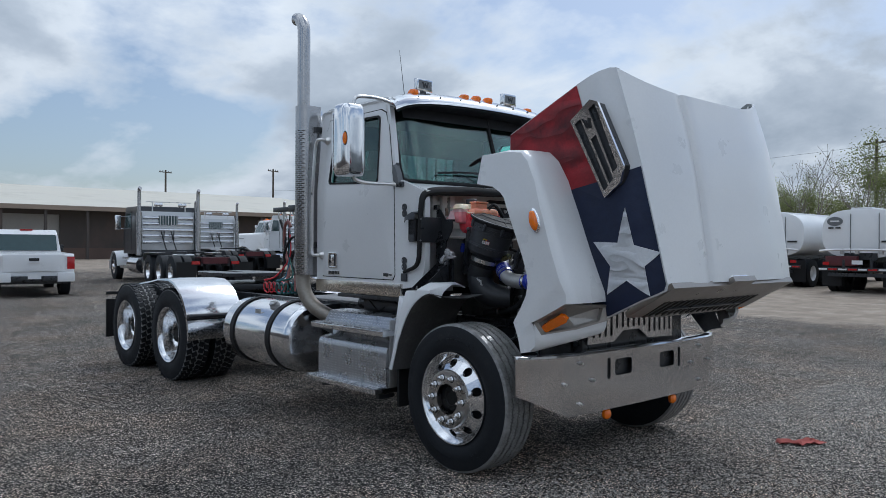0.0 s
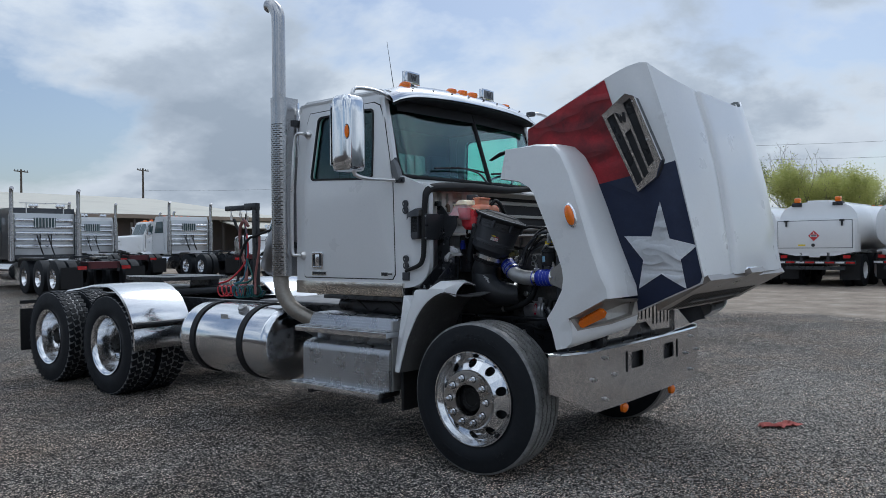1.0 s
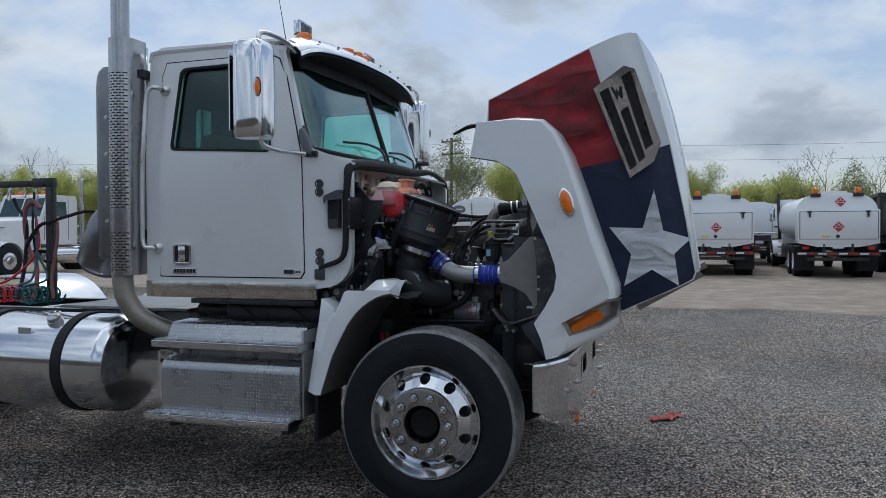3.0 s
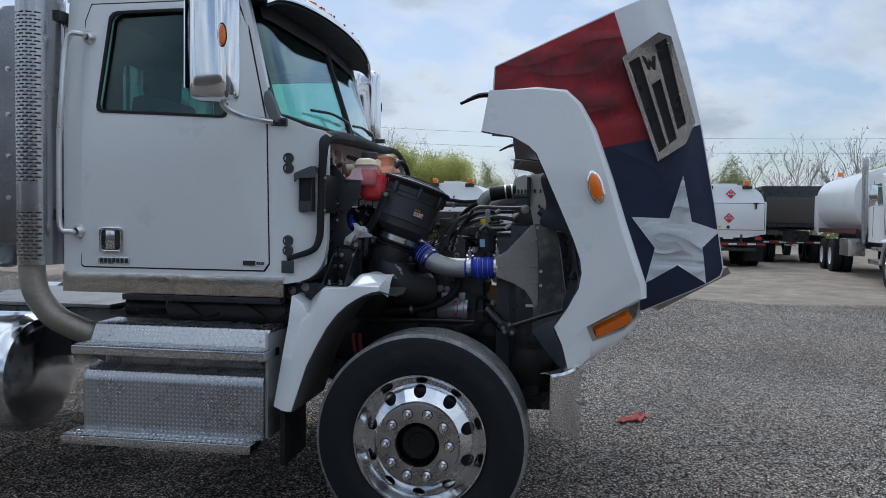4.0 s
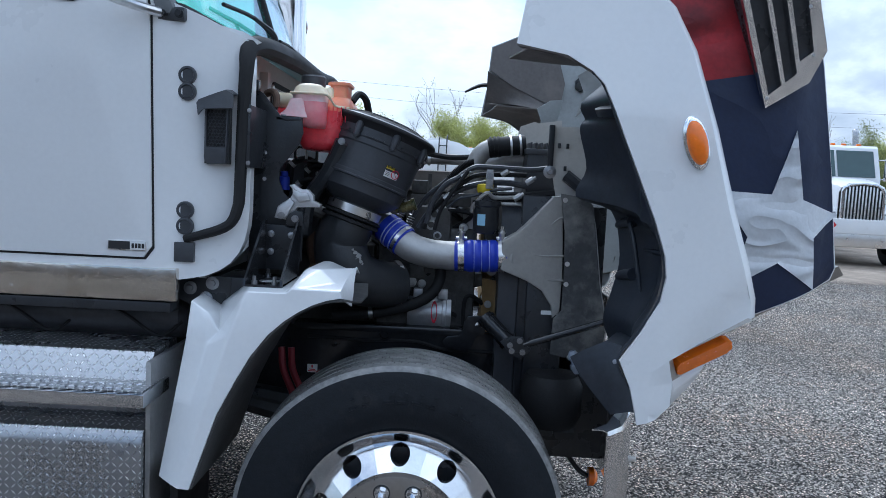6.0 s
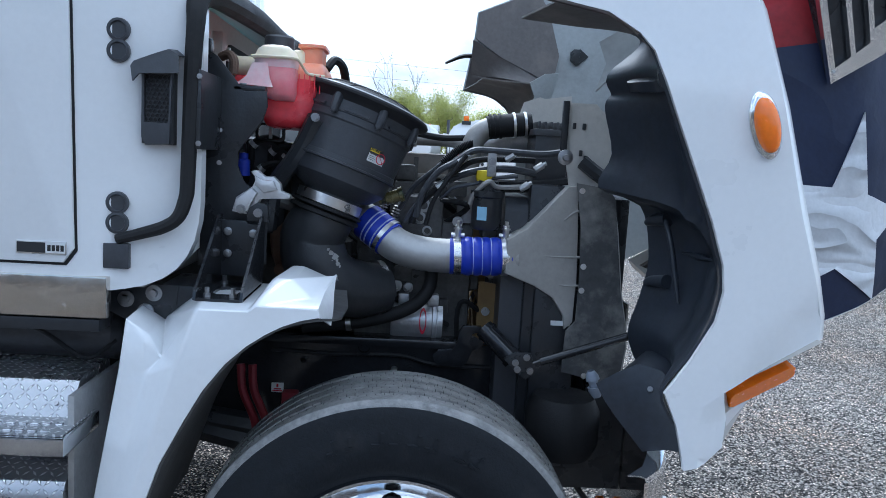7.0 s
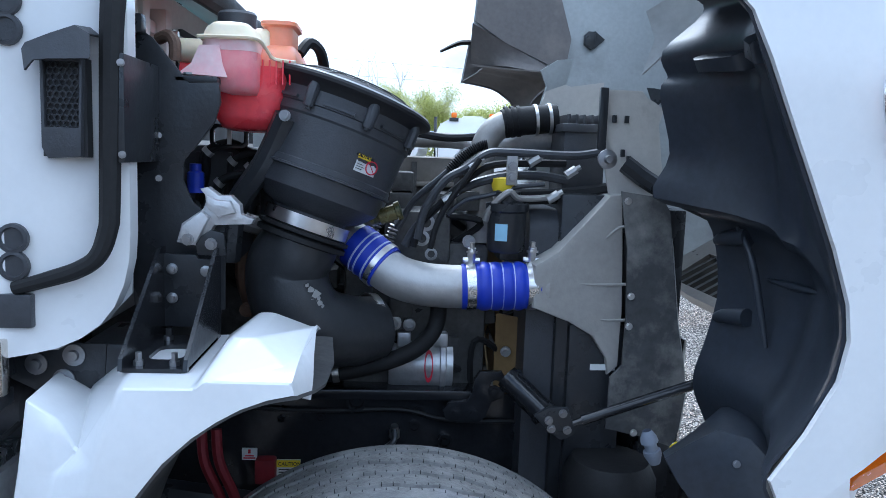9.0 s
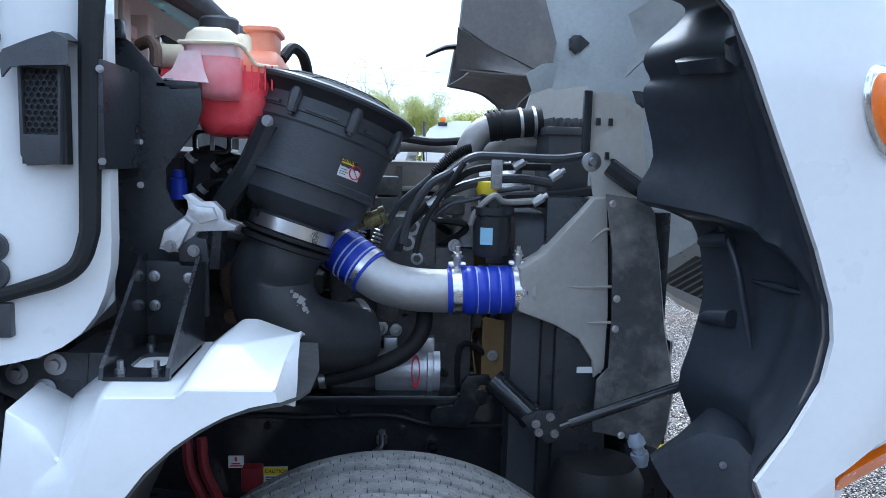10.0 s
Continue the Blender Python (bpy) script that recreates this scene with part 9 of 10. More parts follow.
def ellipse_tank(x0, x1, w, h, zc, dome=0.12, seg=40):
    """An oval tank along x."""
    bm = bmesh.new()
    rows = []
    for x, k in ((x0 - dome, 0.0), (x0 - dome * 0.9, 0.35), (x0 - dome * 0.6, 0.72), (x0 - dome * 0.2, 0.95), (x0, 1.0), (x1, 1.0), (x1 + dome * 0.2, 0.95), (x1 + dome * 0.6, 0.72), (x1 + dome * 0.9, 0.35), (x1 + dome, 0.0)):
        k = max(k, 0.01)
        rows.append([(x, w / 2 * k * math.copysign(abs(math.cos(a)) ** 0.68, math.cos(a)), zc + h / 2 * k * math.copysign(abs(math.sin(a)) ** 0.68, math.sin(a))) for a in np.linspace(0, 2 * math.pi, seg, endpoint=False)])
    vs = loft(bm, rows, True)
    bm.faces.new(vs[0])
    bm.faces.new(vs[-1])
    return bm


def cab_of(parent, x, sleeper=0.0, hood_length=1.75, paint=None, side=None):
    """A conventional cab whose back wall stands at x, facing +x."""
    paint = paint or PAINT_OLD
    x1 = x + 1.55 + sleeper
    prof = [(x, 1.05), (x, 2.62), (x + 0.08, 2.78), (x1 - 0.35, 2.80), (x1 - 0.25, 2.74), (x1 + 0.08, 1.98), (x1 + 0.08, 1.05)]
    bm = plate(prof, "y", -1.0, 1.0)
    c = part("cab", bm, side or paint, parent, "dark cab body" if side else "white cab body")
    # windscreen, side windows
    part("windscreen", skin([[(x1 - 0.215, y, 2.66), (x1 + 0.075, y, 2.02)] for y in (-0.88, -0.03)], 0.02), GLASS_K, c, "dark windscreen")
    part("windscreen", skin([[(x1 - 0.215, y, 2.66), (x1 + 0.075, y, 2.02)] for y in (0.03, 0.88)], 0.02), GLASS_K, c, "dark windscreen")
    for s in (-1, 1):
        part("side_window", plate([(x1 - 1.05, 2.02), (x1 - 1.0, 2.55), (x1 - 0.40, 2.55), (x1 - 0.20, 2.02)], "y", s * 1.0, s * 1.012), GLASS_K, c, "dark side window")
        part("door_line", boxes((x1 - 1.13, x1 - 1.115, *y_pair(s, 1.0, 1.006), 1.2, 2.65)), BLACK, c)
        part("door_line", boxes((x1 - 0.02, x1 - 0.005, *y_pair(s, 1.0, 1.006), 1.2, 2.0)), BLACK, c)
        part("mirror", boxes((x1 - 0.18, x1 - 0.06, *y_pair(s, 1.15, 1.36), 1.95, 2.5), bevel=0.03), CHROME, c, "chrome mirror")
        for za in (1.98, 2.44):
            part("mirror_arm", boxes((x1 - 0.14, x1 - 0.11, *y_pair(s, 0.98, 1.2), za, za + 0.03), bevel=0.005), CHROME, c)
        part("step", boxes((x1 - 1.0, x1 + 0.1, *y_pair(s, 0.75, 1.12), 0.50, 0.62), (x1 - 1.0, x1 + 0.1, *y_pair(s, 0.8, 1.05), 0.85, 0.93), bevel=0.01), BRUSHED, c)
    # hood, fenders, grille, bumper
    xf = x1 + hood_length
    rows = []
    for xx, w, zt in ((x1 + 0.02, 0.86, 1.98), (x1 + 0.8, 0.72, 1.93), (xf - 0.1, 0.54, 1.84), (xf, 0.50, 1.80)):
        rows.append([(xx, -w, 0.85), (xx, -w, zt - 0.18), (xx, -w + 0.05, zt - 0.06), (xx, -w + 0.2, zt), (xx, 0, zt + 0.03), (xx, w - 0.2, zt), (xx, w - 0.05, zt - 0.06), (xx, w, zt - 0.18), (xx, w, 0.85)])
    part("hood", skin(rows, 0.02), paint, c, "white hood", smooth=40)
    arc = [(-0.46, 0.74), (-0.46, 1.66), (-0.42, 1.76), (-0.30, 1.83), (0.0, 1.86), (0.30, 1.83), (0.42, 1.76), (0.46, 1.66), (0.46, 0.74)]
    mouth = [(y * 0.87, max(0.80, z - 0.05)) for y, z in arc]
    g = part("grille", plate(arc, "x", xf - 0.02, xf + 0.09, [mouth], bevel=0.012), CHROME, c, "tall chrome grille shell")
    part("grille_core", plate(mouth, "x", xf - 0.01, xf + 0.015), BLACK, g, "dark core behind the grille")
    for i in range(11):
        y = -0.36 + i * 0.072
        top = float(np.interp(abs(y), [0.0, 0.28, 0.38], [1.79, 1.76, 1.68]))
        part("grille_bar", boxes((xf + 0.03, xf + 0.06, y - 0.017, y + 0.017, 0.80, top), bevel=0.004), BRUSHED, g)
    for s in (-1, 1):
        part("hood_vent", boxes((xf - 1.0, xf - 0.72, *y_pair(s, 0.665, 0.70), 1.60, 1.63), bevel=0.004), TRIM_G, c)
    part("bumper", boxes((xf - 0.05, xf + 0.18, -1.15, 1.15, 0.42, 0.78), bevel=0.04), BRUSHED, c, "bright front bumper")
    fx = xf - 0.75
    for s in (-1, 1):
        pts = [(fx + 0.62 * math.cos(radians(a)), 0.52 + 0.62 * math.sin(radians(a))) for a in range(-5, 176, 15)]
        rows = [[(px_, s * y, pz_ + (0.02 if y < 1.1 else 0.0)) for px_, pz_ in pts] for y in (0.55, 0.8, 1.1, 1.17)]
        part("front_fender", skin(rows, 0.02), paint, c, "rounded front fender", smooth=50)
        part("headlamp", boxes((xf - 0.16, xf + 0.02, *y_pair(s, 0.68, 0.98), 0.86, 1.02), bevel=0.03), CHROME, c, "chrome headlamp")
        add_wheel(parent, fx, s * 1.02, s, "front_wheel")
    for y in (-0.6, -0.25, 0.0, 0.25, 0.6):
        part("roof_lamp", boxes((x1 - 0.46, x1 - 0.36, y - 0.05, y + 0.05, 2.79, 2.85), bevel=0.02), AMBER, c, "amber roof lamp")
    return c, xf


GLASS_K = mat("dark_reflecting_glass", (0.04, 0.075, 0.08), 0.08, var=0.1, Specular_IOR_Level=0.6)
PANEL_A = mat("ribbed_bright_panel", (0.62, 0.63, 0.64), 0.3, 0.7, var=0.1, scale=2)


def semi_truck(at, turn, sleeper=0.0, label="", beacon=False, side=None):
    """A parked tractor truck facing its own +x, origin under the back of its cab."""
    t = thing("semi_truck", label, "truck", (at[0], at[1], gz(*at)), turn, "parked tractor trucks")
    c, xf = cab_of(t, 0.0, sleeper, 2.35 if beacon else 1.75, side=side)
    # ribbed rear wall with a small window
    pn = part("rear_panel", boxes((-0.03, 0.0, -0.96, 0.96, 1.2, 2.6), bevel=0.01), PANEL_A, c, "ribbed bright rear panel")
    for i in range(5):
        z = 1.42 + i * 0.22
        bm = bmesh.new()
        cyl(bm, (-0.03, -0.90, z + 0.06), (-0.03, 0.90, z + 0.06), 0.075, 16)
        for v in bm.verts:
            v.co.x = -0.03 + (v.co.x + 0.03) * 0.8
        part("panel_rib", bm, RIBM, pn)
    part("rear_window", boxes((-0.10, -0.04, -0.34, 0.34, 2.12, 2.45)), GLASS_K, pn)
    for i in range(7):
        y = -0.3 + i * 0.1
        part("window_slat", boxes((-0.12, -0.10, y - 0.012, y + 0.012, 2.12, 2.45)), PANEL_A, pn)
    for s in (-1, 1):
        bm = bmesh.new()
        cyl(bm, (-0.18, s * 1.05, 1.0), (-0.18, s * 1.05, 2.55), 0.10, 14)
        part("muffler", bm, STACKM, t, "upright muffler")
        bm = bmesh.new()
        tube(bm, [(-0.18, s * 1.05, 2.5), (-0.18, s * 1.05, 3.2), (-0.20, s * 1.05, 3.35), (-0.27, s * 1.05, 3.42)], 0.065, 12)
        part("stack_pipe", bm, STACKM, t, "tall chrome exhaust pipe")
        bm = lathe(bmesh.new(), [(-0.2, 0.0), (-0.2, 0.31), (1.2, 0.31), (1.2, 0.0)], (0.0, s * 0.85, 0.66), (1, 0, 0), 24)
        part("fuel_tank", bm, ALU, t, "polished fuel tank")
        part("frame_rail", boxes((-5.2, xf - 0.2, *y_pair(s, 0.38, 0.45), 0.72, 0.98)), BLACK, t)
        for x in (-1.9, -3.2, -4.5)[:3 if sleeper else 2]:
            add_wheel(t, x, s * 1.05, s, "rear_wheel", True)
        part("mud_flap", boxes((-5.22, -5.2, *y_pair(s, 0.6, 1.2), 0.25, 0.85)), RUBBER, t)
        part("tail_lamp", boxes((-5.24, -5.2, *y_pair(s, 0.5, 0.75), 0.78, 0.88)), REDLENS, t)
        part("half_fender", skin([[(x, s * y, z) for x, z in ((-1.3, 0.85), (-1.35, 1.05), (-1.5, 1.12), (-2.4, 1.12))] for y in (0.75, 1.2)], 0.015), BRUSHED, t)
    part("deck", boxes((-1.3, -0.2, -0.6, 0.6, 0.98, 1.02)), DULL, t)
    part("fifth_wheel", plate([(-2.0, -0.45), (-2.0, 0.45), (-2.6, 0.5), (-3.2, 0.3), (-2.6, 0.06), (-2.6, -0.06), (-3.2, -0.3), (-2.6, -0.5)], "z", 1.1, 1.16), BLACK, t, "black fifth wheel")
    part("rear_plate", boxes((-5.2, -4.6, -0.45, 0.45, 0.80, 1.0)), REDPAINT, t, "dark red tail member")
    for y in (-0.2, 0.15):
        bm = bmesh.new()
        tube(bm, [(-0.1, y, 1.9), (-0.25, y + 0.05, 1.5), (-0.4, y, 1.2), (-0.3, y + 0.1, 1.6), (-0.12, y + 0.12, 1.9)], 0.02, 6)
        part("air_hose", bm, RUBBER, t)
    if sleeper:
        bm = boxes((-0.15, -0.12, -0.8, 0.8, 2.92, 2.95), (-0.15, -0.12, -0.6, -0.57, 2.6, 2.92), (-0.15, -0.12, 0.57, 0.6, 2.6, 2.92))
        part("light_bar", bm, BRUSHED, t)
        for y in (-0.55, -0.4, 0.3, 0.45):
            bm = lathe(bmesh.new(), [(0.0, 0.0), (-0.03, 0.07), (0.05, 0.075), (0.08, 0.0)], (-0.14, y, 2.84), (-1, 0, 0), 14)
            part("work_lamp", bm, CHROME, t)
    if beacon:
        for y in (-0.5, 0.5):
            part("beacon", boxes((0.9, 1.05, y - 0.12, y + 0.12, 2.80, 2.93), bevel=0.03), AMBER, t, "amber roof beacon")
    return t


# this truck's cab body alone is coloured dark, hood and fenders stay white
DARKCAB = mat("dark_navy_cab", (0.02, 0.024, 0.032), 0.3, var=0.1, scale=2, coat=0.4)
semi_truck((-23.8, 6.4), 174, 0.7, "dark tractor truck with bright ribbed back and twin stacks", side=DARKCAB)
semi_truck((-32.3, 12.2), 174, 0.7, "white sleeper tractor truck parked in a row")
semi_truck((-28.8, 15.1), 176, 0.0, "white day cab tractor truck with ribbed rear panel")
# trucks behind, with their noses towards the yard
for at, tn, lb in (((-20.75, 17.6), 271, "white tractor truck with a tall chrome grille"), ((-29.0, 22.2), 268, "white tractor truck with amber roof beacons"), ((-40.0, 20.5), 262, "white tractor truck behind the row")):
    semi_truck(at, tn, 0.0, lb, True)


# ---------------------------------------------------------------- tankers
def red_bar(t, x):
    """Tail bar with red and white strips."""
    b = part("tail_bar", boxes((x - 0.03, x + 0.03, -1.2, 1.2, 0.72, 0.84), bevel=0.01), BLACK, t, "black tail bar")
    for i in range(8):
        y = -1.05 + i * 0.30
        part("reflector", boxes((x - 0.04, x - 0.03, y - 0.13, y + 0.13, 0.755, 0.81)), REDLENS if i % 2 == 0 else LABEL_W, b, "red reflector strip" if i % 2 == 0 else "white reflector strip")


def tanker(at, turn, style, label):
    """A tank truck facing its own +x; its tail at the origin."""
    t = thing("tank_truck", label, "tank truck", (at[0], at[1], gz(*at)), turn, "parked tank trucks")
    L = 5.6
    w, h, zc = (2.40, 1.60, 1.95)
    tank = part("tank", ellipse_tank(0.35, L, w, h, zc, 0.14 if style == "water" else 0.06), TANKW, t, "white oval tank", smooth=40)
    for x in (1.5, 3.0, 4.4):
        bm = bmesh.new()
        rows = [[(x + d, (w / 2 + 0.012) * math.copysign(abs(math.cos(a)) ** 0.68, math.cos(a)), zc + (h / 2 + 0.012) * math.copysign(abs(math.sin(a)) ** 0.68, math.sin(a))) for a in np.linspace(0, 2 * math.pi, 40, endpoint=False)] for d in (0, 0.06)]
        loft(bm, rows, True)
        part("tank_band", bm, TANKW, tank)
    part("frame", boxes((0.0, L + 1.0, -0.45, -0.37, 0.8, 1.1), (0.0, L + 1.0, 0.37, 0.45, 0.8, 1.1), (0.3, L, -0.5, 0.5, 1.1, 1.32)), BLACK, t, "black chassis frame")
    red_bar(t, 0.05)
    for s in (-1, 1):
        for x in (1.2, 2.5):
            add_wheel(t, x, s * 1.05, s, "rear_wheel", True, PAINT_OLD)
        part("mud_flap", boxes((0.45, 0.47, *y_pair(s, 0.62, 1.22), 0.22, 1.0)), RUBBER, t, "black mud flap")
        part("tail_lamp", boxes((0.0, 0.06, *y_pair(s, 0.85, 1.05), 0.92, 1.02)), REDLENS, t, "red tail lamp")
        part("side_box", boxes((3.2, 5.0, *y_pair(s, 0.6, 1.15), 0.55, 1.05), bevel=0.02), BLACK if style == "fuel" else BRUSHED, t)
    part("number_plate", boxes((-0.01, 0.02, -0.16, 0.16, 0.95, 1.08)), LABEL_W, t)
    part("bumper_step", boxes((0.0, 0.12, -0.9, 0.9, 0.55, 0.66)), BLACK, t)
    part("walkway", boxes((0.4, L - 0.1, -0.32, 0.32, zc + h / 2 - 0.03, zc + h / 2 + 0.05), bevel=0.01), TANKW, tank, "flat walkway on top")
    if style == "water":
        lad = thing_part("ladder", (0, 0, 0), t, "dark steel ladder on the tank end")
        for y in (-0.36, -0.10):
            bm = bmesh.new()
            tube(bm, [(0.12, y, 1.15), (0.13, y, 2.6), (0.16, y, 2.82), (0.3, y, 2.92 if y < -0.2 else 2.84)], 0.022, 8)
            part("rail", bm, BLACK, lad)
        for i in range(5):
            part("rung", boxes((0.11, 0.15, -0.36, -0.10, 1.3 + i * 0.31, 1.33 + i * 0.31)), BLACK, lad)
        words("WATER", 0.22, face_m((0.155, 0.50, 2.38), (0, -1, 0), (0, 0, 1)), LABEL_K, t)
        rows = [circle(0.55, 2.02, 0.16 * k, 26, 0.30 * k) for k in (1.0, 0.02)]
        part("oval_badge", skin([[(0.195 - 0.01 * i, u, v) for u, v in r] for i, r in enumerate(rows)], 0, True), TRIM_G, t, "dark oval badge", smooth=0)
        part("badge_bar", boxes((0.175, 0.19, 0.40, 0.70, 1.99, 2.05)), LABEL_W, t)
        bm = bmesh.new()
        tube(bm, [(0.1, -1.1, 1.12), (0.05, -0.5, 1.16), (0.05, 0.5, 1.16), (0.1, 1.1, 1.12)], 0.05, 10)
        part("spray_bar", bm, DULL, t, "grey spray bar")
        for y in (-0.8, -0.3, 0.35, 0.85):
            part("nozzle", boxes((-0.05, 0.05, y - 0.07, y + 0.07, 1.02, 1.12), bevel=0.01), DULL, t)
    elif style == "plain":
        for y in (-0.55, 0.30):
            part("end_seam", boxes((0.27, 0.30, y - 0.008, y + 0.008, 1.30, 2.60)), TRIM_G, t)
        rows = [circle(0.78, 2.36, 0.15 * k, 26, 0.25 * k) for k in (1.0, 0.02)]
        part("oval_badge", skin([[(0.285 - 0.008 * i, u, v) for u, v in r] for i, r in enumerate(rows)], 0, True), TRIM_G, t, "dark oval badge", smooth=0)
        part("badge_bar", boxes((0.268, 0.278, 0.64, 0.92, 2.34, 2.39)), LABEL_W, t)
        for i in range(2):
            part("lettering_bar", boxes((0.275, 0.29, 0.60 + i * 0.22, 0.76 + i * 0.22, 2.12, 2.17)), LABEL_K, t)
        part("lettering_bar", boxes((0.275, 0.29, -0.98, -0.62, 1.66, 1.72)), LABEL_K, t)
        part("tail_frame", boxes((0.02, 0.25, 0.02, 0.98, 0.90, 1.22), bevel=0.02), REDPAINT, t, "dark red tail frame")
        bm = bmesh.new()
        tube(bm, [(-0.02, -1.15, 1.38), (-0.04, -0.6, 1.42), (-0.04, 0.6, 1.42), (-0.02, 1.15, 1.38)], 0.035, 10)
        part("spray_bar", bm, BRUSHED, t, "bright spray bar")
        for y in (-0.7, 0.0, 0.45):
            part("valve", boxes((-0.06, 0.04, y - 0.06, y + 0.06, 1.28, 1.46), bevel=0.015), DULL, t)
    elif style == "fuel":
        cb = part("cabinet", boxes((-0.02, 0.7, -1.18, 1.18, 1.12, 2.18), bevel=0.02), TANKW, t, "white rear cabinet of the tank")
        part("cabinet_door", boxes((-0.04, -0.02, -1.11, 1.11, 1.26, 2.12), bevel=0.006), TANKW, cb, "white drop-down cabinet door")
        for y in (-0.84, 0.84):
            part("latch", boxes((-0.08, -0.04, y - 0.025, y + 0.025, 1.95, 2.14), (-0.08, -0.04, y - 0.07, y + 0.07, 2.10, 2.15)), BLACK, cb, "black T latch")
        diamond(t, (-0.045, 0.0, 1.64), 0.19)
        lathe_b = lathe(bmesh.new(), [(0, 0.055), (-0.02, 0.055), (-0.02, 0)], (-0.04, 0.02, 1.34), (1, 0, 0), 16)
        part("lock", lathe_b, BLACK, cb)
        part("yellow_plate", boxes((-0.047, -0.04, 0.26, 0.48, 1.315, 1.365)), LABEL_Y, cb)
        for s in (-1, 1):
            bcn = part("beacon", boxes((0.3, 0.5, s * 0.62 - 0.09, s * 0.62 + 0.09, zc + h / 2 - 0.02, zc + h / 2 + 0.15), bevel=0.04), AMBER, t, "orange beacon lamp")
            part("beacon_base", boxes((0.28, 0.52, s * 0.62 - 0.15, s * 0.62 + 0.15, zc + h / 2 - 0.14, zc + h / 2 - 0.02), bevel=0.01), BLACK, bcn)
        bm = bmesh.new()
        tube(bm, [(L, 1.15, 1.2), (L, 1.2, 2.6), (L, 1.2, 3.0)], 0.06, 8)
        part("vent_pipe", bm, BLACK, t)
        part("door_gap", boxes((-0.024, -0.018, -1.135, -1.11, 1.24, 2.14), (-0.024, -0.018, 1.11, 1.135, 1.24, 2.14), (-0.024, -0.018, -1.135, 1.135, 2.12, 2.14), (-0.024, -0.018, -1.135, 1.135, 1.24, 1.26)), TRIM_G, cb, "dark gap round the cabinet door")
        part("tail_valance", plate([(-1.18, 1.12), (1.18, 1.12), (0.6, 1.0), (-0.6, 1.0)], "x", 0.0, 0.05), TANKW, t)
    c, xf = cab_of(t, L + 0.45)
    return t


RED_SIGN = mat("red_placard", (0.55, 0.03, 0.035), 0.5, var=0.06)


def diamond(t, at, r, number=""):
    """A red hazard placard standing on its corner, on a face that looks along -x."""
    x, y, z = at
    d = part("hazard_placard", plate([(y - r, z), (y, z + r), (y + r, z), (y, z - r)], "x", x, x - 0.004), LABEL_W, t, "red diamond hazard placard")
    k = r * 0.90
    part("placard_face", plate([(y - k, z), (y, z + k), (y + k, z), (y, z - k)], "x", x - 0.004, x - 0.007), RED_SIGN, d)
    part("number_panel", boxes((x - 0.010, x - 0.007, y - 0.55 * r, y + 0.55 * r, z - 0.2 * r, z + 0.2 * r)), LABEL_W, d)
    if number:
        words(number, r * 0.42, face_m((x - 0.011, y, z), (0, -1, 0), (0, 0, 1)), LABEL_K, d)
    else:
        part("number_bar", boxes((x - 0.012, x - 0.010, y - 0.42 * r, y + 0.42 * r, z - 0.1 * r, z + 0.1 * r)), LABEL_K, d)
    part("flame_mark", plate([(y - 0.12 * r, z + 0.34 * r), (y, z + 0.72 * r), (y + 0.12 * r, z + 0.34 * r)], "x", x - 0.007, x - 0.010), LABEL_W, d)
    return d


tanker((-9.3, 23.2), 90, "plain", "white oval tank truck parked at the end of the row")
tanker((-5.6, 21.6), 92, "plain", "white tank truck with a lettered tank")
tanker((-4.6, 30.0), 90, "plain", "white tank truck parked behind the row")
tanker((-3.1, 21.4), 86, "fuel", "white fuel tank truck with a red hazard placard")
tanker((-0.4, 22.2), 84, "water", "white water tank truck with a rear ladder")
tanker((2.55, 22.2), 87, "fuel", "white fuel tank truck with orange beacons")
tanker((4.75, 31.0), 90, "plain", "white tank truck seen between two others")
f2 = tanker((6.2, 21.8), 89, "fuel", "white fuel tank truck with two hazard placards")
diamond(f2, (0.28, -0.1, 2.45), 0.18)


# dark dump truck beyond them
def dump_truck(at, turn):
    t = thing("dump_truck", "dark grey dump truck with a steel body", "dump truck", (at[0], at[1], gz(*at)), turn)
    body = part("dump_body", plate([(0.0, 1.35), (0.0, 2.75), (5.0, 2.75), (5.0, 1.25), (0.3, 1.25)], "y", -1.2, 1.2), BLACK, t, "dark dump body")
    part("tailgate", boxes((-0.05, 0.0, -1.1, 1.1, 1.5, 2.45), bevel=0.02), WALLDARK, body)
    part("body_rim", boxes((-0.06, 5.0, -1.26, 1.26, 2.72, 2.85)), BLACK, body)
    for x in (1.0, 2.5, 4.0):
        for s in (-1, 1):
            part("body_rib", boxes((x, x + 0.12, *y_pair(s, 1.2, 1.28), 1.3, 2.75)), BLACK, body)
    part("frame", boxes((0.2, 6.5, -0.45, 0.45, 0.8, 1.2)), BLACK, t)
    red_bar(t, 0.25)
    for s in (-1, 1):
        for x in (1.2, 2.5):
            add_wheel(t, x, s * 1.05, s, "rear_wheel", True)
    cab_of(t, 5.4, paint=TRIM_G)
    return t


dump_truck((9.3, 25.0), 84)


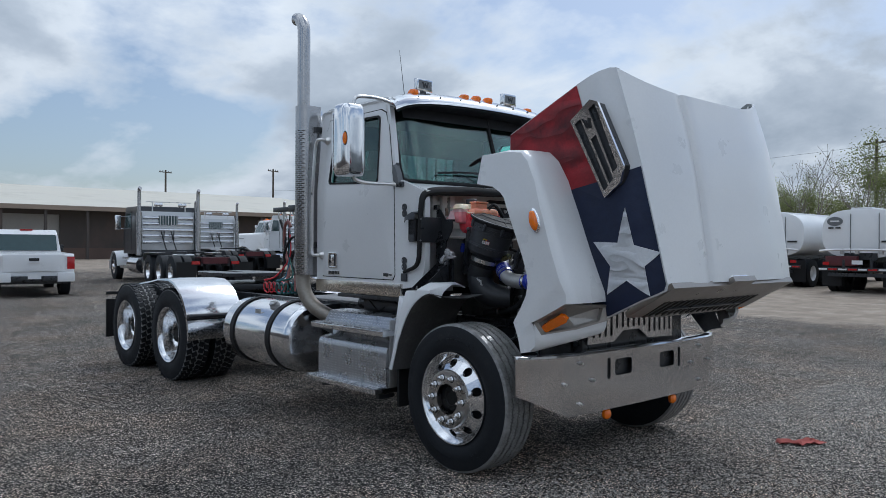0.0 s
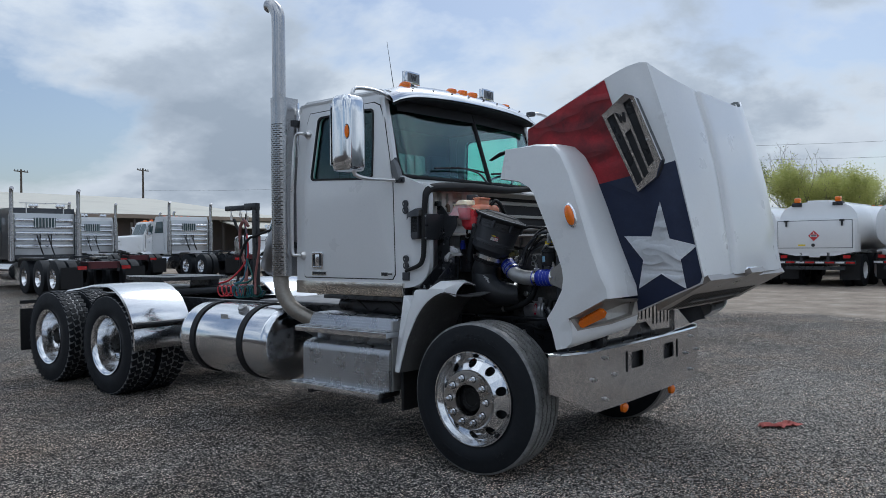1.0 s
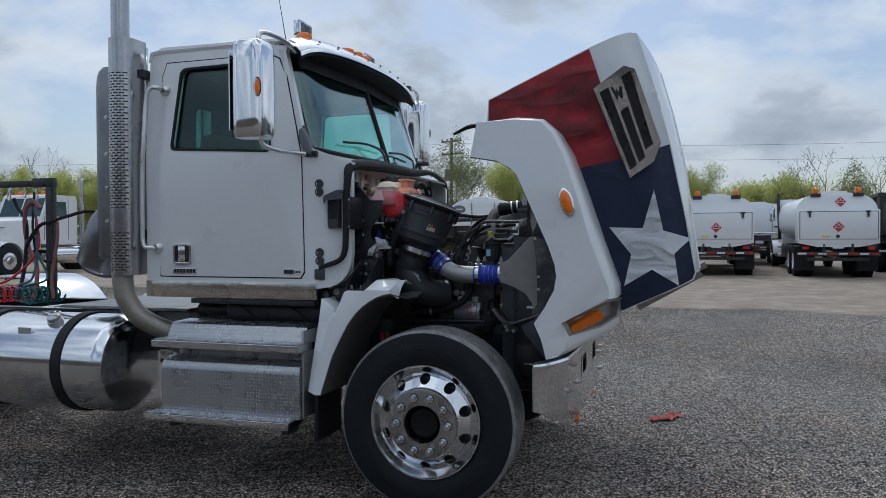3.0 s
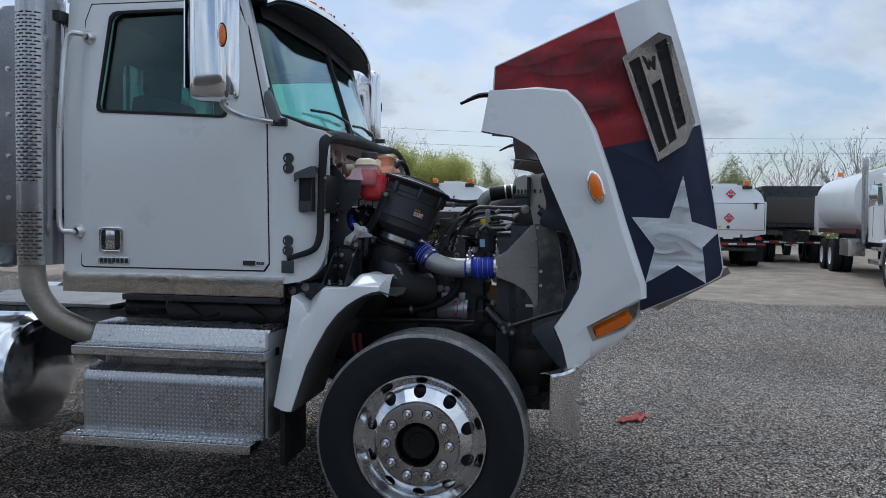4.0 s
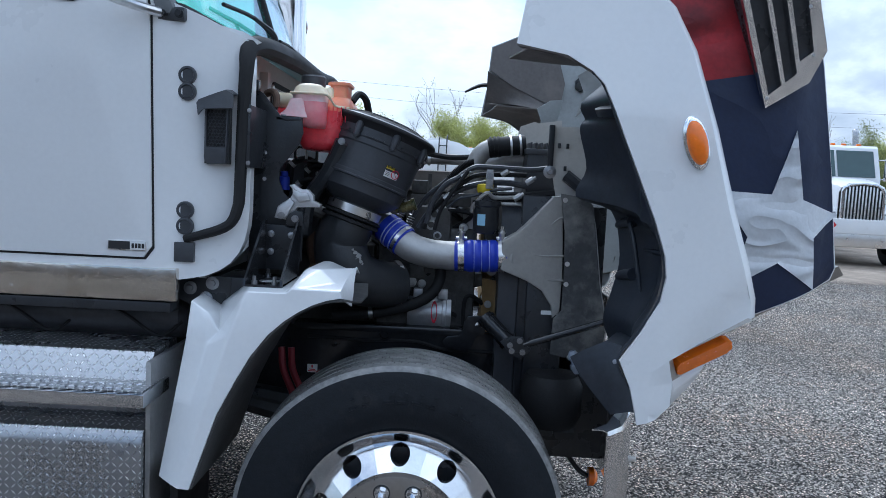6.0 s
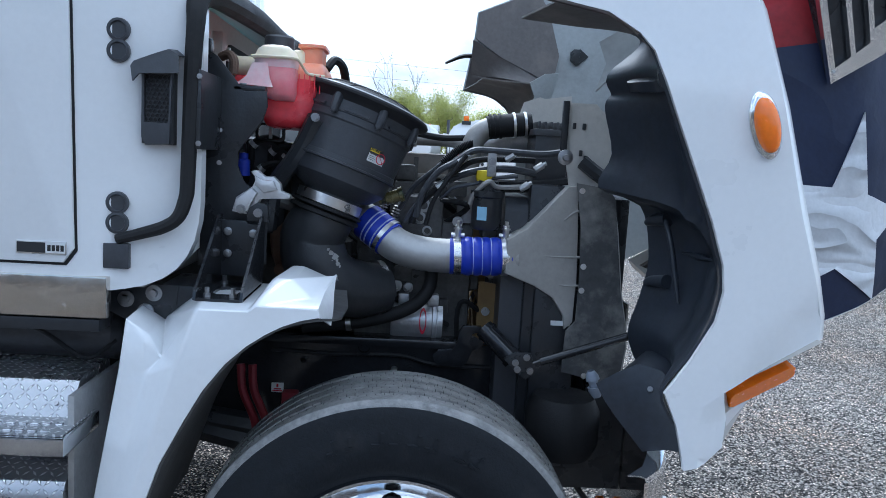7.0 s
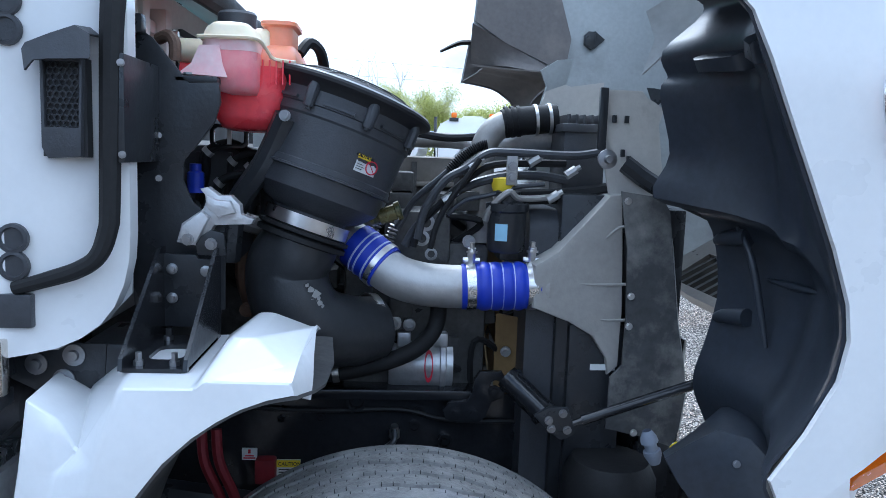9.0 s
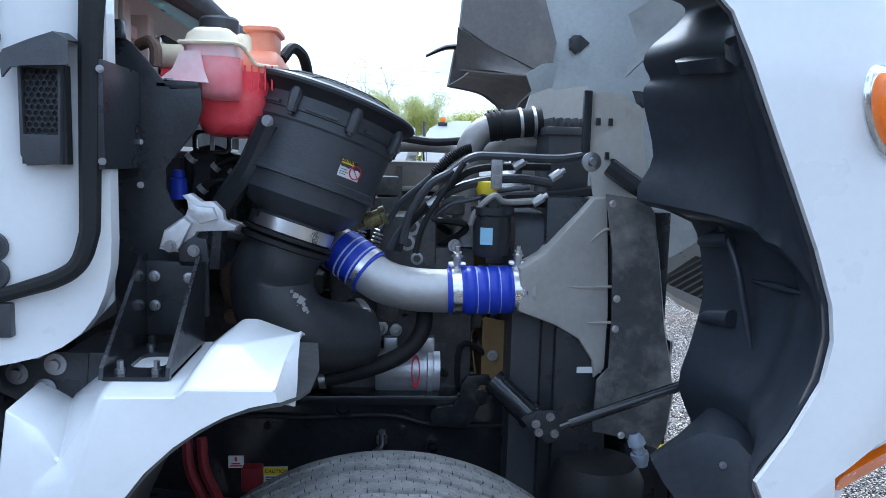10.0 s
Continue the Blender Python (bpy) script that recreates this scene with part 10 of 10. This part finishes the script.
# the tanker whose nose points this way
def nose_tanker(at, turn):
    t = thing("tank_truck", "white tank truck facing the yard with a chrome grille", "tank truck", (at[0], at[1], gz(*at)), turn, "parked tank trucks")
    c, xf = cab_of(t, -3.0)
    # origin lies under the front axle
    tank = part("tank", ellipse_tank(-9.3, -3.7, 2.45, 1.75, 2.2, 0.12), TANKW, t, "white oval tank", smooth=40)
    part("walkway", boxes((-9.0, -3.9, -0.35, 0.35, 3.05, 3.15), bevel=0.01), TANKW, tank)
    part("cabinet", boxes((-9.7, -9.0, -1.22, 1.22, 1.25, 2.5), bevel=0.02), TANKW, t, "white rear cabinet")
    part("frame", boxes((-9.6, -1.0, -0.45, 0.45, 0.8, 1.25)), BLACK, t)
    for s in (-1, 1):
        for x in (-7.0, -8.35):
            add_wheel(t, x, s * 1.05, s, "rear_wheel", True, PAINT_OLD)
        part("side_rail", boxes((-9.3, -3.6, *y_pair(s, 1.1, 1.18), 1.25, 1.38)), REDPAINT, t)
        part("battery_box", boxes((-5.8, -4.6, *y_pair(s, 0.7, 1.15), 0.6, 1.1), bevel=0.02), BRUSHED, t)
        bm = bmesh.new()
        tube(bm, [(-3.35, s * 1.02, 1.0), (-3.35, s * 1.05, 2.6), (-3.35, s * 1.05, 3.2), (-3.42, s * 1.05, 3.3)], 0.075, 12)
        part("stack_pipe", bm, STACKM, t, "chrome exhaust pipe")
        part("beacon", boxes((-8.9, -8.75, s * 0.6 - 0.08, s * 0.6 + 0.08, 3.12, 3.26), bevel=0.03), AMBER, t, "orange beacon")
    # broad sloping fenders with headlamps, unlike the other trucks
    fx = xf - 0.75
    for s in (-1, 1):
        rows = []
        for y, h in ((0.50, 0.34), (0.72, 0.27), (0.92, 0.19), (1.06, 0.10), (1.14, 0.03), (1.17, -0.04)):
            rows.append([(x, s * y, 1.13 + h * k) for x, k in ((fx - 0.66, 0.25), (fx - 0.45, 0.7), (fx - 0.1, 1.0), (fx + 0.3, 0.95), (xf - 0.12, 0.65), (xf - 0.02, 0.2))])
        f = part("fender_crown", skin(rows, 0.02), PAINT_OLD, c, "broad white fender", smooth=60)
        part("fender_front", boxes((xf - 0.10, xf - 0.01, *y_pair(s, 0.52, 1.15), 0.84, 1.16), bevel=0.03), PAINT_OLD, f)
        part("headlamp_lens", boxes((xf - 0.06, xf + 0.01, *y_pair(s, 0.66, 0.96), 1.02, 1.12), bevel=0.012), CHROME, f, "clear headlamp")
        part("turn_lamp", boxes((xf - 0.07, xf + 0.005, *y_pair(s, 0.97, 1.12), 1.01, 1.13), bevel=0.012), AMBER, f, "amber turn signal")
        part("door_vent", boxes((-1.32, -1.20, *y_pair(s, 1.0, 1.012), 1.25, 1.70), bevel=0.004), GLASS_K, c)
    # white bumper bar with a placard
    part("front_beam", boxes((xf + 0.12, xf + 0.22, -1.2, 1.2, 0.72, 1.05), bevel=0.02), PAINT_OLD, t, "white front beam")
    d = diamond(t, (0, 0, 0), 0.19, "1993")
    d.matrix_basis = pose(xf + 0.23, -0.72, 0.90, 0, 0, 180)
    return t


nose_tanker((9.35, 14.0), 262.0)


# pickup
def pickup(at, turn):
    t = thing("pickup", "white crew cab pickup seen with its tailgate closed", "pickup", (at[0], at[1], gz(*at)), turn)
    rows = []
    prof = [(0.0, 0.55), (0.0, 1.12), (0.05, 1.18), (1.95, 1.20), (2.0, 1.20), (3.9, 1.22), (5.2, 1.14), (5.6, 1.0), (5.65, 0.55)]
    body = part("body", plate(prof, "y", -0.98, 0.98, bevel=0.03), PAINT, t, "white pickup body")
    cabp = [(1.95, 1.15), (2.08, 1.72), (2.25, 1.86), (3.5, 1.88), (3.75, 1.80), (4.3, 1.2)]
    bm = plate(cabp, "y", -0.84, 0.84, bevel=0.05)
    for v in bm.verts:
        v.co.y *= 1.08 - 0.20 * max(0.0, v.co.z - 1.15)
    part("cab", bm, PAINT, t, "white cab")
    part("rear_window", skin([[(1.945, y, 1.25), (2.035, y * 0.97, 1.66), (2.05, y * 0.95, 1.71)] for y in (-0.78, 0.78)], 0.02), GLASS_K, t, "dark rear window")
    for s in (-1, 1):
        part("side_window", plate([(2.35, 1.25), (2.5, 1.75), (3.5, 1.76), (4.0, 1.25)], "y", s * 0.845, s * 0.855), GLASS_K, t)
        part("tail_lamp", boxes((-0.03, 0.08, *y_pair(s, 0.80, 0.988), 0.76, 1.10), bevel=0.02), REDLENS, t, "red tail lamp")
        part("side_mirror", boxes((3.75, 3.85, *y_pair(s, 0.98, 1.18), 1.22, 1.42), bevel=0.02), BLACK, t)
        for x in (1.15, 4.7):
            add_wheel(t, x, s * 0.86, s, "wheel", False, None, 0.40)
        part("bumper_corner", boxes((-0.14, 0.0, *y_pair(s, 0.55, 0.98), 0.42, 0.66), bevel=0.02), PAINT, t)
    part("tailgate", boxes((-0.03, 0.0, -0.74, 0.74, 0.70, 1.16), bevel=0.01), PAINT, t, "white tailgate")
    part("tailgate_handle", boxes((-0.045, -0.03, -0.12, 0.12, 0.98, 1.06)), BLACK, t)
    part("tailgate_emblem", boxes((-0.04, -0.03, -0.13, 0.13, 0.90, 0.94)), BRUSHED, t)
    part("bumper", boxes((-0.13, 0.0, -0.56, 0.56, 0.44, 0.58), bevel=0.02), BLACK, t, "black step of the bumper")
    part("number_plate", boxes((-0.135, -0.13, -0.16, 0.16, 0.50, 0.64)), LABEL_W, t)
    part("brake_lamp", boxes((2.2, 2.26, -0.16, 0.16, 1.83, 1.87)), REDLENS, t)
    part("underside", boxes((0.1, 5.5, -0.85, 0.85, 0.36, 0.56)), BLACK, t)
    return t


pickup((-18.7, 0.75), 172)


# ---------------------------------------------------------------- warehouse and poles
def warehouse():
    x0 = -60.5
    ya, yb = -22.0, 47.0
    w = thing("warehouse", "long low warehouse with a cream metal roof", "warehouse", (x0, (ya + yb) / 2, gz(x0, 10)))
    n = (yb - ya) / 2
    bays = [(-20, -15, 0.6, 3.4), (-4.5, 0.0, 0.6, 3.5), (6, 10.5, 0.6, 3.5), (17, 21, 0.6, 3.5)]
    bm = plate([(-n, 0), (n, 0), (n, 4.1), (-n, 4.1)], "x", 0, -0.3, [[(a, c), (b, c), (b, d), (a, d)] for a, b, c, d in bays])
    wall = part("wall", bm, WALLDARK, w, "dark brown clad wall", smooth=0)
    for a, b, c, d in bays:
        part("dock_door", boxes((-0.28, -0.22, a, b, c, d)), CONCRETE, w, "pale roller door")
    part("plinth", boxes((0.0, 0.25, -n, n, 0.0, 0.9)), REDPAINT2, w, "weathered loading dock wall")
    # roof with standing seams
    rows = [[(1.6, -n - 0.5, 4.05), (1.6, n + 0.5, 4.05)], [(-28, -n - 0.5, 7.7), (-28, n + 0.5, 7.7)], [(-58, -n - 0.5, 4.05), (-58, n + 0.5, 4.05)]]
    rf = part("roof", skin(rows, 0.15), CREAMROOF, w, "cream metal roof", smooth=0)
    part("fascia", boxes((1.6, 1.7, -n - 0.5, n + 0.5, 3.80, 4.15)), mat("tan_fascia", (0.30, 0.24, 0.19), 0.7, var=0.15, scale=0.6), w, "tan fascia board")
    for i in range(24):
        y = -n + i * 3.0
        part("post", boxes((1.3, 1.5, y, y + 0.2, 0.0, 3.9)), WALLDARK, w)
    part("gable", plate([(0, 4.05), (-28, 7.6), (-56, 4.05), (-56, 0), (0, 0)], "y", n, n - 0.3), WALLDARK, w, smooth=0)
    part("awning", skin([[(1.0, n - 9.0, 3.8), (1.0, n, 3.8)], [(5.0, n - 9.0, 3.0), (5.0, n, 3.0)]], 0.1), CREAMROOF, w, "ribbed awning")
    return w


REDPAINT2 = mat("stained_dock_wall", (0.13, 0.09, 0.075), 0.9, var=0.3, scale=0.7)
warehouse()


def utility_pole(at, h, xform=False, turn=0):
    p = thing("utility_pole", "weathered wooden utility pole with crossarm", "utility pole", (at[0], at[1], gz(*at)), turn, "utility poles")
    bm = bmesh.new()
    cyl(bm, (0, 0, 0), (0, 0, h), 0.19, 10, 0.12)
    part("pole", bm, WOOD, p)
    for dz in (0.35, 1.5)[:2 if xform else 1]:
        ca = part("crossarm", boxes((-0.06, 0.06, -1.1, 1.1, h - dz, h - dz + 0.13)), WOOD, p)
        for y in (-1.0, -0.5, 0.5, 1.0):
            bm = lathe(bmesh.new(), [(0, 0.03), (0.05, 0.06), (0.16, 0.05), (0.2, 0.0)], (0, y, h - dz + 0.13), (0, 0, 1), 10)
            part("insulator", bm, TRIM_G, p)
    if xform:
        for y in (-0.75, 0.0, 0.75):
            bm = lathe(bmesh.new(), [(0, 0.0), (0, 0.28), (0.8, 0.24), (0.9, 0.13), (0.95, 0.0)], (0.35, y, h - 3.6), (0, 0, 1), 16)
            part("transformer", bm, TRIM_G, p, "grey transformer can")
        part("platform", boxes((-0.1, 0.7, -1.2, 1.2, h - 3.75, h - 3.6)), TRIM_G, p)
    return p


utility_pole((-18.1, 60.4), 9.9, True, 70)
utility_pole((-104, 38.0), 11.8, False, 20)
utility_pole((-95.5, 50.5), 12.2, False, 20)
for z0, a, b in ((9.7, (-18.1, 60.4), (60, 62)), (8.5, (-18.1, 60.4), (60, 62)), (9.7, (-95.5, 50.5), (-18.1, 60.4))):
    wi = thing("power_line", "thin overhead power line", "power line", (0, 0, 0))
    bm = bmesh.new()
    pa, pb = Vector((*a, z0)), Vector((*b, z0))
    tube(bm, [pa.lerp(pb, k / 10) - Vector((0, 0, 1.2 * 4 * (k / 10) * (1 - k / 10))) for k in range(11)], 0.010, 5, smooth=0)
    part("wire", bm, BLACK, wi)


# ---------------------------------------------------------------- trees
def leaf_material(name, col, col2, through_light=True):
    m = bpy.data.materials.new(name)
    m.use_nodes = True
    nt = m.node_tree
    b = nt.nodes["Principled BSDF"]
    r = wire(nt, "ShaderNodeNewGeometry").outputs["Random Per Island"]
    c = ramp(nt, r, [(0.0, col), (1.0, col2)])
    nt.links.new(c, b.inputs["Base Color"])
    b.inputs["Roughness"].default_value = 0.7
    if through_light:
        tl = wire(nt, "ShaderNodeBsdfTranslucent", Color=c)
        mx = wire(nt, "ShaderNodeMixShader", i0=0.55, i1=b.outputs[0], i2=tl.outputs[0])
        nt.links.new(mx.outputs[0], nt.nodes["Material Output"].inputs[0])
    return m


LEAF_A = leaf_material("spring_leaves", (0.42, 0.45, 0.13), (0.64, 0.65, 0.27))
LEAF_B = leaf_material("dull_green_leaves", (0.18, 0.21, 0.08), (0.32, 0.35, 0.15))
LEAF_C = leaf_material("brown_buds", (0.22, 0.21, 0.13), (0.34, 0.34, 0.20))


def make_tree(name, seed, h, spread, leaf, leaves, label, size=0.055, group="trees round the yard"):
    """A tapered trunk with forking limbs and loose leaves about the twigs; twigs and trunk are one mesh."""
    rnd = random.Random(seed)
    t = thing(name, label, "tree", (0, 0, 0), 0, group)
    bm = bmesh.new()
    tips = []

    def limb(p, d, length, r, depth):
        steps = 3
        pts = [p]
        q = p
        for _ in range(steps):
            d = (d + Vector((rnd.uniform(-0.22, 0.22), rnd.uniform(-0.22, 0.22), rnd.uniform(-0.05, 0.18)))).normalized()
            q = q + d * length / steps
            pts.append(q)
        r2 = max(0.009, r * 0.60)
        tube(bm, pts, [r, r2], 5 if depth else 7, False, 0)
        if depth >= 2:
            tips.extend(pts[1:])
        if depth < 4:
            for k in range(rnd.choice((2, 3, 3)) if depth else 5):
                a = rnd.uniform(0, 2 * math.pi)
                o = Vector((math.cos(a), math.sin(a), 0)) * spread
                nd = (d * 0.75 + o * rnd.uniform(0.5, 0.95) + Vector((0, 0, 0.25))).normalized()
                base = pts[-1] if k < 2 else pts[rnd.choice((1, 2))]
                limb(base, nd, length * rnd.uniform(0.6, 0.82), r2 * 0.8, depth + 1)
    limb(Vector((0, 0, 0)), Vector((0, 0, 1)), h * 0.30, h * 0.013, 0)
    part("trunk", bm, BARK, t, "grey brown trunk and branches", smooth=60)
    if leaves:
        verts, faces = [], []
        for _ in range(leaves):
            c = rnd.choice(tips) + Vector([rnd.gauss(0, 0.28) for _ in range(3)])
            u = Vector([rnd.uniform(-1, 1) for _ in range(3)]).normalized()
            v = u.orthogonal().normalized()
            s = size * rnd.uniform(0.5, 1.3)
            i = len(verts)
            verts += [c - u * s, c + v * s * 0.6, c + u * s, c - v * s * 0.6]
            faces.append((i, i + 1, i + 2, i + 3))
        me = bpy.data.meshes.new("crown")
        me.from_pydata([tuple(v) for v in verts], [], faces)
        me.materials.append(leaf)
        cr = new("crown", me)
        cr.parent = t
        tagged(cr, "loose spring leaves", kind="stuff")
    return t


TREES = [make_tree("tree", 3, 8.5, 0.75, LEAF_A, 26000, "tree in fresh yellow green spring leaf", 0.065),
         make_tree("tree", 5, 8.0, 0.8, LEAF_C, 350, "nearly bare tree with brown buds"),
         make_tree("tree", 8, 7.5, 0.9, LEAF_B, 16000, "dull green tree in the far belt", 0.05),
         make_tree("tree", 12, 9.0, 0.65, LEAF_C, 250, "bare tree with thin upright branches"),
         make_tree("tree", 21, 6.5, 0.95, LEAF_A, 26000, "low bushy tree in yellow green leaf", 0.065)]
rnd = random.Random(44)


def plant(kind, x, y, s=1.0):
    m = pose(x, y, gz(x, y) - 0.05, 0, 0, rnd.uniform(0, 360)) @ Matrix.Scale(s, 4)
    ob = copy_thing(TREES[kind], m)
    ob.scale = (s, s, s)
    return ob


# belt beyond the tankers, then round the far left
for i in range(64):
    x = -62 + i * 1.75 + rnd.uniform(-1.0, 1.0)
    y = 47 + rnd.uniform(-3, 8) + 0.03 * abs(x)
    plant(rnd.choice((0, 1, 1, 2, 3, 3, 4)), x, y, rnd.uniform(0.8, 1.2))
for i in range(14):
    plant(rnd.choice((0, 0, 4, 1)), -58 + i * 2.2 + rnd.uniform(-1, 1), 56 + rnd.uniform(0, 8), rnd.uniform(0.9, 1.25))
for i, k in enumerate((0, 4, 0, 4, 1)):
    plant(k, -46 + i * 3.2, 44 + rnd.uniform(-2, 2), 0.95)
plant(1, -14.6, 40.5, 1.05)
plant(3, -11.8, 41.5, 0.95)
plant(0, -9.0, 44.0, 0.9)
for ob, (x, y) in zip(TREES, ((34, 44), (37, 46), (40, 45), (43, 47), (46, 45))):
    ob.matrix_basis = pose(x, y, gz(x, y))
# low brush along the belt
bm_v, bm_f = [], []
for _ in range(9000):
    x = rnd.uniform(-62, 48)
    y = 52 + rnd.uniform(-3, 8)
    z = gz(x, y) + abs(rnd.gauss(0, 1.4))
    c = Vector((x, y, z))
    u = Vector([rnd.uniform(-1, 1) for _ in range(3)]).normalized()
    v = u.orthogonal().normalized()
    s = rnd.uniform(0.15, 0.4)
    i = len(bm_v)
    bm_v += [tuple(c - u * s), tuple(c + v * s * 0.6), tuple(c + u * s), tuple(c - v * s * 0.6)]
    bm_f.append((i, i + 1, i + 2, i + 3))
me = bpy.data.meshes.new("brush")
me.from_pydata(bm_v, [], bm_f)
me.materials.append(LEAF_B)
tagged(new("brush", me), "low green brush along the far edge", "brush", kind="stuff")


# ---------------------------------------------------------------- gravel and rag
def gravel():
    verts, faces = [], []
    r = random.Random(9)

    def stones(n, x0, x1, y0, y1, smin, smax):
        for _ in range(n):
            x, y = r.uniform(x0, x1), r.uniform(y0, y1)
            s = r.uniform(smin, smax)
            a = r.uniform(0, math.pi)
            ca, sa = math.cos(a) * s, math.sin(a) * s
            f = r.uniform(0.6, 1.0)
            h = s * r.uniform(0.4, 0.8)
            i = len(verts)
            z = gz(x, y) - 0.002
            verts.extend([(x + ca, y + sa, z), (x - sa * f, y + ca * f, z), (x - ca, y - sa, z), (x + sa * f, y - ca * f, z),
                          (x + ca * 0.3, y + sa * 0.3, z + h), (x - ca * 0.35, y - sa * 0.2, z + h * 0.85)])
            faces.extend([(i, i + 1, i + 4), (i + 1, i + 2, i + 5), (i + 1, i + 5, i + 4), (i + 2, i + 3, i + 5), (i + 3, i, i + 4), (i + 3, i + 4, i + 5)])
    stones(78000, 0.3, 4.2, -2.2, 4.5, 0.004, 0.013)
    stones(42000, 1.0, 8.0, 2.0, 10.0, 0.006, 0.017)
    stones(12000, -5.5, 3.5, -3.6, -0.6, 0.004, 0.011)
    stones(3000, 0.0, 7.0, -3.0, 9.0, 0.012, 0.020)
    me = bpy.data.meshes.new("gravel")
    me.from_pydata(verts, [], faces)
    me.materials.append(STONE_M)
    return tagged(new("gravel", me), "loose grey gravel stones on the yard", "gravel", kind="stuff")


STONE_M = leaf_material("gravel_stones", (0.02, 0.019, 0.018), (0.58, 0.53, 0.47), False)
gravel()


def rag():
    r = random.Random(2)
    t = thing("rag", "crumpled red cloth rag on the gravel", "rag", (1.22, 1.40, 0.0), 48)
    rows = []
    for j in range(8):
        rows.append([(-0.18 + 0.36 * i / 11 + r.uniform(-0.015, 0.015), (-0.055 + 0.11 * j / 7) * (1 - 0.5 * abs(i - 5.5) / 5.5) + 0.018 * math.sin(i * 0.9), 0.008 + 0.045 * abs(math.sin(i * 1.3 + j * 0.9)) * r.uniform(0.2, 1)) for i in range(12)])
    part("cloth", skin(rows, 0.004), CLOTHRED, t, smooth=60)


rag()


# unseen dark wall added to close the yard and dim side light and reflections
wl = tagged(new("wall_south", None), "plain dark wall added out of view to dim light and reflections", "wall", kind="structure")
part("wall_sheet", boxes((-45, 45, -27.3, -27.0, -0.2, 5.0)), WALLDARK, wl)
